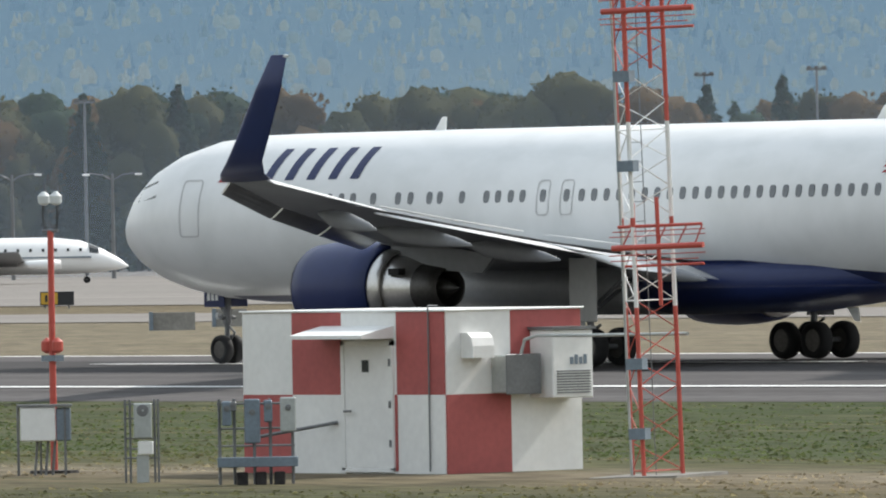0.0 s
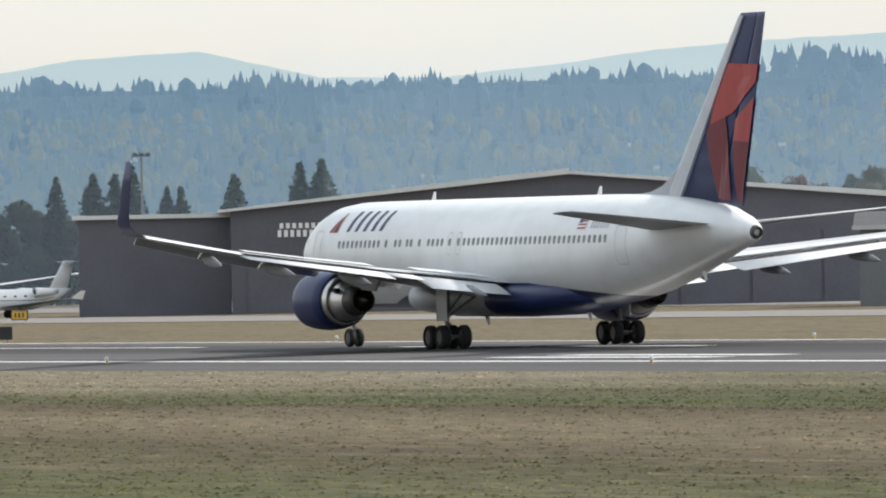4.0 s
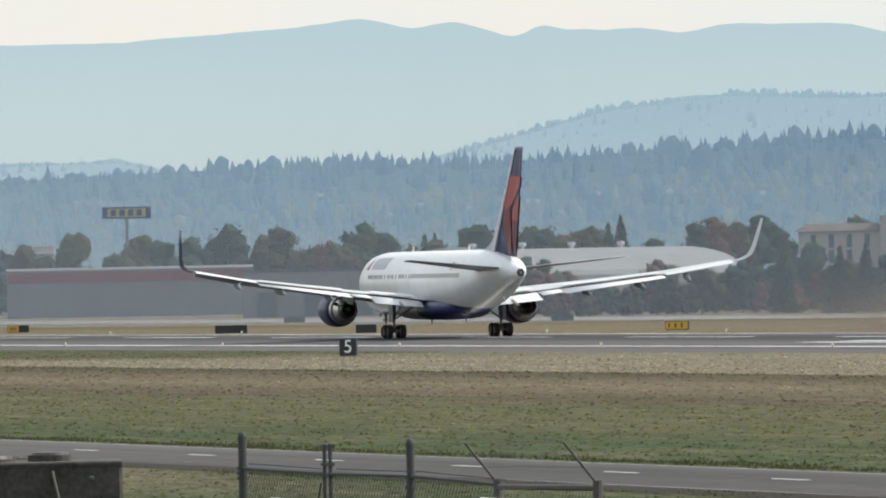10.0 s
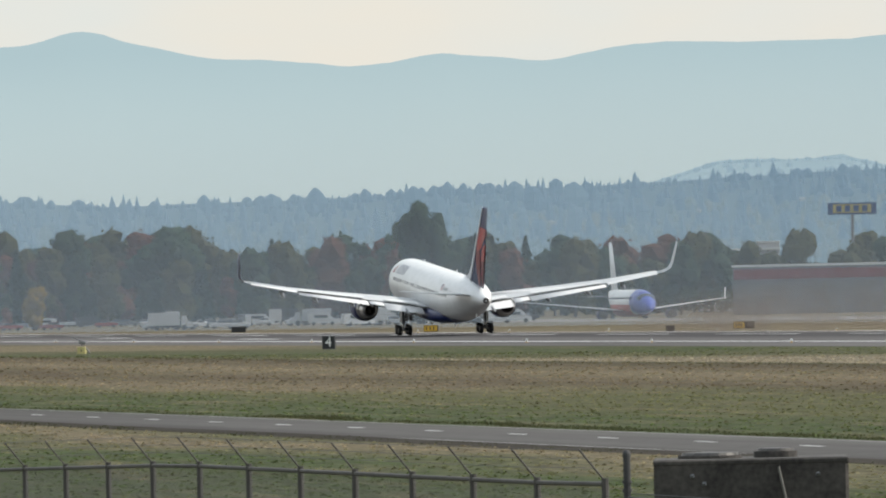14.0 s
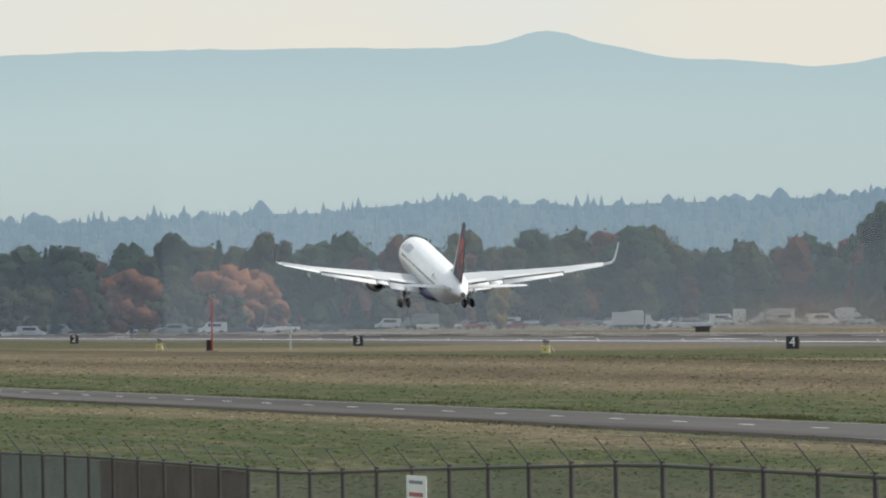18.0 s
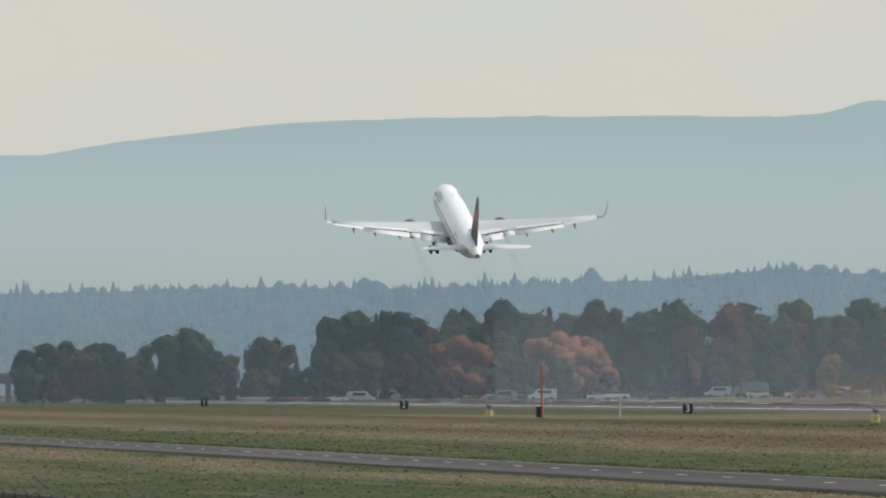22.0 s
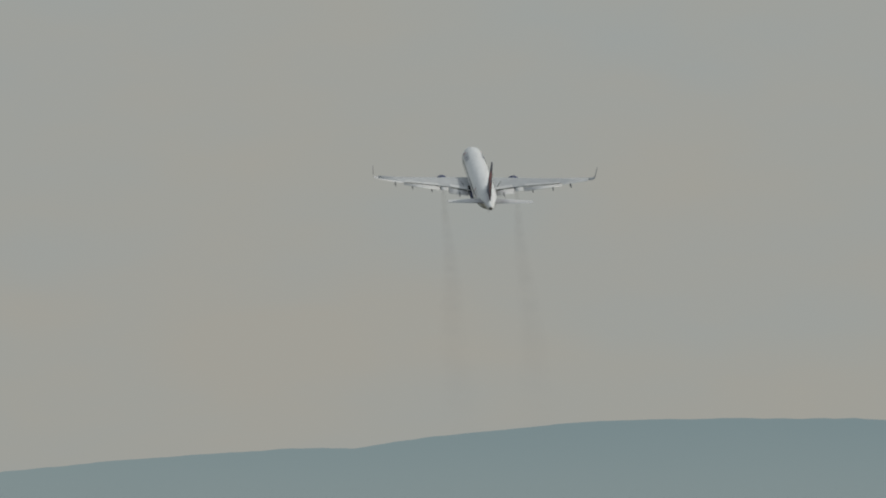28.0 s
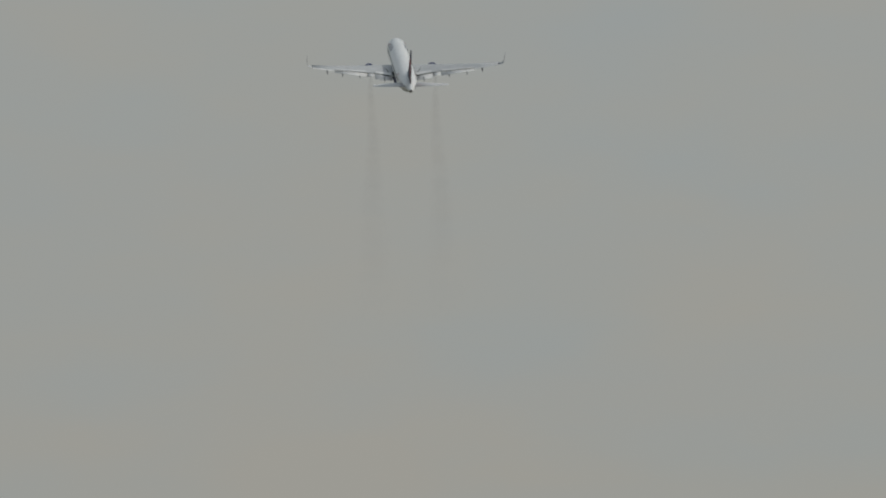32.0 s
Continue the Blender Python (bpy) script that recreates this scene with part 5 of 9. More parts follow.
# ---- brown dust blown along the runway by the engines ----
def dust_material():
    m = bpy.data.materials.new("thin_blown_dust")
    m.use_nodes = True
    n, l = m.node_tree.nodes, m.node_tree.links
    n.remove(n["Principled BSDF"])
    uv, sep = n.new("ShaderNodeUVMap"), n.new("ShaderNodeSeparateXYZ")
    l.new(uv.outputs[0], sep.inputs[0])

    def ranged(value, a, b, top=1.0):
        q = n.new("ShaderNodeMapRange")
        q.interpolation_type = 'SMOOTHSTEP'
        q.inputs["From Min"].default_value, q.inputs["From Max"].default_value, q.inputs["To Max"].default_value = a, b, top
        l.new(value, q.inputs["Value"])
        return q.outputs[0]

    def times(a, b):
        q = n.new("ShaderNodeMath")
        q.operation = 'MULTIPLY'
        l.new(a, q.inputs[0]), l.new(b, q.inputs[1])
        return q.outputs[0]
    co, t, mp = n.new("ShaderNodeTexCoord"), n.new("ShaderNodeTexNoise"), n.new("ShaderNodeMapping")
    mp.inputs["Scale"].default_value = (0.25, 1, 1)
    t.inputs["Scale"].default_value, t.inputs["Detail"].default_value = 0.16, 4
    l.new(co.outputs["Object"], mp.inputs["Vector"]), l.new(mp.outputs[0], t.inputs["Vector"])
    dense = times(times(ranged(sep.outputs["X"], 0.05, 0.4), ranged(sep.outputs["X"], 1.0, 0.5)), times(ranged(sep.outputs["Y"], 1.0, 0.15, 0.45), ranged(t.outputs["Fac"], 0.28, 0.66)))
    tr, df, ts = n.new("ShaderNodeBsdfTransparent"), n.new("ShaderNodeBsdfDiffuse"), n.new("ShaderNodeBsdfTranslucent")
    for q in (df, ts):
        q.inputs["Color"].default_value = (0.22, 0.19, 0.165, 1)
    a, b = n.new("ShaderNodeMixShader"), n.new("ShaderNodeMixShader")
    a.inputs[0].default_value = 0.5
    l.new(df.outputs[0], a.inputs[1]), l.new(ts.outputs[0], a.inputs[2])
    l.new(dense, b.inputs[0]), l.new(tr.outputs[0], b.inputs[1]), l.new(a.outputs[0], b.inputs[2])
    l.new(b.outputs[0], n["Material Output"].inputs["Surface"])
    return m


def blown_dust():
    """Low drifts behind each engine, wider and taller with distance."""
    t = thing("blown_dust", pose(0, 0, 0), "low brown dust blown along the runway", "dust")
    m = dust_material()
    for y0, y1, far, top in ((-9.0, -18.0, 200.0, 6.5), (-7.5, -4.0, 230.0, 7.5)):
        bm = bmesh.new()
        uv = bm.loops.layers.uv.new("across")
        rows = []
        for i in range(13):
            u = i / 12
            x, y = -26.0 - far * u, y0 + (y1 - y0) * u + 0.8 * math.sin(i * 1.3 + y0)
            rows.append([(bm.verts.new((x, y, 0.15)), (u, 0.0)), (bm.verts.new((x, y + 0.6 * math.sin(i), 1.6 + top * u ** 0.6)), (u, 1.0))])
        for p, q in zip(rows[:-1], rows[1:]):
            f = bm.faces.new((p[0][0], q[0][0], q[1][0], p[1][0]))
            for lp, w in zip(f.loops, (p[0][1], q[0][1], q[1][1], p[1][1])):
                lp[uv].uv = w
        part("drift", bm, m, t, smooth=True)
    return t


dust = blown_dust()


# ---- painted bars and lights on the runway ----
def touchdown_bars():
    me = None
    for x, y, n_ in ((-318, -8, 2), (-478, -14, 2), (-645, -8, 2), (-795, -10, 2), (-1340, -14, 1), (-170, -10, 2), (-1480, -9, 1), (-1950, -12, 1), (-2150, 8, 1)):
        for k in range(n_):
            yy = RW + y - k * 3.2
            z = -0.25 * min(1, abs(yy - RW) / 22) + 0.012
            bm = bmesh.new()
            box(bm, -11.4, -0.9, -0.004, 11.4, 0.9, 0.004)
            tagged(part("runway_marking", bm, M["marking"]), "white painted touchdown bar on the runway", "marking", "touchdown bars", "structure").location = (x, yy, z)
    for x in range(-2900, 800, 61):
        bm = bmesh.new()
        box(bm, -18, -0.45, -0.003, 18, 0.45, 0.003)
        tagged(part("centre_line", bm, M["marking"]), "white centre line dash on the runway", "marking", "centre line dashes", "structure").location = (x, RW, 0.010)


def edge_light(x, y, z):
    t = thing("edge_light", pose(x, y, z), "small frosted runway edge light on a stake", "light", "runway edge lights")
    bm = tube(bmesh.new(), (0, 0, 0), (0, 0, 0.22), 0.05, seg=8)
    part("stem", bm, M["yellow"], t)
    part("globe", lathe(bmesh.new(), [(0.20, 0.07), (0.27, 0.10), (0.36, 0.08), (0.41, 0.02)], 12, 'Z'), M["lens"], t, smooth=True)
    return t


touchdown_bars()
light0 = edge_light(-276, RW - 24.8, -0.36)
for k in range(-4, 24):
    if k:
        copy_thing(light0, pose(-276 - 60.5 * k, RW - 24.8, -0.36))
for k in range(-2, 20):
    copy_thing(light0, pose(-300 - 60.5 * k, RW + 25.0, -0.2))


# ---- distance boards ----
def distance_board(n_, x):
    t = thing("distance_board", pose(x, 198.2, ground_z(198.2), 0, 0, 62), "black runway distance board with a white numeral %s" % n_, "sign", "runway distance boards")
    bm = box(bmesh.new(), -0.63, -0.16, 0.14, 0.63, 0.16, 1.38, 0.03)
    part("cabinet", bm, M["sign_black"], t)
    for s in (-0.42, 0.42):
        part("leg", tube(bmesh.new(), (s, 0, -0.1), (s, 0, 0.16), 0.04), M["galv"], t)
    bm = bmesh.new()
    for a, b in (((-0.63, 0.14), (0.63, 0.14)), ((-0.63, 1.38), (0.63, 1.38)), ((-0.63, 0.14), (-0.63, 1.38)), ((0.63, 0.14), (0.63, 1.38))):
        tube(bm, (a[0], -0.165, a[1]), (b[0], -0.165, b[1]), 0.02, seg=4)
    part("rim", bm, M["galv"], t)
    text_mesh(n_, 1.32, M["sign_white"], t, pose(0, -0.168, 0.77, 90), "numeral")
    return t


for k in range(1, 7):
    distance_board(str(k), -(SIGN6 + (6 - k) * SIGN_STEP))


# ---- guidance signs past the runway ----
def guidance_sign(az, d, w, style, turn=0.0):
    lab = {"d": "dark back of a taxiway guidance sign", "y": "yellow taxiway guidance sign with dark marks", "yb": "yellow and black taxiway guidance sign", "a": "yellow and black taxiway sign reading A5 A"}[style]
    y = polar(az, d).y
    t = thing("guidance_sign", facing(az, d, ground_z(y), turn), lab, "sign", "guidance signs")
    part("cabinet", box(bmesh.new(), -w / 2, -0.14, 0.2, w / 2, 0.14, 1.05, 0.02), M["sign_black"], t)
    for s in (-0.35, 0.35):
        part("leg", tube(bmesh.new(), (w * s, 0, -0.1), (w * s, 0, 0.22), 0.04), M["galv"], t)
    if style != "d":
        split = {"y": 1.0, "yb": 0.55, "a": 0.68}[style]
        part("face", box(bmesh.new(), -w / 2 + 0.06, -0.152, 0.27, -w / 2 + (w - 0.12) * split, -0.143, 0.98), M["yellow"], t)
        if style == "a":
            text_mesh("A5", 0.72, M["sign_black"], t, pose(-w * 0.08, -0.156, 0.62, 90))
            text_mesh("A", 0.72, M["yellow"], t, pose(w * 0.34, -0.150, 0.62, 90))
        else:
            for k in range(3):
                x = -w / 2 + 0.3 + k * (w * split - 0.5) / 3
                part("mark_bar", box(bmesh.new(), x, -0.158, 0.42, x + 0.16, -0.153, 0.84), M["sign_black"], t)
    return t


for az, d, w, st in ((50.63, 724, 2.1, "yb"), (57.40, 659, 1.3, "y"), (60.56, 970, 1.5, "y"), (62.21, 805, 3.5, "a"), (62.5, 1010, 2.2, "y"), (67.62, 759, 2.2, "d"), (67.50, 1038, 1.5, "y"), (74.68, 1125, 2.3, "y"), (72.28, 1020, 2.9, "y"),
                     (75.24, 1460, 2.8, "d"), (76.2, 1185, 2.1, "d"), (76.86, 1240, 3.4, "d"), (76.55, 1600, 2.9, "d"), (77.9, 1410, 2.6, "yb"), (79.43, 1530, 1.9, "y"), (80.37, 1700, 2.1, "d"), (78.26, 1335, 1.0, "d"), (70.6, 905, 2.2, "d"), (71.52, 1010, 2.0, "d"), (83.1, 2300, 2.2, "y"), (82.6, 2250, 2.2, "y")):
    guidance_sign(az, d, w, st)


def concrete_cover(az, d, w):
    t = thing("concrete_barrier", facing(az, d, ground_z(polar(az, d).y)), "grey concrete barrier block on legs beyond the runway", "barrier", "concrete barriers")
    bm = bmesh.new()
    loft(bm, [[(-w / 2, y, z) for y, z in ((-0.4, 0), (0.4, 0), (0.22, 0.85), (-0.22, 0.85))], [(w / 2, y, z) for y, z in ((-0.4, 0), (0.4, 0), (0.22, 0.85), (-0.22, 0.85))]])
    part("block", bm, M["concrete"], t)
    part("end_panel", box(bmesh.new(), -w / 2 - 0.2, -0.42, 0, -w / 2, 0.42, 0.88), M["blue_grey_box"], t)


concrete_cover(50.06, 560, 2.0), concrete_cover(49.78, 575, 1.5)


# ---- sprinkler-like monitor units in the grass ----
def monitor_unit(x, y, s=1.0):
    t = thing("monitor_unit", pose(x, y, ground_z(y), 0, 0, 70), "pale yellow equipment box with a tilted grey arm on top", "equipment", "monitor units")
    part("box", box(bmesh.new(), -0.38, -0.3, 0, 0.38, 0.3, 0.66, 0.02), material("pale_yellow_enamel", (0.52, 0.46, 0.20), 0.5, 0, 0.1, 2, 6), t)
    part("numeral", box(bmesh.new(), -0.04, -0.31, 0.2, 0.04, -0.303, 0.46), M["sign_black"], t)
    part("post", tube(bmesh.new(), (0, 0, 0.66), (0, 0, 0.95), 0.06), M["galv"], t)
    part("head", box(bmesh.new(), -0.28, -0.2, 0, 0.34, 0.2, 0.30, 0.05, pose(0, 0, 0.92, 0, 10, 0)), M["galv"], t)
    bm = bmesh.new()
    box(bm, -0.95, -0.16, 0, 0.1, 0.16, 0.08, 0.02, pose(0, 0, 1.20, 0, 18, 0))
    part("arm", bm, M["galv"], t)
    bm = bmesh.new()
    tube(bm, (0.36, 0, 0.62), (0.75, 0, 0.05), 0.07)
    part("conduit", bm, M["galv"], t)


for x, y in ((-446.0, 150.0), (-1071, 167), (-1316, 161)):
    monitor_unit(x, y)


def wind_pole(x, y, h):
    t = thing("obstruction_pole", pose(x, y, ground_z(y)), "thin red obstruction pole with twin lamps and a small cabinet", "pole")
    part("pole", tube(bmesh.new(), (0, 0, 0), (0, 0, h), 0.10, 0.07, 10), M["stripe_dark"], t)
    part("crossarm", tube(bmesh.new(), (-0.5, 0.3, h), (0.5, -0.3, h), 0.05), M["galv"], t)
    for s in (-1, 1):
        part("lamp", lathe(bmesh.new(), [(h + 0.02, 0.1), (h + 0.2, 0.14), (h + 0.38, 0.05)], 10, 'Z', (s * 0.46, -s * 0.28, 0)), M["galv"], t)
    part("cabinet", box(bmesh.new(), -0.95, -0.5, 0, -0.3, 0.1, 1.2, 0.02), M["dark_concrete"], t)
    part("plinth", box(bmesh.new(), -1.1, -0.7, -0.1, 0.9, 0.5, 0.1), M["concrete"], t)


wind_pole(-1175.5, 149.2, 5.4)
t_ = thing("camera_post", pose(-1268.6, 169.6, ground_z(169.6)), "short white equipment post in the grass", "post")
part("post", tube(bmesh.new(), (0, 0, 0), (0, 0, 2.2), 0.09), M["grey_box"], t_)
part("head", box(bmesh.new(), -0.25, -0.2, 1.7, 0.25, 0.2, 2.3, 0.05), M["grey_box"], t_)


# ---- chequered equipment hut ----
def hut():
    z0 = 0.28
    t = thing("equipment_hut", pose(-145.9, 128.0, z0), "red and white chequered equipment hut with a white door", "hut")
    lx, ly, h = 5.15, 3.0, 2.70
    part("core", box(bmesh.new(), -lx + 0.02, 0.02, 0, -0.02, ly - 0.02, h - 0.02), M["white_panel"], t)
    cols = [(-5.15, -3.87), (-3.87, -2.60), (-2.60, -1.20), (-1.20, 0.0)]
    for i, (a, b) in enumerate(cols):
        for j, (za, zb) in enumerate(((0.0, 1.32), (1.32, h))):
            red = (i in (1, 3)) if j == 1 else (i == 0)
            if i == 2:
                red = False
            part("panel", box(bmesh.new(), a, -0.03, za, b, 0.03, zb, 0.006), M["faded_red"] if red else M["white_panel"], t)
    for i, (a, b) in enumerate(((0.0, 1.42), (1.42, ly))):
        for j, (za, zb) in enumerate(((0.0, 1.32), (1.32, h))):
            red = (i + j) % 2 == 0
            part("panel", box(bmesh.new(), -0.03, a, za, 0.034, b, zb, 0.006), M["faded_red"] if red else M["white_panel"], t)
    part("roof", box(bmesh.new(), -lx - 0.06, -0.06, h, 0.07, ly + 0.05, h + 0.035, 0.01), M["white_panel"], t)
    part("plinth", box(bmesh.new(), -lx - 0.2, -0.25, -0.3, 0.2, ly + 0.2, 0.0), M["concrete"], t)
    d = part("door", box(bmesh.new(), -2.48, -0.07, 0.10, -1.32, -0.035, 2.14, 0.01), M["white_panel"], t, "white steel door")
    for xa, xb, za, zb in ((-2.56, -2.48, 0.06, 2.22), (-1.32, -1.24, 0.06, 2.22), (-2.56, -1.24, 2.14, 2.22), (-2.56, -1.24, 0.03, 0.10)):
        part("frame", box(bmesh.new(), xa, -0.085, za, xb, -0.03, zb), M["white_panel"], d)
    part("door_window", box(bmesh.new(), -2.02, -0.085, 1.70, -1.86, -0.072, 1.90), M["glass_dark"], d)
    bm = tube(bmesh.new(), (-2.42, -0.08, 1.05), (-2.42, -0.15, 1.05), 0.02)
    tube(bm, (-2.42, -0.15, 1.05), (-2.24, -0.15, 1.05), 0.018)
    part("handle", bm, M["galv"], d)
    for z in (0.45, 1.1, 1.8):
        part("hinge", box(bmesh.new(), -1.33, -0.105, z, -1.29, -0.072, z + 0.12), M["galv"], d)
    bm = bmesh.new()
    loft(bm, [[(-3.1, 0, 2.48), (-3.1, -0.75, 2.32), (-3.1, -0.75, 2.26), (-3.1, 0, 2.26)], [(-1.25, 0, 2.48), (-1.25, -0.75, 2.32), (-1.25, -0.75, 2.26), (-1.25, 0, 2.26)]])
    part("awning", bm, M["white_panel"], t, "white sheet-metal awning")
    part("red_trim", box(bmesh.new(), -1.24, -0.045, 0.05, -1.18, -0.034, 1.32), M["faded_red"], t)
    bm = tube(bmesh.new(), (-0.35, -0.06, 0.05), (-0.35, -0.06, h + 0.10), 0.014)
    tube(bm, (-0.35, -0.06, h + 0.10), (-0.35, 0.15, h + 0.10), 0.012)
    part("downpipe", bm, M["galv"], t)
    # the end wall: hood, box, cooling unit, conduit
    bm = bmesh.new()
    prof_ = [(0.0, 0.42), (0.16, 0.42), (0.26, 0.34), (0.30, 0.2), (0.30, 0.0), (0.0, 0.0)]
    loft(bm, [[(0.034 + a, 0.32, 1.92 + b) for a, b in prof_], [(0.034 + a, 0.80, 1.92 + b) for a, b in prof_]])
    part("vent_hood", bm, M["white_panel"], t)
    part("junction_box", box(bmesh.new(), 0.034, 0.98, 1.32, 0.42, 1.72, 1.95, 0.02), M["grey_box"], t)
    part("box_lid", box(bmesh.new(), 0.42, 0.96, 1.30, 0.44, 1.74, 1.97, 0.01), M["galv"], t)
    ac = part("cooling_unit", box(bmesh.new(), 0.034, 1.84, 1.22, 0.62, 2.74, 2.36, 0.02), M["white_panel"], t, "white wall cooling unit")
    part("unit_top", box(bmesh.new(), 0.0, 1.80, 2.36, 0.66, 2.78, 2.41), M["galv"], ac)
    for k in range(9):
        part("slat", box(bmesh.new(), 0.615, 1.92, 1.30 + k * 0.045, 0.64, 2.66, 1.318 + k * 0.045), M["galv"], ac)
    for k in range(4):
        part("duct_mark", box(bmesh.new(), 0.621, 2.22 + k * 0.1, 1.78, 0.63, 2.29 + k * 0.1, 1.9 + 0.04 * (k % 2)), M["blue_grey_box"], ac)
    bm = bmesh.new()
    pts = [(0.2, 1.5, 1.95), (0.3, 1.5, 2.2), (0.55, 1.55, 2.27), (2.0, 1.4, 2.27), (5.3, 0.6, 2.30)]
    for a, b in zip(pts[:-1], pts[1:]):
        tube(bm, a, b, 0.028)
    part("conduit", bm, M["grey_box"], t)
    part("wall_bracket", tube(bmesh.new(), (-2.7, -0.05, 0.86), (-3.9, -0.9, 0.62), 0.03), M["galv"], t)


hut()


# ---- red and white lattice mast ----
def lattice_mast():
    x0, y0, z0 = -140.45, 127.66, 0.28
    away = Vector((-math.sin(radians(48.7)), math.cos(radians(48.7)), 0))
    lean = Matrix.Translation((x0, y0, z0)) @ Matrix.Rotation(radians(-1.6), 4, away) @ pose(0, 0, 0, 0, 0, 20)
    t = thing("lattice_mast", lean, "red and white three-legged lattice mast with red aerial bars", "mast")
    legs = [(0.49 * math.cos(a), 0.49 * math.sin(a)) for a in (radians(40), radians(160), radians(280))]
    top_h, bay = 11.2, 0.92
    bands = [(0, 2.75, "orange_red"), (2.75, 4.05, "white_panel"), (4.05, 4.2, "orange_red"), (4.2, 5.75, "white_panel"), (5.75, 8.9, "orange_red"), (8.9, top_h, "white_panel")]

    def mat_at(z):
        for a, b, m in bands:
            if a <= z < b:
                return M[m]
        return M["white_panel"]
    for x, y in legs:
        for a, b, m in bands:
            part("leg", tube(bmesh.new(), (x, y, a), (x, y, b), 0.038, seg=8), M[m], t)
    z, turn = 0.1, 0
    while z < top_h - bay:
        for i in range(3):
            a, b = legs[i], legs[(i + 1) % 3]
            if turn % 2:
                a, b = b, a
            bm = tube(bmesh.new(), (*a, z), (*b, z + bay / 2), 0.010, seg=5)
            tube(bm, (*b, z + bay / 2), (*a, z + bay), 0.010, seg=5)
            part("brace", bm, mat_at(z + 0.1), t)
            if turn % 3 == 0:
                part("cross_tie", tube(bmesh.new(), (*a, z), (*b, z), 0.010, seg=5), mat_at(z + 0.1), t)
        z += bay
        turn += 1
    # ladder
    for s in (-0.12, 0.12):
        part("ladder_rail", tube(bmesh.new(), (s, -0.12, 0), (s, -0.12, top_h), 0.009, seg=5), M["galv"], t)
    for k in range(34):
        part("rung", tube(bmesh.new(), (-0.12, -0.12, 0.3 + k * 0.32), (0.12, -0.12, 0.3 + k * 0.32), 0.006, seg=5), M["galv"], t)
    # aerial frames
    for zc in (3.72, 7.55):
        for dz, r, xa, xb, y in ((0.0, 0.048, -0.80, 0.86, -0.5), (0.34, 0.026, -0.72, 0.80, -0.42), (-0.30, 0.022, -0.60, 0.84, -0.46), (0.18, 0.009, -0.85, 0.9, -0.5), (0.26, 0.009, -0.78, 0.9, -0.5), (-0.12, 0.009, -0.85, 0.9, -0.52), (-0.21, 0.009, -0.85, 0.75, -0.48)):
            part("aerial_bar", tube(bmesh.new(), (xa + 0.5, y, zc + dz), (xb + 0.5, y, zc + dz), r, seg=8), M["orange_red"], t)
        for x, za, zb in ((0.08, -0.85, 0.72), (0.52, -0.95, 0.80)):
            part("aerial_post", tube(bmesh.new(), (x, -0.45, zc + za), (x, -0.45, zc + zb), 0.036, seg=8), M["orange_red"], t)
        for x, dx in ((-0.62, 0.16), (0.0, 0.16), (0.38, 0.16), (0.70, 0.12)):
            part("strut", tube(bmesh.new(), (x + 0.5, -0.5, zc), (x + 0.5 + dx, -0.42, zc + 0.34), 0.014, seg=5), M["orange_red"], t)
    for zc in (0.62, 1.75, 4.95, 6.4):
        part("junction_box", box(bmesh.new(), -0.1, -0.6, zc, 0.2, -0.4, zc + 0.18), M["blue_grey_box"], t)
    part("footing", box(bmesh.new(), -0.9, -0.9, -0.25, 0.9, 0.9, 0.03), M["concrete"], t)
    part("cable", tube(bmesh.new(), (-0.40, 0.02, 0), (-0.40, 0.02, top_h), 0.022, seg=6), M["grey_box"], t)


lattice_mast()


# ---- red lamp pole and equipment racks ----
def lamp_pole():
    t = thing("obstruction_lamp_pole", pose(-155.05, 127.1, 0.28), "red steel pole carrying twin wire-guarded lamps", "pole")
    part("pole", tube(bmesh.new(), (0, 0, 0), (0, 0, 4.15), 0.062, 0.052, 12), M["orange_red"], t)
    part("cap", tube(bmesh.new(), (-0.2, 0, 4.15), (0.2, 0, 4.15), 0.03), M["galv"], t)
    for s in (-1, 1):
        bm = bmesh.new()
        pts = [(0, 0, 4.15), (s * 0.17, 0, 4.2), (s * 0.2, 0, 4.45), (s * 0.17, 0, 4.6)]
        for a, b in zip(pts[:-1], pts[1:]):
            tube(bm, a, b, 0.018, seg=5)
        part("bracket", bm, M["sign_black"], t)
        part("lamp", lathe(bmesh.new(), [(4.58, 0.03), (4.62, 0.1), (4.74, 0.11), (4.82, 0.03)], 12, 'Z', (s * 0.16, 0, 0)), M["lens"], t)
        part("red_lamp", lathe(bmesh.new(), [(2.05, 0.03), (2.1, 0.1), (2.25, 0.1), (2.32, 0.02)], 12, 'Z', (s * 0.14, 0, 0)), M["orange_red"], t)
    part("clamp", box(bmesh.new(), -0.18, -0.1, 1.92, 0.18, 0.1, 2.02), M["blue_grey_box"], t)
    part("footing", lathe(bmesh.new(), [(-0.2, 0.45), (0.05, 0.42), (0.06, 0.02)], 16, 'Z'), M["dark_concrete"], t)


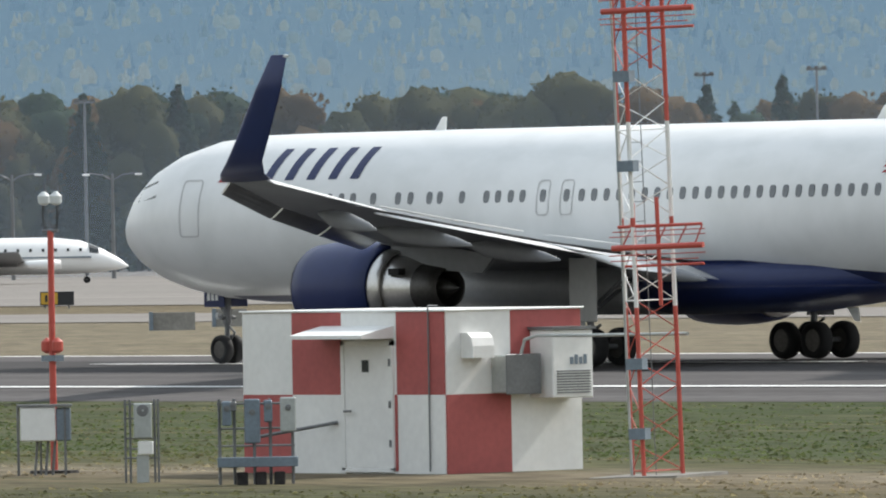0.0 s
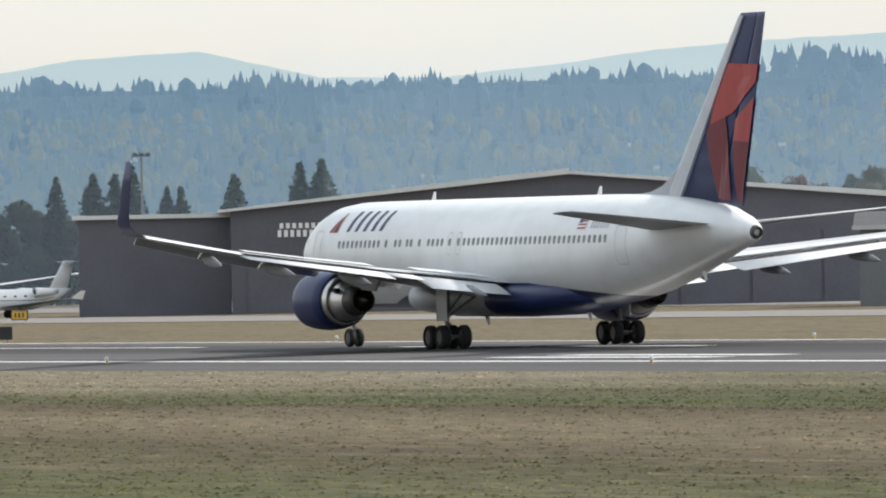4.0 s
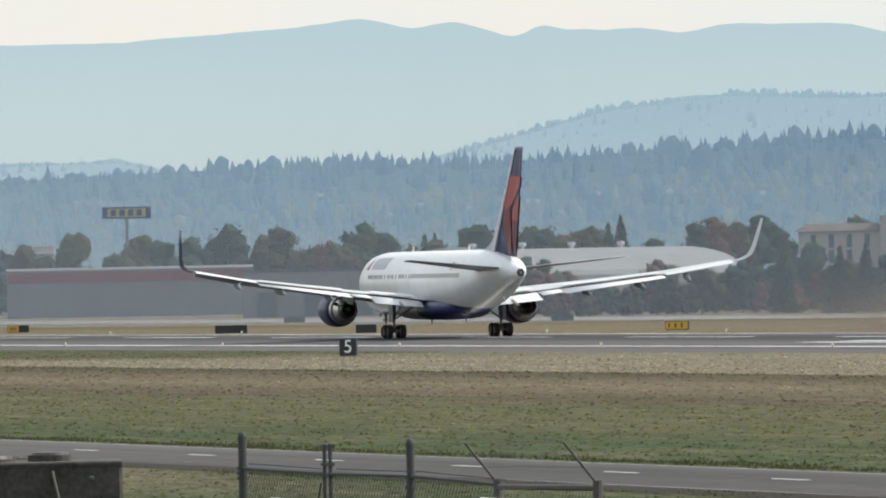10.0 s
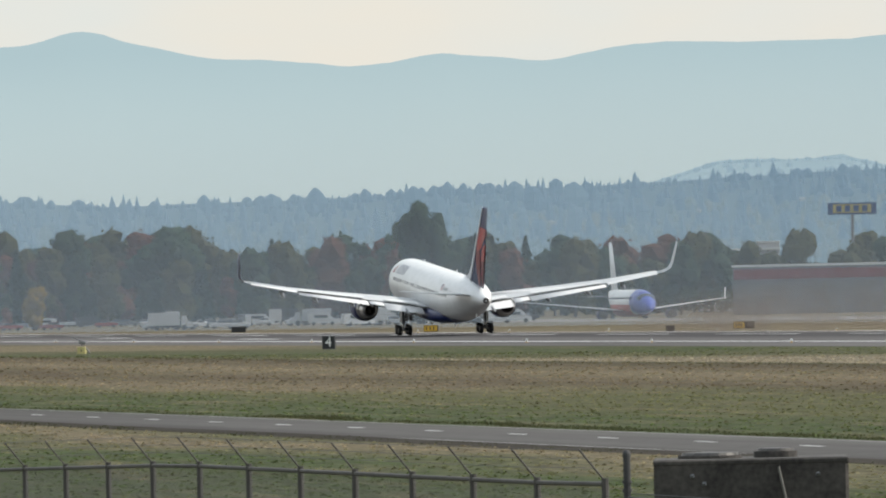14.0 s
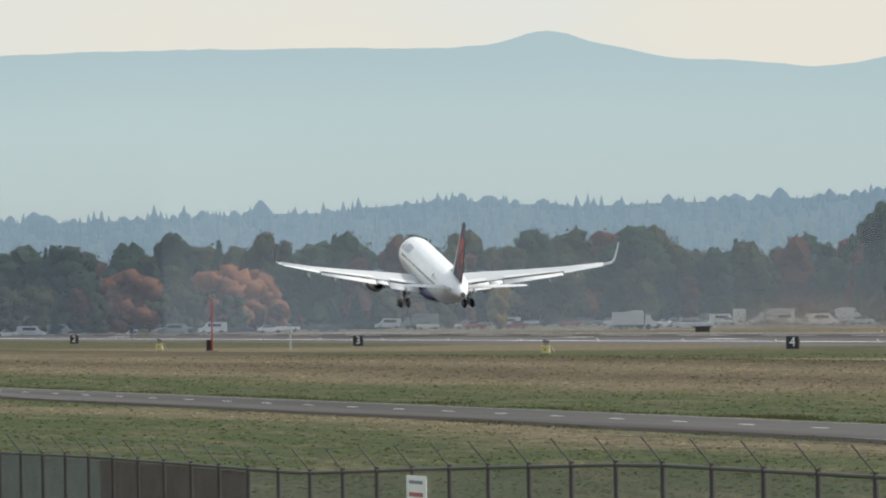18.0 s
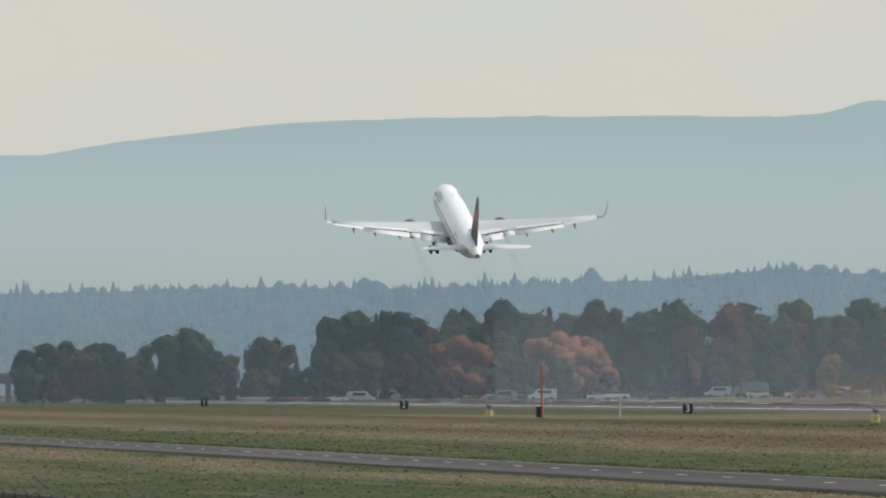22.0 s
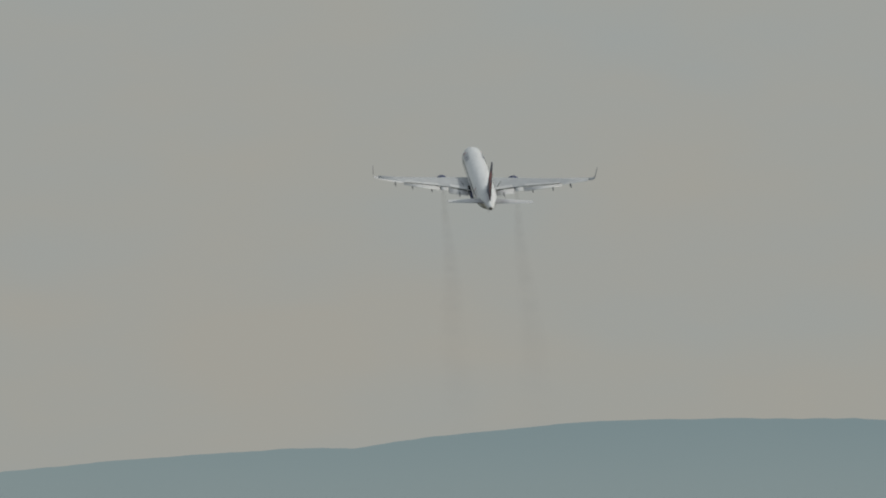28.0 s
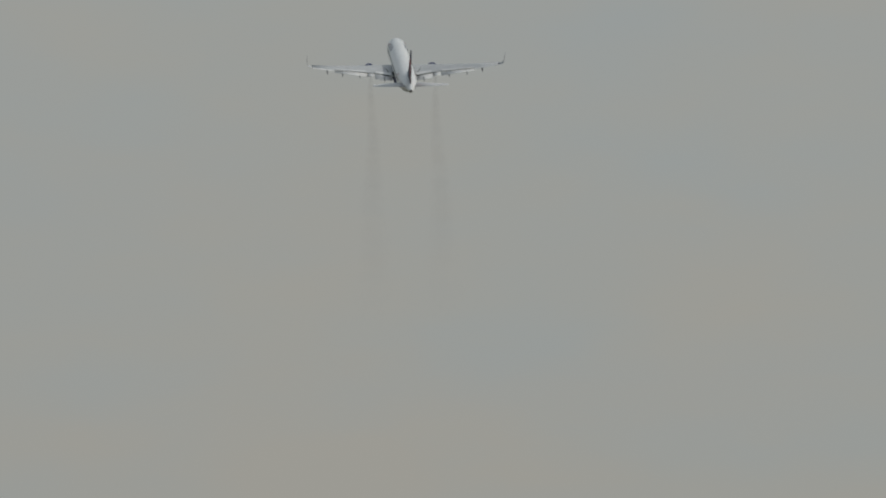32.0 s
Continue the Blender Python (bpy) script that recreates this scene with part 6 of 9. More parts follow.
def rack(x, y, kind):
    lab = {"cab": "pale grey cabinet on a steel stand", "tall": "upright steel frame with small meter boxes", "wide": "galvanised rack of electrical boxes and conduits"}[kind]
    t = thing("equipment_rack", pose(x, y, 0.28, 0, 0, 50), lab, "rack", "equipment racks")
    if kind == "cab":
        for a, b in ((-0.38, -0.2), (0.42, -0.2), (-0.38, 0.25), (0.42, 0.25), (0.0, 0.25)):
            part("leg", tube(bmesh.new(), (a, b, 0), (a, b, 1.18), 0.022, seg=6), M["galv"], t)
        part("cabinet", box(bmesh.new(), -0.34, -0.24, 0.58, 0.26, 0.2, 1.16, 0.02), M["white_panel"], t)
        part("side_box", box(bmesh.new(), 0.27, -0.2, 0.58, 0.52, 0.2, 1.14, 0.02), M["blue_grey_box"], t)
        for a in (-0.1, 0.08, 0.2):
            part("conduit", tube(bmesh.new(), (a, 0, 0), (a + 0.05, 0, 0.6), 0.025, seg=6), M["galv"], t)
        part("frame", box(bmesh.new(), -0.4, -0.26, 1.16, 0.54, 0.24, 1.2), M["galv"], t)
    elif kind == "tall":
        for a in (-0.24, -0.16, 0.24, 0.30):
            part("post", tube(bmesh.new(), (a, 0, 0), (a, 0, 1.36), 0.022, seg=6), M["galv"], t)
        for z in (0.4, 0.55, 0.72, 1.05, 1.28):
            part("rail", tube(bmesh.new(), (-0.27, 0, z), (0.32, 0, z), 0.016, seg=5), M["galv"], t)
        part("meter_box", box(bmesh.new(), -0.1, -0.16, 0.72, 0.2, 0.02, 1.3, 0.02), M["grey_box"], t)
        part("meter_dial", lathe(bmesh.new(), [(-0.17, 0.02), (-0.165, 0.1), (-0.1, 0.1)], 14, 'Y', (0.05, 0, 1.18)), M["galv"], t)
        part("lower_box", box(bmesh.new(), -0.04, -0.14, 0.45, 0.22, 0.02, 0.68, 0.02), M["white_panel"], t)
        part("duct", box(bmesh.new(), -0.06, -0.1, 0, 0.14, 0.0, 0.45), M["grey_box"], t)
    else:
        for a in (-0.66, -0.42, -0.1, 0.16, 0.52):
            part("post", tube(bmesh.new(), (a, 0, 0), (a, 0, 1.38), 0.03, seg=6), M["galv"], t)
        for z in (0.62, 0.9, 1.3):
            part("rail", tube(bmesh.new(), (-0.7, 0.03, z), (0.56, 0.03, z), 0.02, seg=5), M["galv"], t)
        for a, w, z, h, m in ((-0.62, 0.16, 0.95, 0.4, "blue_grey_box"), (-0.26, 0.26, 0.66, 0.72, "blue_grey_box"), (0.06, 0.14, 1.0, 0.36, "blue_grey_box"), (0.32, 0.26, 0.84, 0.56, "grey_box"), (-0.5, 0.12, 1.18, 0.16, "galv")):
            b_ = part("box", box(bmesh.new(), a, -0.18, z, a + w, 0.0, z + h, 0.02), M[m], t)
            part("dial", lathe(bmesh.new(), [(-0.2, 0.01), (-0.195, 0.05), (-0.17, 0.05)], 10, 'Y', (a + w / 2, 0, z + h * 0.7)), M["galv"], b_)
        part("tray", box(bmesh.new(), -0.7, -0.2, 0.28, 0.6, 0.08, 0.44, 0.01), M["blue_grey_box"], t)
        for a in (-0.3, 0.0, 0.3):
            part("foot", box(bmesh.new(), a - 0.09, -0.12, -0.05, a + 0.09, 0.06, 0.2, 0.02), M["dark_concrete"], t)


lamp_pole()
rack(-154.2, 126.11, "cab"), rack(-147.7, 122.9, "tall"), rack(-144.3, 122.6, "wide")
for i, (x, y, h) in enumerate(((-149.07, 117.63, 0.66), (-145.29, 115.3, 0.95), (-151.2, 120.65, 0.68), (-145.57, 116.64, 0.72))):
    t_ = thing("bollard", pose(x, y, 0.26), "dark steel bollard with a rusty cap in the grass", "bollard", "bollards")
    part("post", tube(bmesh.new(), (0, 0, -0.1), (0, 0, h), 0.06, seg=10), M["blue_grey_box"], t_)
    part("cap", tube(bmesh.new(), (0, 0, h), (0, 0, h + 0.08), 0.07, 0.03, 10), M["faded_red"], t_)
t_ = thing("valve_box", pose(-147.1, 117.2, 0.26, 0, 0, 50), "grey valve box with a white lid and bent pipe", "box")
part("box", box(bmesh.new(), -0.22, -0.2, -0.05, 0.22, 0.2, 0.36, 0.02), M["grey_box"], t_)
part("pipe", tube(bmesh.new(), (-0.16, 0, 0.36), (-0.16, 0, 0.78), 0.03), M["galv"], t_)
part("lid", box(bmesh.new(), -0.24, -0.1, 0.76, 0.02, 0.1, 0.84, 0.02), M["sign_white"], t_)
t_ = thing("marker_stake", pose(-164, 129.6, 0.25), "white marker stake in the grass", "stake")
part("stake", box(bmesh.new(), -0.04, -0.02, -0.1, 0.04, 0.02, 0.9, 0.01), M["sign_white"], t_)


# ---- service road dashes ----
bm = bmesh.new()
box(bm, -1.3, -0.06, 0, 1.3, 0.06, 0.006)
dash = bpy.data.meshes.new("road_dash")
bm.to_mesh(dash), bm.free()
dash.materials.append(M["marking"])
for k in range(60):
    ob = new("road_dash", dash)
    ob.location = (-180 - k * 13.6, 66.6, 0.284)
    tagged(ob, "short white painted dash on the service road", "marking", "road dashes", "structure")


# ---- perimeter fence ----
FENCE_Y = 21.0


def fence_top(x):
    pts = [(-260, 1.95), (-206, 2.09), (-179, 2.22), (-156, 2.25), (-143, 2.46), (-128, 2.68), (-106, 2.73), (-92, 2.9), (-80, 3.05), (-60, 3.2)]
    for (a, za), (b, zb) in zip(pts[:-1], pts[1:]):
        if a <= x <= b:
            return za + (zb - za) * (x - a) / (b - a)
    return pts[0][1] if x < pts[0][0] else pts[-1][1]


def fence():
    t = thing("perimeter_fence", pose(0, FENCE_Y, 0), "chain-link airport fence with outward barbed-wire arms", "fence")
    rust = material("dull_fence_steel", (0.075, 0.07, 0.065), 0.7, 0.3, 0.3, 2, 8)
    wire = material("thin_fence_wire", (0.17, 0.165, 0.155), 0.6, 0.4, 0.2, 2, 8)
    xs = [-78.83 - 2.78 * k for k in range(4)] + [-91.3 - 3.2 * k for k in range(55)]
    xs = [x for x in xs if not -103 < x < -84]
    pm = bpy.data.meshes.new("post")
    bm = tube(bmesh.new(), (0, 0, -2.6), (0, 0, 0.03), 0.034, seg=8)
    tube(bm, (0, 0, 0.0), (0.0, -0.24, 0.30), 0.010, seg=5)
    bm.to_mesh(pm), bm.free()
    pm.materials.append(rust)
    for x in xs:
        shared("post", pm, t, pose(x, 0, fence_top(x)))
    allx = sorted(xs)
    for a, b in zip(allx[:-1], allx[1:]):
        if b - a > 5:
            continue
        za, zb = fence_top(a), fence_top(b)
        part("rail", tube(bmesh.new(), (a, 0, za - 0.02), (b, 0, zb - 0.02), 0.022, seg=6), rust, t)
        bm = bmesh.new()
        for k in (0.10, 0.17, 0.24):
            tube(bm, (a, -k, za + k * 1.25), (b, -k, zb + k * 1.25), 0.004, seg=3)
        part("barbed_wire", bm, rust, t)
        vs, fs = [], []
        h, p = 2.1, 0.09
        n_ = int((b - a + h) / p)
        for d in (1, -1):
            for i in range(n_):
                x0 = a - h + i * p if d == 1 else a + i * p
                u0, u1 = x0, x0 + d * h
                zz0, zz1 = 0.0, h
                lo, hi = min(u0, u1), max(u0, u1)
                if hi <= a or lo >= b:
                    continue

                def zat(u):
                    return (u - u0) / (u1 - u0) * h
                ua, ub = max(lo, a), min(hi, b)
                k = len(vs)
                for u in (ua, ub):
                    z = (za + (zb - za) * (u - a) / (b - a)) - h + zat(u)
                    vs += [(u - 0.0012, 0.0015, z), (u + 0.0012, 0.0015, z), (u, -0.0015, z)]
                fs += [(k, k + 1, k + 4, k + 3), (k + 1, k + 2, k + 5, k + 4), (k + 2, k, k + 3, k + 5)]
        me = bpy.data.meshes.new("mesh_panel")
        me.from_pydata(vs, [], fs)
        o = link("mesh_panel", me, wire, t)
        o["kind"] = "stuff"
    # woven privacy slats on the far run
    slat_a = material("brown_privacy_slat", (0.105, 0.072, 0.05), 0.7, 0, 0.25, 2, 6)
    slat_b = material("green_privacy_slat", (0.24, 0.28, 0.24), 0.7, 0, 0.2, 2, 6)
    for a, b in zip(allx[:-1], allx[1:]):
        if b > -160 or b - a > 5:
            continue
        for k in range(12):
            u = a + 0.1 + (b - a - 0.2) * (k + 0.5) / 12
            green = -193.5 < u < -179.5
            part("slat", box(bmesh.new(), u - 0.115, 0.012, fence_top(u) - 1.95, u + 0.115, 0.03, fence_top(u) - 0.06), slat_b if green else slat_a, t)
    return t


fence()


def gate():
    t = thing("chain_link_gate", pose(0, FENCE_Y, 0), "closed chain-link vehicle gate between tall round posts", "gate")
    steel = material("weathered_gate_steel", (0.042, 0.042, 0.043), 0.7, 0.0, 0.25, 2, 8)
    for x, z, r in ((-103.1, 3.01, 0.034), (-89.65, 3.31, 0.034), (-84.2, 3.30, 0.032)):
        p = part("gate_post", tube(bmesh.new(), (x, 0, 0.2), (x, 0, z), r, seg=12), steel, t)
        part("cap", lathe(bmesh.new(), [(z - 0.03, r), (z - 0.03, r * 1.12), (z, r * 1.12), (z + 0.02, r * 0.95), (z + 0.035, r * 0.6), (z + 0.04, 0.003)], 12, 'Z', (x, 0, 0)), steel, p)
        for zc in (z - 0.34, z - 0.26, z - 0.8):
            part("hinge", lathe(bmesh.new(), [(zc, r), (zc, r * 1.35), (zc + 0.025, r * 1.35), (zc + 0.025, r)], 10, 'Z', (x, 0, 0)), steel, p)
    # the two meeting stiles, and the chain that holds them shut
    for x in (-86.9, -86.72):
        stile = part("gate_stile", tube(bmesh.new(), (x, 0, 0.35), (x, 0, 3.275), 0.017, seg=8), steel, t)
        for zc in (3.26, 3.12, 3.04):
            part("clamp", box(bmesh.new(), x - 0.035, -0.024, zc - 0.012, x + 0.035, 0.024, zc + 0.012), steel, stile)
    for a, b, za, zb in ((-103.1, -89.65, 2.62, 2.62), (-89.65, -86.9, 3.06, 3.05), (-86.72, -84.2, 3.05, 3.06), (-84.2, -81.61, 3.06, 3.03)):
        part("gate_rail", tube(bmesh.new(), (a, 0, za), (b, 0, zb), 0.012, seg=6), steel, t)
        part("gate_rail", tube(bmesh.new(), (a, 0.05, za + 0.035), (b, 0.05, zb + 0.03), 0.005, seg=5), steel, t)
        vs, fs = [], []
        h = 1.9
        for d in (1, -1):
            for i in range(int((b - a + h) / 0.09)):
                x0 = a - h + i * 0.09 if d == 1 else a + i * 0.09
                ua, ub = max(min(x0, x0 + d * h), a), min(max(x0, x0 + d * h), b)
                if ub <= ua:
                    continue
                k = len(vs)
                for u in (ua, ub):
                    z = za + (zb - za) * (u - a) / (b - a) - h + (u - x0) * d
                    vs += [(u - 0.0018, 0.0018, z), (u + 0.0018, 0.0018, z), (u, -0.0018, z)]
                fs += [(k, k + 1, k + 4, k + 3), (k + 1, k + 2, k + 5, k + 4), (k + 2, k, k + 3, k + 5)]
        me = bpy.data.meshes.new("mesh_panel")
        me.from_pydata(vs, [], fs)
        o = link("mesh_panel", me, steel, t)
        o["kind"] = "stuff"
    for xa, xb in ((-86.95, -87.5), (-84.2, -84.75)):
        part("gate_brace", tube(bmesh.new(), (xa, -0.02, 2.98), (xb, -0.02, 2.2), 0.009, seg=5), steel, t)


gate()


def fence_sign(x, w, h, style):
    z = fence_top(x) - 0.1
    t = thing("fence_sign", pose(x, FENCE_Y - 0.07, z), "small white warning sign wired to the fence" if style else "faded pink and white notice on the fence", "sign", "fence signs")
    part("sheet", box(bmesh.new(), -w / 2, -0.006, -h, w / 2, 0.006, 0, 0.004), M["sign_white"], t)
    for k, (a, b, m) in enumerate(((0.12, 0.2, "blue_grey_box"), (0.42, 0.52, "red" if style else "faded_red"), (0.6, 0.66, "galv"), (0.72, 0.78, "galv"))):
        part("text_bar", box(bmesh.new(), -w * 0.34, -0.012, -h * b, w * 0.34, -0.008, -h * a), M[m], t)


fence_sign(-144.9, 1.7, 0.5, 1), fence_sign(-88.2, 0.42, 0.5, 0), fence_sign(-81.3, 1.1, 0.45, 1)


# ---- concrete vault with two lids ----
def vault():
    t = thing("concrete_vault", pose(-146.7, 31.5, 0.3, 0, 0, 78), "stained dark concrete vault with two round iron lids", "vault")
    w = 2.48
    part("vault_body", box(bmesh.new(), -w / 2, -0.9, -0.4, w / 2, 1.4, 2.0, 0.04), M["vault_concrete"], t)
    part("lip", box(bmesh.new(), -w / 2 - 0.006, -0.907, 1.93, w / 2 + 0.006, 1.406, 2.01, 0.02), M["vault_concrete"], t)
    for x, r, h in ((-0.52, 0.37, 2.07), (0.32, 0.24, 2.11)):
        lid = part("manhole_collar", lathe(bmesh.new(), [(1.98, r + 0.04), (h - 0.02, r + 0.04), (h - 0.02, r)], 20, 'Z', (x, 0.1, 0)), M["vault_concrete"], t)
        part("lid", lathe(bmesh.new(), [(h - 0.03, r), (h + 0.015, r * 0.96), (h + 0.02, 0.02)], 20, 'Z', (x, 0.1, 0)), M["dark_metal"], lid)
    part("leaning_pipe", tube(bmesh.new(), (0.35, -0.95, 1.9), (0.5, -1.0, 1.2), 0.016), M["concrete"], t)
    for x, z in ((-0.75, 1.8), (-0.6, 1.7), (0.85, 1.8), (0.9, 1.1)):
        part("lifting_eye", lathe(bmesh.new(), [(-0.93, 0.01), (-0.92, 0.03), (-0.9, 0.03)], 10, 'Y', (x, 0, z)), M["galv"], t)


vault()


# ---- buildings beyond the field ----
M["beige"] = material("beige_render", (0.30, 0.275, 0.26), 0.8, 0, 0.07, 0.2, 12)
M["pinkish"] = material("pinkish_render", (0.38, 0.34, 0.345), 0.8, 0, 0.07, 0.2, 12)
M["grey_wall"] = material("grey_metal_cladding", (0.155, 0.162, 0.17), 0.65, 0.1, 0.12, 0.3, 12)
M["dark_wall"] = material("dark_blue_grey_cladding", (0.055, 0.062, 0.075), 0.6, 0.1, 0.15, 0.3, 12)
M["white_wall"] = material("white_painted_cladding", (0.46, 0.46, 0.46), 0.6, 0, 0.08, 0.3, 12)
M["pale_roof"] = material("pale_roof_sheet", (0.62, 0.62, 0.60), 0.5, 0.1, 0.08, 0.25, 12)
M["dark_roof"] = material("dark_roof_felt", (0.06, 0.06, 0.062), 0.8, 0, 0.2, 0.3, 12)
M["brown_roof"] = material("brown_roof_tile", (0.10, 0.075, 0.06), 0.8, 0, 0.2, 0.4, 12)
M["teal_glass"] = material("teal_window_glass", (0.045, 0.085, 0.09), 0.15, 0.0, 0.2, 0.5, 6, rnd=0.25)
M["stripe_red"] = material("dull_red_stripe", (0.16, 0.03, 0.035), 0.6, 0, 0.15, 0.3, 8)
M["blue_panel"] = material("deep_blue_panel", (0.02, 0.05, 0.14), 0.5, 0, 0.15, 0.5, 6)
M["hangar_roof"] = material("dull_hangar_roof", (0.20, 0.205, 0.20), 0.7, 0.0, 0.12, 0.25, 12)
M["store_wall"] = material("dingy_store_wall", (0.15, 0.15, 0.155), 0.8, 0, 0.15, 0.15, 12)
M["taxi_skin"] = material("silver_grey_aircraft_skin", (0.46, 0.47, 0.48), 0.35, 0.3, 0.06, 0.3, 8)
PANES = {}


def pane_mesh(w, h):
    key = (round(w, 2), round(h, 2))
    if key not in PANES:
        me = bpy.data.meshes.new("window")
        bm = box(bmesh.new(), -w / 2, -0.12, -h / 2, w / 2, 0.05, h / 2)
        bm.to_mesh(me), bm.free()
        me.materials.append(M["teal_glass"])
        PANES[key] = me
    return PANES[key]


def block(t, name, x0, x1, y0, y1, z0, z1, wall, roof=None, parapet=0.5, label=""):
    w = part(name, box(bmesh.new(), x0, y0, z0, x1, y1, z1, 0.05), M[wall], t, label)
    if roof:
        part("roof", box(bmesh.new(), x0 - 0.15, y0 - 0.2, z1, x1 + 0.15, y1 + 0.15, z1 + parapet), M[roof], t)
    return w


def panes(t, x0, x1, zs, y, w, h, pitch, pair=0.0):
    n_ = max(1, int((x1 - x0) / pitch))
    for z in zs:
        for i in range(n_):
            x = x0 + (x1 - x0) * (i + 0.5) / n_
            for o in ((-pair / 2, pair / 2) if pair else (0,)):
                shared("window", pane_mesh(w, h), t, pose(x + o, y, z))


def site(name, az, d, label, category, turn=0.0):
    return thing(name, facing(az, d, ground_z(polar(az, d).y), turn), label, category)


def span(a_left, a_right, d):
    """Width in metres between two bearings at d metres."""
    return radians(a_left - a_right) * d


# big hotel: two window wings, a blank tower and a curved pale roof
def hotel():
    d = 2300
    t = site("hotel", 70.09, d, "large beige multi-storey hotel with a curved pale roof", "building")
    k = d * math.pi / 180
    X = lambda az: (70.09 - az) * k
    Z = lambda el: height(d, el) + 0.5
    block(t, "west_wing", X(70.91), X(70.47), 0, 22, -1, Z(0.505), "pinkish", "pinkish", 0.6)
    block(t, "penthouse", X(70.82), X(70.60), 4, 20, Z(0.5), Z(0.625), "pinkish", "pinkish", 0.5)
    block(t, "stair_tower", X(70.47), X(70.30), -3, 20, -1, Z(0.595), "pinkish", "pinkish", 0.6)
    block(t, "lift_tower", X(70.30), X(70.09), -6, 20, -1, Z(0.645), "pinkish", "pinkish", 0.5)
    block(t, "plant_room", X(70.48), X(70.36), 2, 16, Z(0.59), Z(0.645), "beige", "beige", 0.4)
    block(t, "east_wing", X(70.09), X(69.40), -2, 20, -1, Z(0.52), "pinkish", "pinkish", 0.7)
    x0, x1 = X(70.085), X(69.72)
    rings = []
    for i in range(9):
        u = i / 8
        zz = Z(0.545) + (Z(0.64) - Z(0.545)) * math.cos(u * math.pi / 2) ** 0.7
        rings.append([(x0 + (x1 - x0) * u, 0, Z(0.53)), (x0 + (x1 - x0) * u, 18, Z(0.53)), (x0 + (x1 - x0) * u, 18, zz), (x0 + (x1 - x0) * u, 0, zz)])
    part("curved_roof", loft(bmesh.new(), rings), M["sign_white"], t, "curved pale metal roof", False)
    step = (Z(0.50) - Z(0.24)) / 4
    panes(t, X(70.07), X(69.42), [Z(0.475) - step * i * 0.92 for i in range(8)], -2.03, 1.9, 1.6, 5.2, 2.1)
    panes(t, X(70.90), X(70.49), [Z(0.465) - step * i * 0.85 for i in range(7)], -0.03, 1.5, 1.6, 2.6)
    part("sign_band", box(bmesh.new(), X(69.82), -2.2, Z(0.525), X(69.62), -2.0, Z(0.54)), M["stripe_red"], t)


hotel()


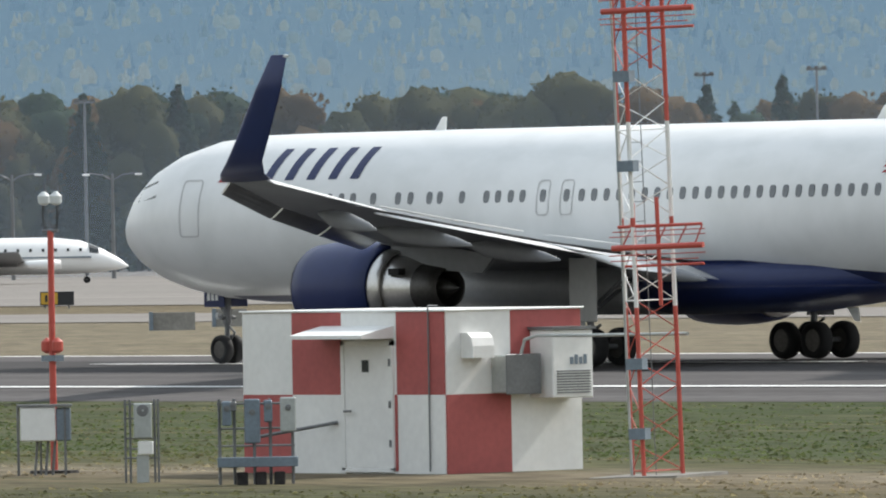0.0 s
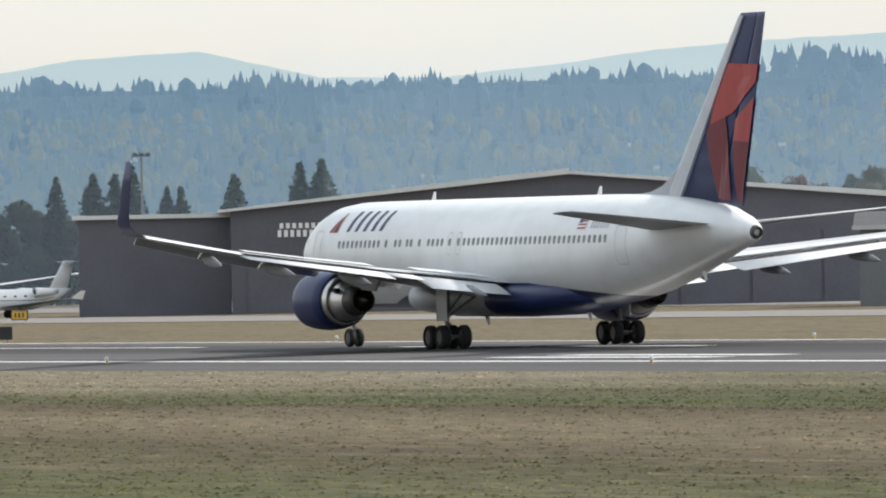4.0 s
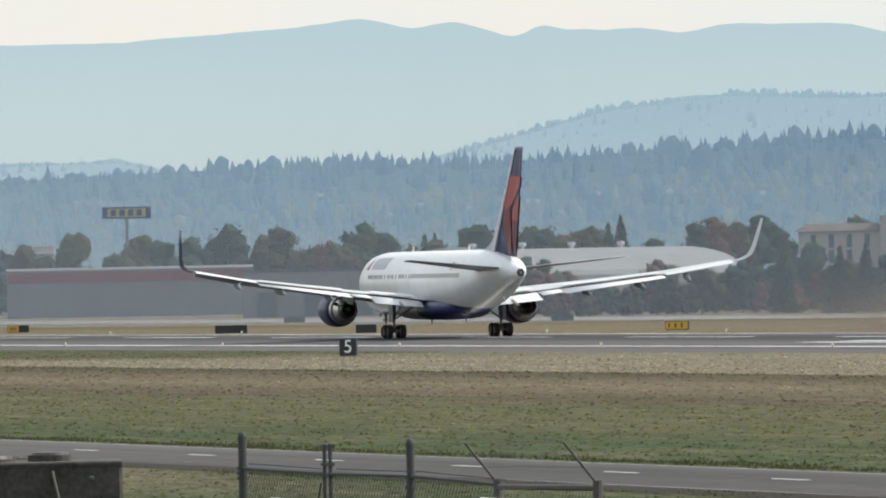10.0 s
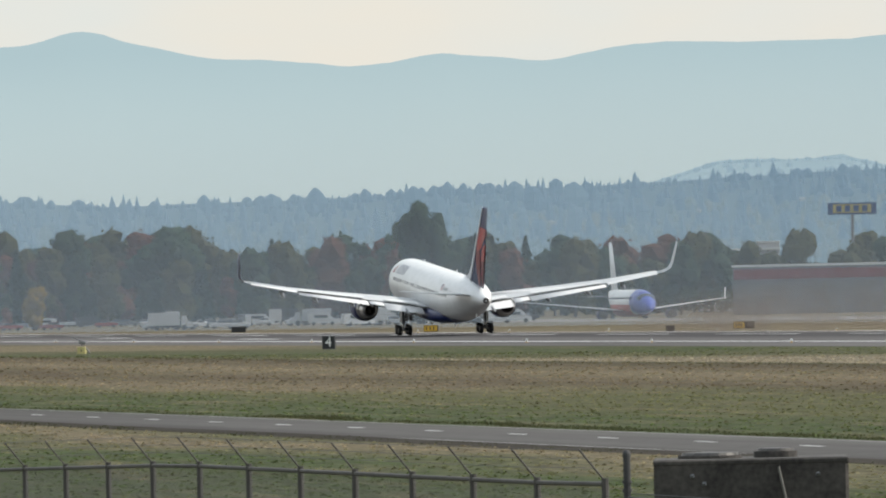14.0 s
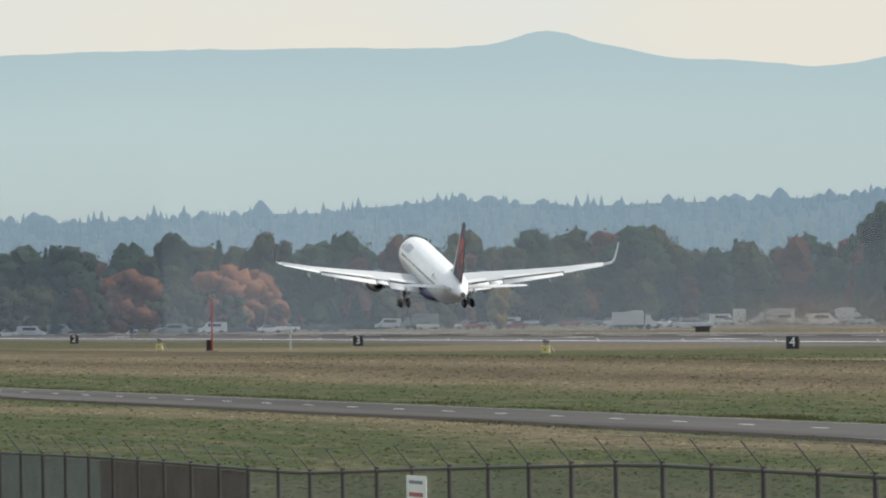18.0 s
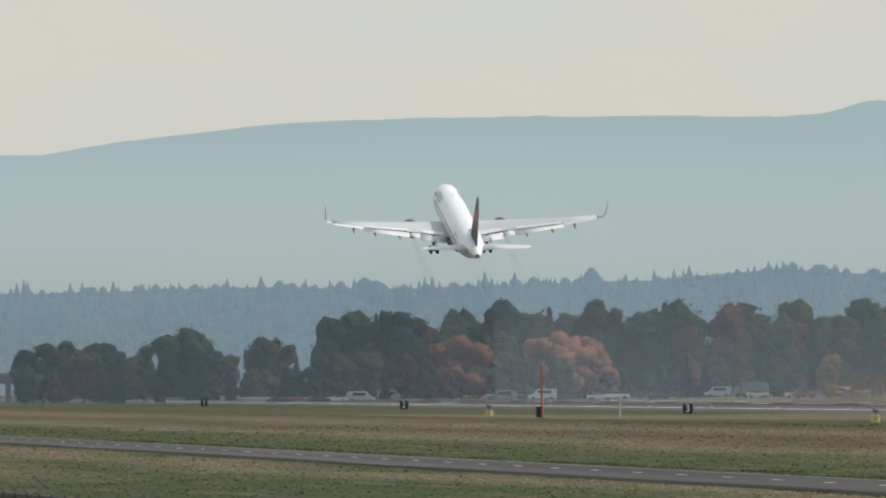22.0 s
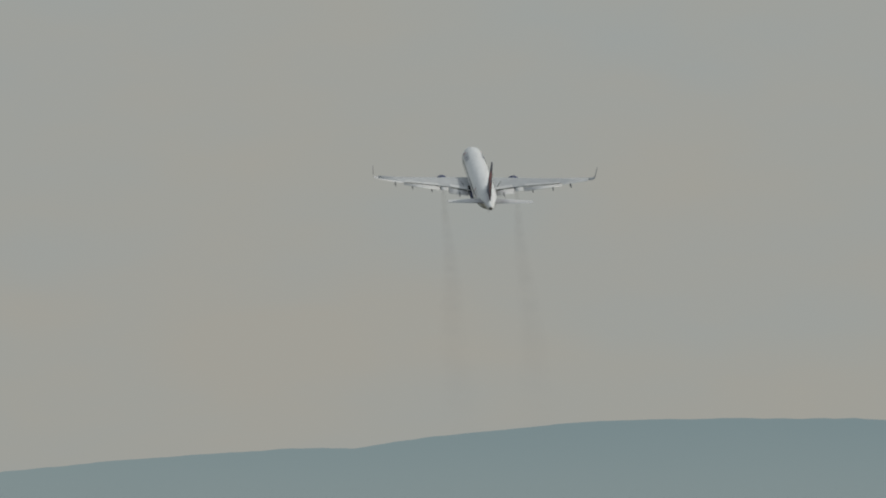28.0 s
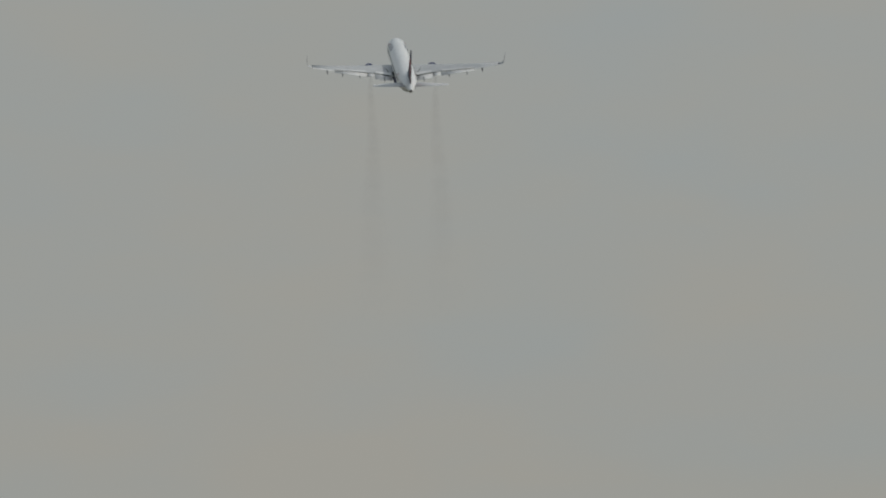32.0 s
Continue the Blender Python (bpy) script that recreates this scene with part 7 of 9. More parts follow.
def terminal_blocks():
    d = 1950
    k = d * math.pi / 180
    Z = lambda el: height(d, el) + 0.5
    t = site("office_block", 71.9, d, "long beige four-storey office block with paired windows", "building")
    X = lambda az: (71.9 - az) * k
    block(t, "wall", X(72.36), X(71.51), 0, 18, -1, Z(0.325), "beige", "pale_roof", 0.5)
    block(t, "corner_tower", X(71.68), X(71.49), -1, 16, -1, Z(0.37), "beige", "beige", 0.4)
    panes(t, X(72.30), X(71.70), [Z(0.29), Z(0.22), Z(0.155), Z(0.09)], -0.03, 1.9, 1.5, 5.4, 2.1)
    for az in (72.2, 71.98, 71.83):
        block(t, "roof_unit", X(az), X(az) + 2.5, 4, 9, Z(0.33), Z(0.35), "pale_roof")
    t = site("white_block", 71.1, 2150, "white block with dark windows behind trees", "building")
    k2 = 2150 * math.pi / 180
    Z2 = lambda el: height(2150, el) + 0.5
    X2 = lambda az: (71.1 - az) * k2
    block(t, "wall", X2(71.40), X2(70.93), 0, 14, -1, Z2(0.325), "white_wall", "white_wall", 0.4)
    block(t, "upper_floor", X2(71.37), X2(71.10), 4, 14, Z2(0.32), Z2(0.385), "white_wall", "pale_roof", 0.3)
    panes(t, X2(71.36), X2(70.95), [Z2(0.285)], -0.03, 2.2, 1.6, 4.4)
    # apartment-like block with a brown roof, a gap-toothed facade and a red disc
    t = site("annex_block", 73.8, d, "beige annex with a brown hipped roof", "building")
    X = lambda az: (73.8 - az) * k
    block(t, "wall", X(74.08), X(73.52), 0, 14, -1, Z(0.225), "beige")
    x0, x1, z0, z1 = X(74.1), X(73.66), Z(0.225), Z(0.262)
    part("roof", loft(bmesh.new(), [[(x0, -0.6, z0), (x1, -0.6, z0), (x1, 14, z0), (x0, 14, z0)], [(x0 + 2, 4, z1), (x1 - 1, 4, z1), (x1 - 1, 10, z1), (x0 + 2, 10, z1)]]), M["brown_roof"], t)
    block(t, "end_block", X(73.68), X(73.51), -1, 14, -1, Z(0.285), "beige", "beige", 0.4)
    panes(t, X(74.05), X(73.70), [Z(0.175), Z(0.10)], -0.03, 0.9, 2.2, 2.4)
    t = site("ribbed_block", 73.2, d, "beige apartment block with narrow upright windows", "building")
    X = lambda az: (73.2 - az) * k
    block(t, "wall", X(73.52), X(72.84), 0, 16, -1, Z(0.335), "beige", "beige", 0.4)
    block(t, "stair_tower", X(73.16), X(72.94), 2, 12, Z(0.33), Z(0.385), "beige", "pale_roof", 0.3)
    for i in range(5):
        xa = X(73.52) + i * (X(72.84) - X(73.52)) / 5
        block(t, "pier", xa - 0.5, xa + 0.5, -0.9, 0.2, -1, Z(0.34), "beige")
    panes(t, X(73.50), X(72.86), [Z(0.30), Z(0.235), Z(0.175), Z(0.11), Z(0.05)], -0.03, 1.0, 1.8, 3.2)
    t = site("disc_block", 72.6, d, "pinkish block with a dark red disc on its wall", "building")
    X = lambda az: (72.6 - az) * k
    block(t, "tower", X(72.84), X(72.52), 2, 18, -1, Z(0.385), "pinkish", "pinkish", 0.3)
    for i in range(5):
        block(t, "battlement", X(72.66) + i * 1.1, X(72.66) + i * 1.1 + 0.6, 2, 4, Z(0.39), Z(0.412), "pinkish")
    block(t, "wall", X(72.70), X(72.36), -2, 2, -1, Z(0.335), "pinkish", "pinkish", 0.4)
    part("disc", lathe(bmesh.new(), [(-2.15, 0.02), (-2.12, 1.5), (-2.02, 1.5)], 28, 'Y', (X(72.55), 0, Z(0.245))), material("deep_red_disc", (0.22, 0.03, 0.04), 0.6, 0, 0.1), t, "dark red disc")
    panes(t, X(72.46), X(72.37), [Z(0.27), Z(0.20)], -2.03, 1.2, 1.6, 2.4)
    # long low service buildings in front
    for name, a0, a1, dd, el, wall, roof, lab in (("low_depot", 72.3, 70.95, 1500, 0.06, "grey_wall", "pale_roof", "long low grey depot with dark doors"), ("low_shed", 71.35, 70.75, 1400, 0.10, "grey_wall", "pale_roof", "grey metal cargo shed with bay doors"), ("cargo_canopy", 70.6, 69.2, 1500, 0.03, "dark_wall", "pale_roof", "dark cargo canopy with a pale roof edge"),
                                                  ("cargo_shed", 68.95, 67.70, 1250, 0.065, "dark_wall", "pale_roof", "long low grey shed with a pale flat roof"), ("flat_store", 76.80, 76.10, 1960, 0.075, "store_wall", "dark_roof", "low pale store with dark doorways"), ("striped_store", 77.95, 76.75, 2250, 0.105, "store_wall", "pale_roof", "long low grey store with a dull red stripe")):
        mid = (a0 + a1) / 2
        kk = dd * math.pi / 180
        tt = site(name, mid, dd, lab, "building")
        w = (a0 - a1) * kk / 2
        zt = height(dd, el) + 0.5
        block(tt, "wall", -w, w, 0, 25, -1, zt, wall, roof, 0.45)
        nd = int(2 * w / 7)
        for i in range(nd):
            x = -w + (i + 0.5) * 2 * w / nd
            part("bay_door", box(bmesh.new(), x - 1.7, -0.12, 0, x + 1.7, 0.1, zt * 0.55), M["dark_wall" if name != "striped_store" else "grey_wall"], tt)
        if name == "striped_store":
            part("stripe", box(bmesh.new(), -w + 0.2, -0.2, zt * 0.74, w - 0.2, 0.0, zt * 0.95), M["stripe_red"], tt)


terminal_blocks()


def vault_hangar(name, az, d, length, width, h, turn, wall, roof, label, vents=0, side_h=3.0):
    """Barrel-roofed hangar: long axis along local x, gables at both ends."""
    t = site(name, az, d, label, "hangar", turn)
    n_ = 16

    def arch(x, r, lift):
        out = []
        for i in range(n_ + 1):
            a = math.pi * i / n_
            out.append((x, -math.cos(a) * width / 2 * r, lift + side_h + math.sin(a) * (h - side_h) * r))
        return out
    rings = [arch(x, 1.0, 0) + list(reversed(arch(x, 0.985, -0.1))) for x in (-length / 2 - 0.6, length / 2 + 0.6)]
    part("roof", loft(bmesh.new(), rings), M[roof], t, "curved pale roof")
    for x in (-length / 2, length / 2):
        prof_ = arch(x, 0.98, -0.05)
        bm = bmesh.new()
        plate(bm, [(x, -width / 2, -0.5)] + prof_ + [(x, width / 2, -0.5)], 0.3, (1, 0, 0))
        g = part("gable", bm, M[wall], t)
    s = -length / 2
    part("door_band", box(bmesh.new(), s - 0.25, -width * 0.42, 4.6, s - 0.05, width * 0.42, 5.3), M["pale_roof"], t)
    for k in range(6):
        y = -width * 0.4 + k * width * 0.8 / 6
        part("hangar_door", box(bmesh.new(), s - 0.2, y + 0.1, 0, s - 0.05, y + width * 0.8 / 6 - 0.1, 4.5), M["grey_wall"], t)
    for y in (-width * 0.42, width * 0.42):
        part("pier", box(bmesh.new(), s - 0.7, y - 0.5, -0.3, s, y + 0.5, 6.3), M["blue_panel"], t)
    bm = bmesh.new()
    pts = [(s - 0.4, -math.cos(math.pi * i / n_) * width / 2 * 1.0, side_h + math.sin(math.pi * i / n_) * (h - side_h)) for i in range(n_ + 1)]
    for a, b in zip(pts[:-1], pts[1:]):
        tube(bm, a, b, 0.45, seg=6)
    part("arch_rib", bm, M["hangar_roof"], t)
    for y in (-width / 2, width / 2):
        part("side_wall", box(bmesh.new(), -length / 2, y - 0.2, -0.5, length / 2, y + 0.2, side_h + 0.1), M[wall], t)
    for k in range(vents):
        x = -length / 2 + 2.5 + k * (length - 4) / max(1, vents)
        v = part("roof_vent", lathe(bmesh.new(), [(h - 0.1, 0.35), (h + 0.45, 0.35), (h + 0.45, 0.62), (h + 0.95, 0.62), (h + 1.0, 0.05)], 12, 'Z', (x, 0, 0)), M["white_wall"], t)
    return t


vault_hangar("vault_hangar", 58.95, 960, 31, 36, 11.3, 38, "hangar_roof", "pale_roof", "barrel-vaulted hangar with pale roof and grey doors", 6, 3.2)
vault_hangar("far_hangar", 75.2, 1900, 43, 36, 10.5, 35, "grey_wall", "hangar_roof", "low wide hangar with an arched pale roof", 4, 6.0)
# office wing before the hangar
t_ = site("hangar_office", 58.25, 925, "white two-storey hangar office with a window band", "building")
block(t_, "wall", -12, 9, 0, 8, -0.5, 6.1, "white_wall", "white_wall", 0.3)
panes(t_, -11.5, 8.5, [4.7], -0.03, 0.75, 1.3, 0.95)
for k in range(5):
    block(t_, "roof_vent", -10 + k * 4.2, -9 + k * 4.2, 2, 3, 6.4, 7.1, "white_wall")
# grey workshop and the dark hangar
t_ = site("workshop", 62.2, 1010, "grey metal workshop with a dark roof", "building")
block(t_, "wall", -21, 13, 0, 22, -0.5, 6.9, "grey_wall")
part("roof", loft(bmesh.new(), [[(-21.5, -0.5, 6.9), (13.5, -0.5, 6.9), (13.5, 22.5, 6.9), (-21.5, 22.5, 6.9)], [(-21.5, 8, 8.2), (13.5, 8, 8.2), (13.5, 14, 8.2), (-21.5, 14, 8.2)]]), M["dark_roof"], t_)
part("eaves", box(bmesh.new(), -21.6, -0.6, 6.6, 13.6, -0.35, 6.95), M["white_wall"], t_)
part("bay_door", box(bmesh.new(), -4, -0.1, 0, 3, 0.1, 4.6), M["grey_box"], t_)
part("bay_door", box(bmesh.new(), 4, -0.1, 0, 9, 0.1, 5.6), M["dark_wall"], t_)
M["hangar_wall"] = material("blue_grey_hangar_wall", (0.105, 0.105, 0.125), 0.6, 0.1, 0.14, 0.25, 12)
t_ = site("dark_hangar", 66.46, 1105, "large blue-grey hangar with a pale gable roof edge", "hangar")
part("wall", plate(bmesh.new(), [(0, 0, -0.5), (64, 0, -0.5), (64, 0, 9.7), (32, 0, 12.6), (0, 0, 9.7)], 46, (0, 1, 0)), M["hangar_wall"], t_)
for xa, za, xb, zb in ((-1.2, 9.6, 32, 12.6), (32, 12.6, 65.2, 9.6)):
    part("roof", plate(bmesh.new(), [(xa, -0.9, za), (xb, -0.9, zb), (xb, -0.9, zb + 0.55), (xa, -0.9, za + 0.25)], 48, (0, 1, 0)), M["pale_roof"], t_)
for k in range(9):
    part("hangar_door", box(bmesh.new(), 1.5 + k * 6.8, -0.15, 0, 8.0 + k * 6.8, -0.02, 6.9), M["hangar_wall"], t_)
for z0_, z1_, n_, x0_ in ((8.0, 8.5, 8, 4.6), (7.2, 7.85, 10, 4.4)):
    for k in range(n_):
        part("letter_bar", box(bmesh.new(), x0_ + k * 0.6, -0.12, z0_, x0_ + 0.36 + k * 0.6, -0.03, z1_), M["sign_white"], t_)
part("annex", box(bmesh.new(), -14.5, 6, -0.5, -0.05, 30, 9.2, 0.05), M["hangar_wall"], t_)
part("annex_roof", box(bmesh.new(), -15.0, 5.5, 9.2, -0.05, 30.5, 9.6), M["pale_roof"], t_)
t_ = site("gatehouse", 56.0, 940, "small grey building with a blue door", "building")
block(t_, "wall", -4, 12, 0, 8, -0.5, 3.6, "grey_wall", "dark_roof", 0.4)
part("door", box(bmesh.new(), -2.9, -0.1, 0, -1.7, 0.02, 2.3), M["blue_panel"], t_, "blue door")
t_ = site("far_overpass", 86.2, 2600, "grey road overpass with pale parapet", "overpass")
block(t_, "deck", -30, 42, 0, 10, 3.8, 5.6, "grey_wall", "concrete", 0.6)
for x in range(-26, 42, 9):
    block(t_, "pier", x, x + 1.2, 2, 8, -1, 3.8, "concrete")
t_ = site("white_shed", 85.75, 2750, "low white shed behind the overpass", "building")
block(t_, "wall", -7, 7, 0, 8, -1, height(2750, 0.115), "white_wall", "pale_roof", 0.3)
t_ = site("brick_house", 83.79, 2380, "low brick house with a pale roof before trees", "house")
block(t_, "wall", -5.5, 5.5, 0, 8, -0.3, 2.6, "pinkish")
part("roof", loft(bmesh.new(), [[(x, -0.6, 2.6), (x, 8.6, 2.6), (x, 4, 4.2)] for x in (-6.0, 6.0)]), M["hangar_roof"], t_)
part("door", box(bmesh.new(), -0.6, -0.12, 0, 0.6, 0.02, 2.0), M["dark_wall"], t_)
panes(t_, -5.2, -1.2, [1.5], -0.03, 1.1, 0.9, 2.0)
panes(t_, 1.2, 5.2, [1.5], -0.03, 1.1, 0.9, 2.0)
t_ = site("white_store", 77.85, 2600, "white store among the trees", "building")
block(t_, "wall", -12, 6, 0, 10, -1, height(2600, 0.2), "white_wall", "pale_roof", 0.4)
block(t_, "tower", 1, 6, 0, 8, -1, height(2600, 0.235), "white_wall", "pale_roof", 0.3)


# ---- signs, masts, towers at a distance ----
def pylon_sign():
    d = 2450
    t = site("pylon_sign", 77.36, d, "tall blue and yellow store sign on a pole", "sign")
    z0, z1 = height(d, 0.352) + 0.5, height(d, 0.410) + 0.5
    part("pole", tube(bmesh.new(), (0, 0, 0), (0, 0, z0), 0.35, seg=10), M["galv"], t)
    part("cabinet", box(bmesh.new(), -5.1, -0.5, z0, 5.1, 0.5, z1, 0.05), M["blue_panel"], t)
    part("bowl", box(bmesh.new(), -4.0, -0.56, z0 + 0.35, 4.0, -0.51, z1 - 0.35, 0.02), material("dull_sign_yellow", (0.33, 0.27, 0.09), 0.5, 0, 0.1), t, "yellow panel")
    for k in range(4):
        part("letter_bar", box(bmesh.new(), -3.3 + k * 1.8, -0.62, z0 + 0.6, -2.2 + k * 1.8, -0.57, z1 - 0.6), M["blue_panel"], t)


pylon_sign()


def water_tower(az, el, d, s):
    z = height(d, el)
    t = thing("water_tower", facing(az, d, z - 9 * s), "round water tower painted hazy pale on the wooded ridge", "water tower", "water towers")
    # Tank and stem glow in a pale colour that holds the haze.
    m = hill_material("white_tank_painted_haze", rgb(150, 174, 186), rgb(166, 186, 194), 0, 10)
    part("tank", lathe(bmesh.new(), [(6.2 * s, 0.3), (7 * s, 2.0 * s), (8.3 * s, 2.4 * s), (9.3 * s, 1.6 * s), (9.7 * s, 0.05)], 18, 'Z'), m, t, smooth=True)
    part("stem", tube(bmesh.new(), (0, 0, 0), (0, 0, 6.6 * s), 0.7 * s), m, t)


water_tower(68.83, 0.82, 3560, 1.0), water_tower(71.74, 0.735, 3560, 0.9)


def light_mast(az, d, el, style="bar"):
    z = height(d, el) + 0.45
    t = site("light_mast", az, d, "tall grey floodlight mast with a crossbar" if style == "bar" else "street lamp with two curved arms", "mast" if style == "bar" else "street lamp")
    part("pole", tube(bmesh.new(), (0, 0, 0), (0, 0, z), 0.22, 0.12, 8), M["galv"], t)
    if style == "bar":
        part("crossbar", box(bmesh.new(), -1.1, -0.2, z - 0.25, 1.1, 0.2, z + 0.05), M["galv"], t)
        for k in (-0.8, 0, 0.8):
            part("floodlight", box(bmesh.new(), k - 0.25, -0.5, z - 0.1, k + 0.25, 0.0, z + 0.22, 0.04), M["dark_metal"], t)
    else:
        for s in (-1, 1):
            bm = bmesh.new()
            pts = [(0, 0, z - 0.7), (s * 0.9, 0, z - 0.15), (s * 2.0, 0, z), (s * 2.5, 0, z - 0.05)]
            for a, b in zip(pts[:-1], pts[1:]):
                tube(bm, a, b, 0.07, seg=5)
            part("arm", bm, M["galv"], t)
            part("lantern", box(bmesh.new(), s * 2.5 - 0.35, -0.2, z - 0.2, s * 2.5 + 0.35, 0.2, z, 0.04), M["sign_white"], t)


for az, d, el in ((59.37, 1300, 0.755), (61.96, 1350, 0.58), (61.3, 1350, 0.53), (60.08, 1250, 0.545), (66.89, 1400, 0.535), (50.48, 1200, 0.62), (46.9, 1250, 0.72), (47.45, 1300, 0.70), (62.45, 1400, 0.50), (71.2, 1450, 0.255)):
    light_mast(az, d, el)
for az, d, el in ((50.84, 1120, 0.27), (50.35, 1120, 0.265), (53.6, 1150, 0.07)):
    light_mast(az, d, el, "twin")
t_ = site("radio_tower", 85.96, 2650, "short red and white radio tower by the overpass", "tower")
for k in range(5):
    part("section", tube(bmesh.new(), (0, 0, 3 + k * 2.4), (0, 0, 5.4 + k * 2.4), 0.45), M["stripe_dark" if k % 2 == 0 else "grey_box"], t_)
part("head", box(bmesh.new(), -1.2, -0.8, 13.5, 1.2, 0.8, 16.5, 0.2), M["stripe_dark"], t_)
part("base", tube(bmesh.new(), (0, 0, -0.5), (0, 0, 3.0), 0.6), M["grey_box"], t_)


# ---- vehicles ----
CARS = {}


def vehicle(kind, az, d, colour, turn=0.0):
    """car, van, truck, tanker, tug, cart: built once for each kind and colour, then copied."""
    m = facing(az, d, ground_z(polar(az, d).y) + 0.06, turn)
    key = (kind, colour)
    if key in CARS:
        return copy_thing(CARS[key], m)
    name = {"car": "car", "van": "van", "truck": "box_truck", "tanker": "fuel_truck", "tug": "tow_tractor", "cart": "baggage_cart", "pickup": "pickup_truck"}[kind]
    t = thing(name, m, "%s %s parked on the apron" % (colour, name.replace("_", " ")), name.replace("_", " "), "parked vehicles")
    paint = {"white": (0.50, 0.50, 0.50), "grey": (0.16, 0.17, 0.18), "dark": (0.03, 0.035, 0.04), "blue": (0.03, 0.08, 0.24), "red": (0.22, 0.045, 0.04), "green": (0.04, 0.13, 0.09), "silver": (0.38, 0.39, 0.40)}[colour]
    pm = material(colour + "_vehicle_paint", paint, 0.35, 0.1, 0.06, 0.6, 8, coat=0.3)
    L, W_, r = {"car": (4.5, 1.8, 0.33), "van": (5.4, 2.0, 0.36), "truck": (7.5, 2.4, 0.48), "tanker": (9.0, 2.4, 0.5), "tug": (3.4, 1.8, 0.4), "cart": (3.2, 1.6, 0.25), "pickup": (5.4, 1.9, 0.38)}[kind]
    wheels_x = (-L * 0.31, L * 0.31)
    if kind in ("car", "pickup"):
        sec = [(-L / 2, 0.55, 0.85), (-L / 2 + 0.15, 0.4, 0.95), (-L * 0.2, 0.35, 0.98), (L * 0.2, 0.35, 0.98), (L / 2 - 0.2, 0.4, 0.88), (L / 2, 0.5, 0.75)]
        part("body", loft(bmesh.new(), [[(x, -W_ / 2, a), (x, W_ / 2, a), (x, W_ / 2, b), (x, W_ / 2 * 0.9, b + 0.06), (x, -W_ / 2 * 0.9, b + 0.06), (x, -W_ / 2, b)] for x, a, b in sec]), pm, t)
        ca, cb = (-L * 0.36, L * 0.22) if kind == "car" else (-0.2, L * 0.24)
        part("cabin", loft(bmesh.new(), [[(x, -w, 0.98), (x, w, 0.98), (x, w * 0.82, z), (x, -w * 0.82, z)] for x, w, z in ((ca, W_ * 0.47, 1.0), (ca + 0.45, W_ * 0.47, 1.45), (cb - 0.7, W_ * 0.47, 1.47), (cb, W_ * 0.47, 1.0))]), M["glass_dark"], t)
        part("roof", box(bmesh.new(), ca + 0.5, -W_ * 0.37, 1.44, cb - 0.75, W_ * 0.37, 1.52, 0.03), pm, t)
    elif kind == "van":
        part("body", loft(bmesh.new(), [[(x, -W_ / 2, 0.4), (x, W_ / 2, 0.4), (x, W_ / 2 * 0.92, z), (x, -W_ / 2 * 0.92, z)] for x, z in ((-L / 2, 2.15), (L * 0.18, 2.2), (L * 0.34, 1.25), (L / 2, 1.0))]), pm, t)
        part("windscreen", box(bmesh.new(), L * 0.2, -W_ * 0.43, 1.3, L * 0.3, W_ * 0.43, 1.9), M["glass_dark"], t)
        part("side_glass", box(bmesh.new(), -L * 0.3, -W_ / 2 - 0.01, 1.35, L * 0.15, W_ / 2 + 0.01, 1.85), M["glass_dark"], t)
    elif kind in ("truck", "tanker"):
        part("chassis", box(bmesh.new(), -L / 2, -0.5, 0.5, L / 2, 0.5, 0.8), M["black"], t)
        part("cab", loft(bmesh.new(), [[(x, -W_ / 2, 0.55), (x, W_ / 2, 0.55), (x, W_ / 2 * 0.94, z), (x, -W_ / 2 * 0.94, z)] for x, z in ((L * 0.24, 2.4), (L * 0.36, 2.45), (L * 0.40, 1.5), (L / 2, 1.3))]), pm, t)
        part("windscreen", box(bmesh.new(), L * 0.355, -W_ * 0.42, 1.55, L * 0.385, W_ * 0.42, 2.25), M["glass_dark"], t)
        if kind == "truck":
            part("cargo_box", box(bmesh.new(), -L / 2, -W_ / 2, 0.85, L * 0.21, W_ / 2, 3.0, 0.03), pm, t)
        else:
            part("tank", lathe(bmesh.new(), [(-L / 2, 0.05), (-L / 2 + 0.1, 0.95), (L * 0.18, 0.98), (L * 0.2, 0.05)], 20, 'X', (0, 0, 1.85)), M["white_panel"], t, "white tank", True)
            part("ladder", box(bmesh.new(), L * 0.2, -1.0, 0.6, L * 0.23, -0.6, 2.9), M["yellow"], t)
    elif kind == "tug":
        part("body", box(bmesh.new(), -L / 2, -W_ / 2, 0.35, L / 2, W_ / 2, 1.05, 0.1), pm, t)
        part("cab", box(bmesh.new(), -0.6, -W_ * 0.42, 1.05, 0.6, W_ * 0.42, 1.9, 0.08), M["glass_dark"], t)
    else:
        part("bed", box(bmesh.new(), -L / 2, -W_ / 2, 0.35, L / 2, W_ / 2, 0.5), M["galv"], t)
        part("canopy", box(bmesh.new(), -L / 2, -W_ / 2, 0.5, L / 2, W_ / 2, 2.0, 0.05), pm, t)
        part("curtain", box(bmesh.new(), -L / 2 + 0.25, -W_ / 2 - 0.02, 0.6, L * 0.2, -W_ / 2, 1.85), M["blue_panel"], t)
    for x in wheels_x:
        for y in (-W_ / 2 + 0.12, W_ / 2 - 0.12):
            part("wheel", lathe(bmesh.new(), [(-0.12, 0.05), (-0.12, r * 0.9), (0, r), (0.12, r * 0.9), (0.12, 0.05)], 12, 'Y', (x, y, r)), M["black"], t)
    CARS[key] = t
    return t


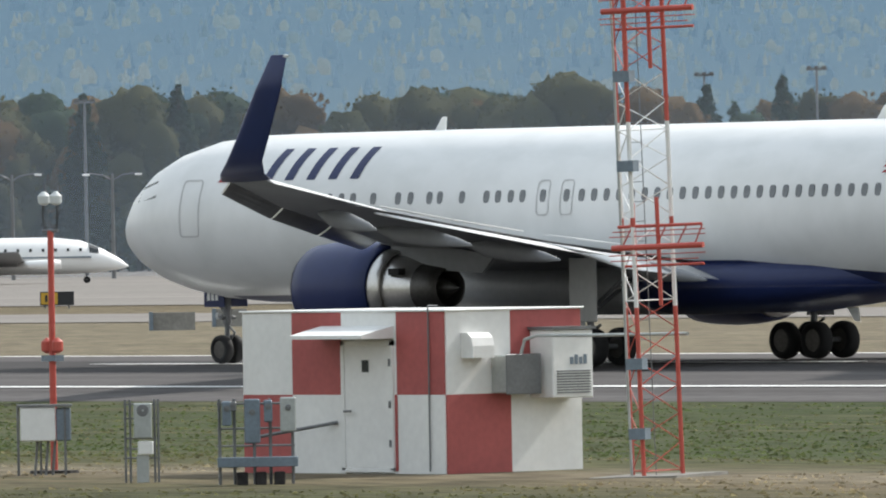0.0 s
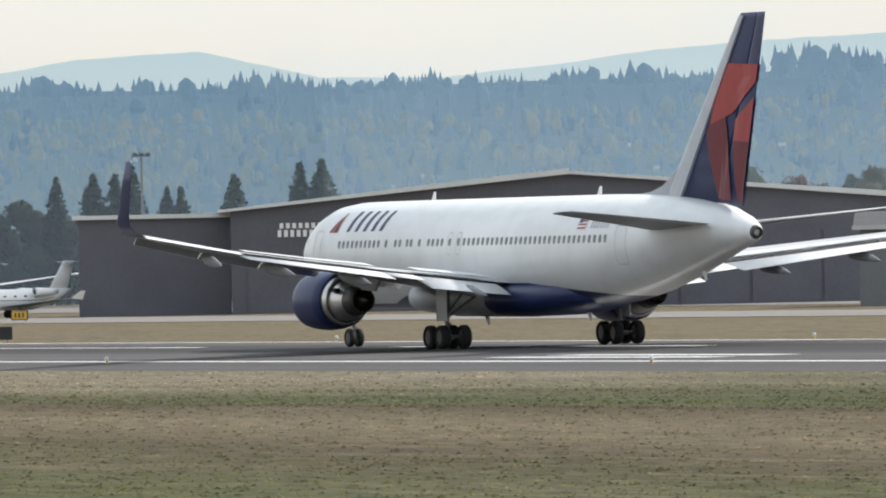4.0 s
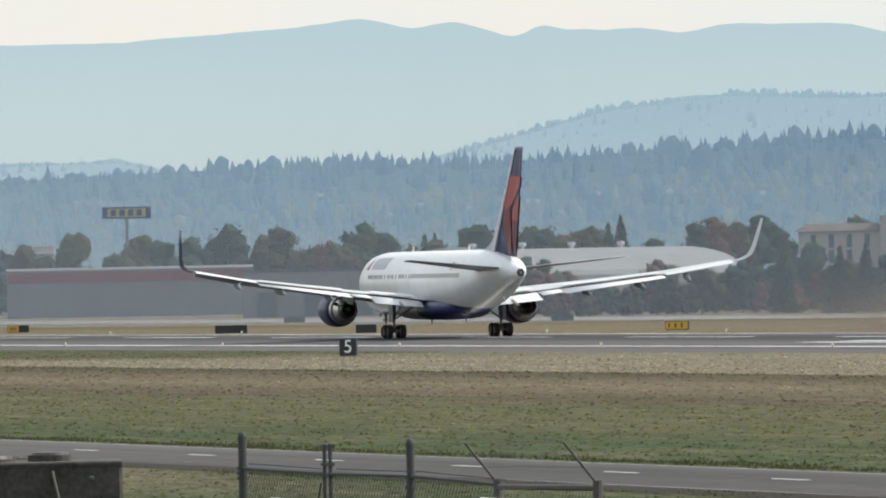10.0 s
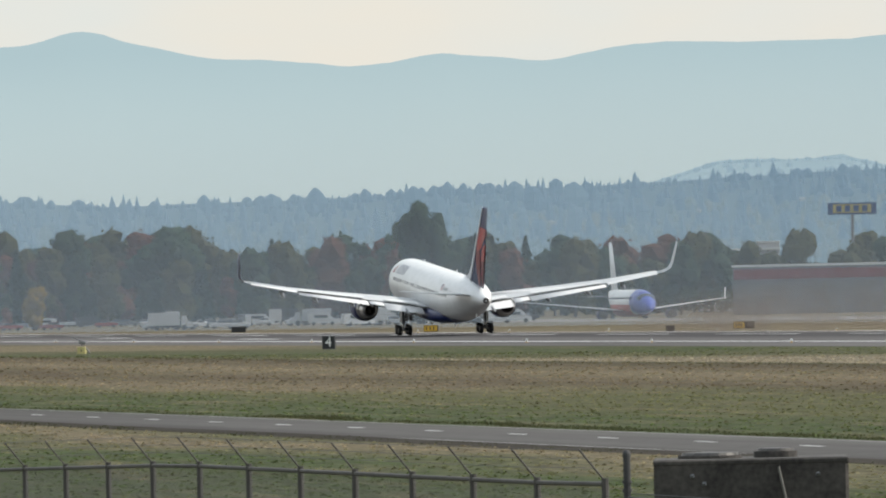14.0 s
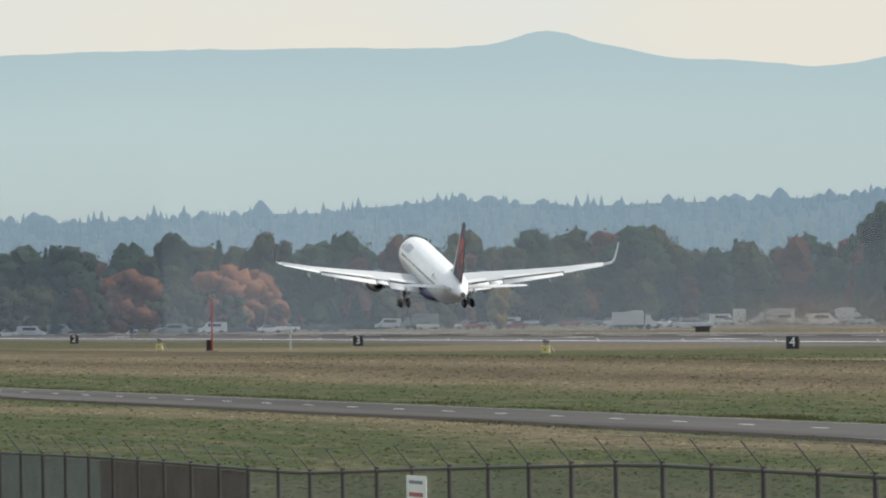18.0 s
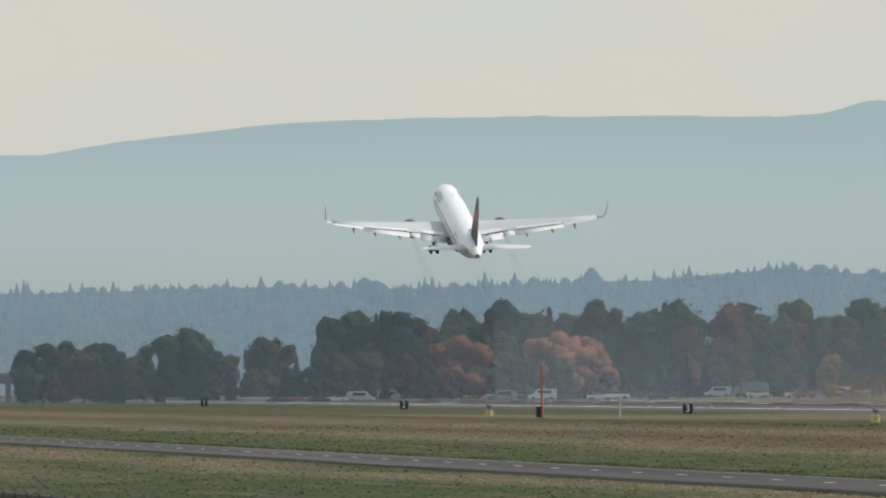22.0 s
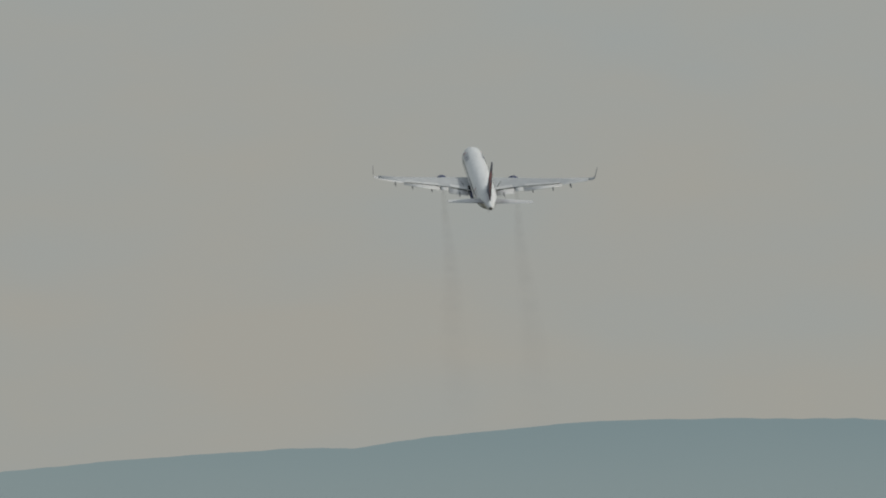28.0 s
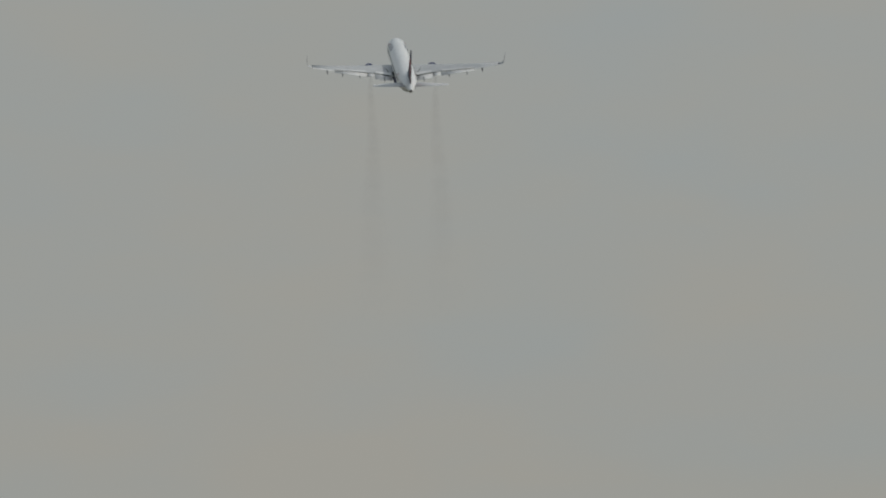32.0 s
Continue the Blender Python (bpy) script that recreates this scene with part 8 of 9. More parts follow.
rngv = random.Random(11)
for kind, az, d, c, turn in (("cart", 53.55, 1000, "white", 5), ("tug", 53.2, 1000, "white", 0), ("cart", 52.9, 1010, "white", 20), ("tug", 52.75, 990, "grey", 0), ("car", 56.25, 880, "white", 10), ("car", 56.05, 880, "dark", 0), ("van", 55.85, 890, "white", 170), ("car", 55.7, 885, "grey", 5), ("truck", 55.5, 905, "white", 0),
                             ("van", 58.45, 905, "white", 0), ("pickup", 58.2, 900, "blue", 180), ("car", 57.95, 890, "silver", 0), ("car", 57.75, 890, "grey", 0), ("car", 57.55, 890, "white", 10), ("pickup", 57.3, 895, "white", 180), ("van", 60.07, 945, "blue", 0), ("tug", 59.72, 940, "white", 0), ("car", 60.65, 950, "dark", 0), ("van", 59.9, 945, "white", 180), ("tug", 59.6, 930, "grey", 0),
                             ("tanker", 61.75, 960, "white", 0), ("truck", 62.6, 960, "white", 0), ("tug", 62.15, 955, "blue", 0), ("cart", 62.05, 955, "blue", 0), ("pickup", 62.75, 965, "dark", 0), ("pickup", 71.45, 1160, "red", 0), ("truck", 71.15, 1180, "grey", 0), ("pickup", 70.95, 1170, "red", 180), ("van", 70.75, 1180, "dark", 0), ("van", 71.3, 1200, "white", 0), ("tug", 70.6, 1150, "red", 0), ("van", 69.5, 1250, "dark", 0), ("pickup", 69.0, 1250, "white", 0)):
    vehicle(kind, az, d, c, turn)
for i in range(58):
    vehicle(rngv.choice(("car", "van", "car", "pickup", "car", "truck", "van", "car")), 78.95 + 1.9 * i / 58 + rngv.uniform(-0.02, 0.02), rngv.uniform(1950, 2300), rngv.choice(("white", "white", "silver", "grey", "white", "dark")), rngv.choice((0, 180, 15, 90)))
for i in range(46):
    vehicle(rngv.choice(("car", "van", "car", "truck", "pickup", "car")), 80.9 + 3.3 * i / 46 + rngv.uniform(-0.03, 0.03), rngv.uniform(2150, 2450), rngv.choice(("white", "silver", "grey", "white", "dark", "red")), rngv.choice((0, 180, 10)))


# ---- orange barriers along the works area ----
def barriers():
    bm = bmesh.new()
    loft(bm, [[(x, y, z) for y, z in ((-0.3, 0), (0.3, 0), (0.1, 0.6), (-0.1, 0.6))] for x in (-0.95, 0.95)])
    me = bpy.data.meshes.new("barrier")
    bm.to_mesh(me), bm.free()
    me2 = me.copy()
    me.materials.append(material("faded_orange_plastic", (0.17, 0.085, 0.065), 0.7, 0, 0.2, 1, 6, rnd=0.3))
    me2.materials.append(material("dusty_white_plastic", (0.22, 0.215, 0.21), 0.7, 0, 0.2, 1, 6, rnd=0.3))
    rb = random.Random(4)
    for i in range(90):
        az = 70.7 + 1.6 * i / 90 + rb.uniform(-0.03, 0.03)
        if rb.random() < 0.35:
            continue
        d = 1110 + 40 * math.sin(i * 0.35) + (30 if az > 70 else 0)
        o = new("barrier", me if i % 3 else me2)
        o.matrix_basis = facing(az, d, ground_z(polar(az, d).y) + 0.01, 8 * math.sin(i))
        tagged(o, "low faded orange plastic barrier" if i % 3 else "low white plastic barrier", "barrier", "works barriers")


barriers()


# ---- other aircraft ----
def small_jet(name, m, length, dia, style, label, tail=None):
    """A parked or taxiing aircraft; nose towards local +x."""
    t = thing(name, m, label, "airplane")
    s = length / 2
    r = dia / 2
    zc = {"biz": 1.75, "prop": 2.45, "line": 3.0, "twin": 3.3}[style]
    secs = [(s, 0.02, -0.3), (s - 0.25 * dia, 0.30, -0.24), (s - 0.7 * dia, 0.62, -0.14), (s - 1.3 * dia, 0.9, -0.04), (s - 2.1 * dia, 1.0, 0), (-s * 0.35, 1.0, 0), (-s * 0.62, 0.8, 0.12), (-s * 0.85, 0.42, 0.3), (-s, 0.12, 0.42)]
    skin = material("taxi_aircraft_skin", (0.78, 0.78, 0.77), 0.35, 0, 0.04, 0.4, 8) if style != "line" else material("blue_aircraft_skin", (0.05, 0.08, 0.36), 0.35, 0, 0.1, 0.4, 8)
    part("fuselage", loft(bmesh.new(), [ring_x(x, zc + dz * dia, r * k, r * k, 20) for x, k, dz in secs]), M["taxi_skin"] if style == "twin" else M["white_paint"], t, smooth=True)
    if style == "line":
        part("nose_band", loft(bmesh.new(), [ring_x(x, zc + dz * dia, r * k + 0.02, r * k + 0.02, 20) for x, k, dz in secs[:5]]), skin, t, "blue nose", True)
        part("belly_band", loft(bmesh.new(), [[(x, r * 1.01 * math.cos(a), zc - 0.1 * dia + r * 1.0 * math.sin(a)) for a in [math.pi + math.pi * i / 10 for i in range(11)]] for x in (s - 2.0 * dia, -s * 0.4)], False), material("orange_red_band", (0.42, 0.07, 0.03), 0.4, 0, 0.1), t)
    else:
        part("stripe", box(bmesh.new(), -s * 0.5, -r * 1.003, zc - 0.06 * dia, s * 0.7, r * 1.003, zc - 0.02 * dia), M["blue_grey_box"], t)
    for k in range(int(length * 0.5)):
        x = s * 0.62 - k * length * 0.9 / (length * 0.5) * 0.62
        for side in (-1, 1):
            part("window", box(bmesh.new(), x - 0.12, side * r * 0.95, zc + 0.12 * dia, x + 0.12, side * r * 1.005, zc + 0.2 * dia), M["glass_dark"], t)
    part("windscreen", loft(bmesh.new(), [ring_x(s - 0.84 * dia, zc + 0.06 * dia, r * 0.60, r * 0.36, 12), ring_x(s - 1.10 * dia, zc + 0.10 * dia, r * 0.76, r * 0.485, 12)]), M["glass_dark"], t)
    span_ = length * {"biz": 0.52, "prop": 0.54, "line": 0.50, "twin": 0.46}[style]
    sweep = {"biz": 0.35, "prop": 0.03, "line": 0.45, "twin": 0.48}[style]
    zw = zc - 0.38 * dia if style != "prop" else zc - 0.3 * dia
    for side in (-1, 1):
        part("wing", loft(bmesh.new(), [[sgn(p, side) for p in airfoil((x0, y, z), (x1, y, z), th)] for y, x0, x1, z, th in ((0, length * 0.12, -length * 0.12, zw, 0.12 * dia), (span_, length * 0.04 - span_ * sweep, -length * 0.03 - span_ * sweep, zw + span_ * 0.11, 0.05 * dia))]), M["white_paint" if style in ("line", "twin") else "wing_grey"], t, smooth=True)
        if style in ("line", "biz"):
            tip = length * 0.0 - span_ * sweep
            part("winglet", plate(bmesh.new(), [(tip, side * span_, zw + span_ * 0.11), (tip - 0.9, side * (span_ + 0.25), zw + span_ * 0.09 + length * 0.06), (tip - 1.4, side * (span_ + 0.25), zw + span_ * 0.09 + length * 0.06), (tip - 1.2, side * span_, zw + span_ * 0.09)], 0.08, (0, 1, 0)), M["white_paint"], t)
        ex, ey, ez, er, el_ = {"biz": (-s * 0.45, r * 1.5, zc + 0.35 * dia, 0.42, 2.6), "prop": (length * 0.14, span_ * 0.33, zw + 0.25, 0.45, 3.8), "line": (length * 0.12, span_ * 0.33, zw - 0.55, 0.95, 4.0), "twin": (length * 0.12, span_ * 0.33, zw - 0.75, 1.1, 4.6)}[style]
        part("engine", lathe(bmesh.new(), [(el_ * 0.45, er * 0.8), (el_ * 0.5, er * 0.92), (el_ * 0.3, er), (-el_ * 0.2, er * 0.85), (-el_ * 0.5, er * 0.5), (-el_ * 0.45, er * 0.4)], 18, 'X', (ex, side * ey, ez)), M["navy"] if style in ("line", "twin") else M["white_paint"], t, smooth=True)
        part("fan", lathe(bmesh.new(), [(el_ * 0.4, er * 0.8), (el_ * 0.42, 0.05)], 16, 'X', (ex, side * ey, ez)), M["dark_metal"], t)
        th_ = zc + dia * (1.75 if style == "biz" else 0.25)
        part("tailplane", loft(bmesh.new(), [[sgn(p, side) for p in airfoil((x0, y, th_), (x1, y, th_), th)] for y, x0, x1, th in ((0.1, -s * 0.82, -s * 1.0, 0.12), (length * 0.17, -s * 0.94, -s * 1.05, 0.06))]), M["white_paint"], t, smooth=True)
    zt = zc + dia * {"biz": 1.8, "line": 2.45, "twin": 2.1, "prop": 1.95}[style]
    part("fin", loft(bmesh.new(), [airfoil((x0, 0, z), (x1, 0, z), th, (0, 1, 0)) for x0, x1, z, th in ((-s * 0.6, -s * 0.93, zc + 0.35 * dia, 0.3), (-s * 0.86, -s * 1.02, zt, 0.12))]), M[tail] if tail else M["white_paint"], t, smooth=True)
    gx = s * 0.68
    for x, y, rr in ((gx, 0, 0.3), (-length * 0.04, span_ * 0.16, 0.4), (-length * 0.04, -span_ * 0.16, 0.4)):
        leg = part("gear_leg", tube(bmesh.new(), (x, y, rr), (x, y, zc - 0.3 * dia), 0.09), M["galv"], t)
        for dy in (-0.22, 0.22):
            part("wheel", lathe(bmesh.new(), [(-0.1, 0.05), (-0.1, rr * 0.9), (0, rr), (0.1, rr * 0.9), (0.1, 0.05)], 12, 'Y', (x, y + dy, rr)), M["black"], leg)
    return t


def parked(az, d, turn):
    return facing(az, d, ground_z(polar(az, d).y) + 0.05, turn)


small_jet("turboprop", parked(50.92, 1040, 6), 23.5, 3.3, "prop", "white twin turboprop with grey stripes parked on the apron")
small_jet("business_jet", parked(68.12, 1060, -42), 15, 2.1, "biz", "white business jet with a high tail parked on the apron")
small_jet("business_jet", parked(67.55, 1110, -150), 14, 2.0, "biz", "white business jet turned half away on the apron")
small_jet("business_jet", parked(62.2, 985, -60), 11, 1.7, "biz", "small white jet before the workshop")
small_jet("parked_airliner", parked(68.03, 1345, -81), 48, 4.4, "twin", "white airliner behind a shed with a tall marked tail")
taxi_white = small_jet("taxiing_airliner", parked(72.2, 1150, -20), 44, 4.0, "twin", "white twin-jet airliner taxiing towards the field")
taxi_blue = small_jet("taxiing_jet", parked(78.6, 2110, -79), 38, 4.4, "line", "blue and orange twin-jet airliner taxiing with white tail")


# ---- trees ----
def leaf_material(name, base, second):
    m = bpy.data.materials.new(name)
    m.use_nodes = True
    n, l = m.node_tree.nodes, m.node_tree.links
    b = n["Principled BSDF"]
    b.inputs["Roughness"].default_value = 0.9
    b.inputs["Specular IOR Level"].default_value = 0.15
    g = n.new("ShaderNodeNewGeometry")
    info = n.new("ShaderNodeObjectInfo")
    ramp = n.new("ShaderNodeValToRGB")
    ramp.color_ramp.elements[0].color, ramp.color_ramp.elements[1].color = (*base, 1), (*[0.5 * p + 0.5 * q for p, q in zip(base, second)], 1)
    l.new(g.outputs["Random Per Island"], ramp.inputs["Fac"])
    hs = n.new("ShaderNodeHueSaturation")
    mr = n.new("ShaderNodeMapRange")
    mr.inputs["To Min"].default_value, mr.inputs["To Max"].default_value = 0.7, 1.35
    l.new(info.outputs["Random"], mr.inputs["Value"])
    l.new(mr.outputs[0], hs.inputs["Value"])
    l.new(ramp.outputs["Color"], hs.inputs["Color"])
    l.new(hs.outputs["Color"], b.inputs["Base Color"])
    # light shines through the leaves
    tr = n.new("ShaderNodeBsdfTranslucent")
    l.new(hs.outputs["Color"], tr.inputs["Color"])
    mix = n.new("ShaderNodeMixShader")
    mix.inputs[0].default_value = 0.45
    l.new(b.outputs[0], mix.inputs[1]), l.new(tr.outputs[0], mix.inputs[2])
    l.new(mix.outputs[0], n["Material Output"].inputs["Surface"])
    return m


LEAF = {"fir": leaf_material("fir_needles", (0.026, 0.046, 0.034), (0.05, 0.076, 0.05)), "green": leaf_material("green_leaves", (0.036, 0.060, 0.040), (0.066, 0.095, 0.060)), "olive": leaf_material("olive_leaves", (0.062, 0.068, 0.036), (0.105, 0.10, 0.052)),
        "rust": leaf_material("rust_leaves", (0.27, 0.125, 0.075), (0.36, 0.18, 0.11)), "red": leaf_material("dark_red_leaves", (0.108, 0.058, 0.044), (0.16, 0.078, 0.056)), "bronze": leaf_material("bronze_leaves", (0.11, 0.075, 0.040), (0.17, 0.115, 0.06)), "gold": leaf_material("golden_leaves", (0.22, 0.15, 0.035), (0.33, 0.22, 0.05))}
BARK = material("grey_brown_bark", (0.06, 0.045, 0.035), 0.9, 0, 0.3, 2, 6)


def crown_mesh(kind, seed, fine=True):
    """Many small leaf clumps in an uneven crown of unit height, trunk apart."""
    rng = random.Random(seed)
    vs, fs = [], []

    def clump(p, s):
        k = len(vs)
        n_ = Vector((rng.gauss(0, 1), rng.gauss(0, 1), rng.gauss(0, 0.8))).normalized()
        a = n_.orthogonal().normalized() * s
        b = n_.cross(a).normalized() * s * rng.uniform(0.6, 1.0)
        for u, v in ((-1, -0.4), (0, -1), (1, -0.3), (0.6, 0.8), (-0.7, 0.9)):
            q = p + a * u * rng.uniform(0.7, 1.2) + b * v * rng.uniform(0.7, 1.2) + n_ * s * rng.uniform(-0.3, 0.3)
            vs.append(q)
        fs.extend([(k, k + 1, k + 2), (k, k + 2, k + 3), (k, k + 3, k + 4)])
    if kind == "fir":
        for z in np.linspace(0.08, 0.975, 26):
            r = 0.19 * (1 - z) ** 0.85 + 0.012
            nb = max(6, int(44 * r / 0.2))
            for i in range(nb):
                a = rng.uniform(0, 6.283)
                reach = r * rng.uniform(0.75, 1.2)
                for u in (0.35, 0.7, 1.0):
                    clump(Vector((math.cos(a) * reach * u, math.sin(a) * reach * u, z - 0.05 * u + rng.uniform(-0.015, 0.015))), 0.021 * (1.3 - 0.5 * z))
    else:
        w = {"round": 0.44, "tall": 0.24, "wide": 0.58}[kind]
        lobes = [(Vector((rng.uniform(-1, 1) * w * 0.62, rng.uniform(-1, 1) * w * 0.62, rng.uniform(0.14, 0.84))), rng.uniform(0.09, 0.19)) for _ in range(24)]
        lobes.append((Vector((0, 0, 0.86)), 0.14))
        bm = bmesh.new()
        for c, r in lobes:
            taper = 1.0 - 0.35 * max(0.0, c.z - 0.5)
            c = Vector((c.x * taper, c.y * taper, c.z))
            made = bmesh.ops.create_icosphere(bm, subdivisions=2 if fine else 1, radius=r, matrix=Matrix.Translation(c))["verts"]
            for v in made:
                k = 0.72 + 0.5 * noise.noise((v.co + Vector((seed, 0, 0))) * 9.0) + 0.35 * noise.noise((v.co + Vector((0, seed, 0))) * 24.0)
                v.co = c + (v.co - c) * max(0.45, k + 0.1)
            for i in range(120 if fine else 24):
                d = Vector((rng.gauss(0, 1), rng.gauss(0, 1), rng.gauss(0, 1))).normalized()
                clump(c + d * r * rng.uniform(0.68, 1.04), rng.uniform(0.008, 0.02) if fine else rng.uniform(0.014, 0.026))
        base_ = len(vs)
        bm.verts.index_update()
        vs.extend(v.co.copy() for v in bm.verts)
        fs.extend(tuple(base_ + v.index for v in f.verts) for f in bm.faces)
        bm.free()
    me = bpy.data.meshes.new("crown")
    me.from_pydata(vs, [], fs)
    me.polygons.foreach_set("use_smooth", [kind != "fir"] * len(me.polygons))
    return me


def trunk_mesh(kind, seed):
    rng = random.Random(seed)
    bm = tube(bmesh.new(), (0, 0, -0.03), (0, 0, 0.55 if kind != "fir" else 0.95), 0.022, 0.006, 6)
    if kind != "fir":
        for k in range(5):
            a, z = rng.uniform(0, 6.28), rng.uniform(0.2, 0.45)
            tube(bm, (0, 0, z), (math.cos(a) * 0.22, math.sin(a) * 0.22, z + 0.28), 0.010, 0.003, 4)
    me = bpy.data.meshes.new("trunk")
    bm.to_mesh(me), bm.free()
    me.materials.append(BARK)
    return me


SHAPES = {}
TREE_LABEL = {"fir": "tall dark green conifer tree", "green": "dull green leafy broadleaf tree", "olive": "olive-brown broadleaf tree turning in autumn", "rust": "rust-orange autumn tree beyond the field", "red": "dark red autumn tree beyond the field", "bronze": "bronze-brown autumn broadleaf tree", "gold": "small bright golden autumn tree"}


def tree(kind, leaf, az, d, h, var=0, wide=1.0):
    key = (kind, leaf, var)
    if key not in SHAPES:
        c = crown_mesh(kind, 40 + var * 7 + len(kind))
        c.materials.append(LEAF[leaf])
        SHAPES[key] = (c, trunk_mesh(kind, 9 + var))
    p = polar(az, d)
    t = thing("tree", pose(p.x, p.y, ground_z(p.y) - 0.1, 0, 0, (az * 977) % 360), TREE_LABEL[leaf], "tree", "trees beyond the field")
    for name, me in zip(("crown", "trunk"), SHAPES[key]):
        o = shared(name, me, t)
        o.scale = (h * wide, h * wide, h)
    return t


rngt = random.Random(21)
WOOD = []


def belt(a0, a1, d0, d1, step, el0, el1, mix, firs=0.3):
    """A loose row of trees whose tops reach the elevations el0 .. el1."""
    az = a0
    while az < a1:
        u = (az - a0) / (a1 - a0)
        d = rngt.uniform(d0, d1)
        el = (el0 + (el1 - el0) * u) + (rngt.uniform(-0.11, 0.05) if d0 < 2300 else rngt.uniform(-0.17, 0.045))
        h = max(4.0, height(d, el) + 0.6)
        leaf = rngt.choice(mix)
        kind = "fir" if leaf == "fir" else rngt.choice(("round", "round", "tall", "wide") if d0 < 2300 else ("tall", "tall", "round"))
        if d0 >= 2300:
            WOOD.append((kind, leaf, az, d, h, rngt.randrange(3)))
        else:
            tree(kind, leaf, az, d, h, rngt.randrange(3), 1.0 if kind != "fir" else 1.15)
        az += step * rngt.uniform(0.6, 1.4)


# belts from the field's near end to its far end
belt(45.8, 51.3, 1300, 1420, 0.115, 0.60, 0.64, ("olive", "green", "fir", "bronze", "olive", "fir", "bronze", "green"))
belt(45.8, 51.3, 1280, 1300, 0.30, 0.66, 0.70, ("fir", "olive", "fir", "bronze"))
belt(51.2, 55.0, 1250, 1400, 0.14, 0.45, 0.55, ("green", "fir", "olive", "green", "fir"))
belt(51.0, 54.6, 1180, 1240, 0.12, 0.30, 0.22, ("green", "olive", "green", "fir", "olive"))
belt(54.8, 57.3, 1500, 1700, 0.14, 0.36, 0.30, ("green", "olive", "fir", "red"))
belt(57.2, 64.0, 1500, 1800, 0.14, 0.36, 0.40, ("green", "olive", "fir", "green", "olive", "red"))
belt(64.0, 69.6, 1700, 2000, 0.13, 0.24, 0.22, ("green", "fir", "olive", "olive", "green"))
belt(69.0, 74.2, 1550, 1850, 0.13, 0.10, 0.14, ("olive", "green", "green", "red", "fir", "green"))
belt(70.0, 76.5, 2450, 2700, 0.13, 0.30, 0.30, ("green", "olive", "fir", "green"))
belt(72.7, 75.4, 1650, 1750, 0.065, 0.06, 0.075, ("green", "green", "red", "olive", "green"))
belt(74.4, 78.8, 2350, 2600, 0.09, 0.29, 0.29, ("green", "fir", "olive", "red", "green", "olive"))
belt(78.0, 81.3, 2400, 2700, 0.055, 0.26, 0.31, ("green", "olive", "fir", "green", "red"))
belt(80.6, 83.8, 2450, 2750, 0.045, 0.35, 0.30, ("green", "olive", "green", "olive", "red", "fir"))
belt(83.2, 85.2, 2500, 2800, 0.055, 0.20, 0.165, ("green", "fir", "green", "olive"))
belt(81.5, 85.3, 2250, 2400, 0.11, 0.08, 0.08, ("green", "fir", "red", "olive"))
# single trees that stand out
for kind, leaf, az, d, el, w in (("fir", "fir", 54.91, 1320, 0.72, 1.2), ("fir", "fir", 54.78, 1330, 0.66, 1.2), ("fir", "fir", 54.57, 1320, 0.69, 1.25), ("fir", "fir", 54.42, 1330, 0.67, 1.2), ("fir", "fir", 55.05, 1330, 0.62, 1.3),
                                 ("fir", "fir", 67.78, 1450, 0.45, 1.5), ("fir", "fir", 67.31, 1450, 0.45, 1.1), ("round", "green", 67.5, 1450, 0.33, 1.0), ("fir", "fir", 67.13, 1480, 0.46, 1.4), ("fir", "fir", 67.02, 1480, 0.46, 1.3), ("fir", "fir", 66.94, 1480, 0.50, 1.2), ("fir", "fir", 66.77, 1480, 0.39, 1.1), ("fir", "fir", 66.70, 1480, 0.39, 1.1), ("fir", "fir", 66.44, 1480, 0.45, 1.4), ("fir", "fir", 66.12, 1500, 0.50, 1.2), ("fir", "fir", 66.01, 1500, 0.51, 1.5), ("fir", "fir", 68.75, 1500, 0.30, 1.2),
                                 ("fir", "green", 70.46, 1900, 0.40, 1.5), ("fir", "green", 69.90, 1900, 0.34, 1.3), ("fir", "fir", 69.33, 1700, 0.37, 1.2), ("round", "rust", 71.7, 1500, 0.18, 1.2), ("round", "olive", 71.6, 1480, 0.20, 1.2),
                                 ("round", "green", 79.47, 2050, 0.475, 0.6), ("round", "green", 79.48, 2054, 0.45, 0.62), ("round", "fir", 79.46, 2046, 0.44, 0.55), ("fir", "fir", 79.22, 2100, 0.30, 1.2), ("round", "rust", 83.16, 2300, 0.205, 1.25), ("round", "rust", 82.68, 2300, 0.215, 1.2), ("round", "rust", 82.55, 2320, 0.19, 1.2), ("tall", "gold", 81.37, 2200, 0.085, 0.95), ("wide", "green", 83.52, 2400, 0.32, 1.0), ("round", "green", 85.2, 2450, 0.18, 1.4), ("round", "green", 84.5, 2450, 0.255, 1.2), ("round", "green", 82.96, 2500, 0.375, 0.8), ("round", "olive", 82.5, 2500, 0.38, 0.8), ("tall", "green", 81.17, 2500, 0.36, 1.0), ("tall", "green", 80.70, 2500, 0.37, 1.0)):
    tree(kind, leaf, az, d, height(d, el) + 0.6, rngt.randrange(3), w)


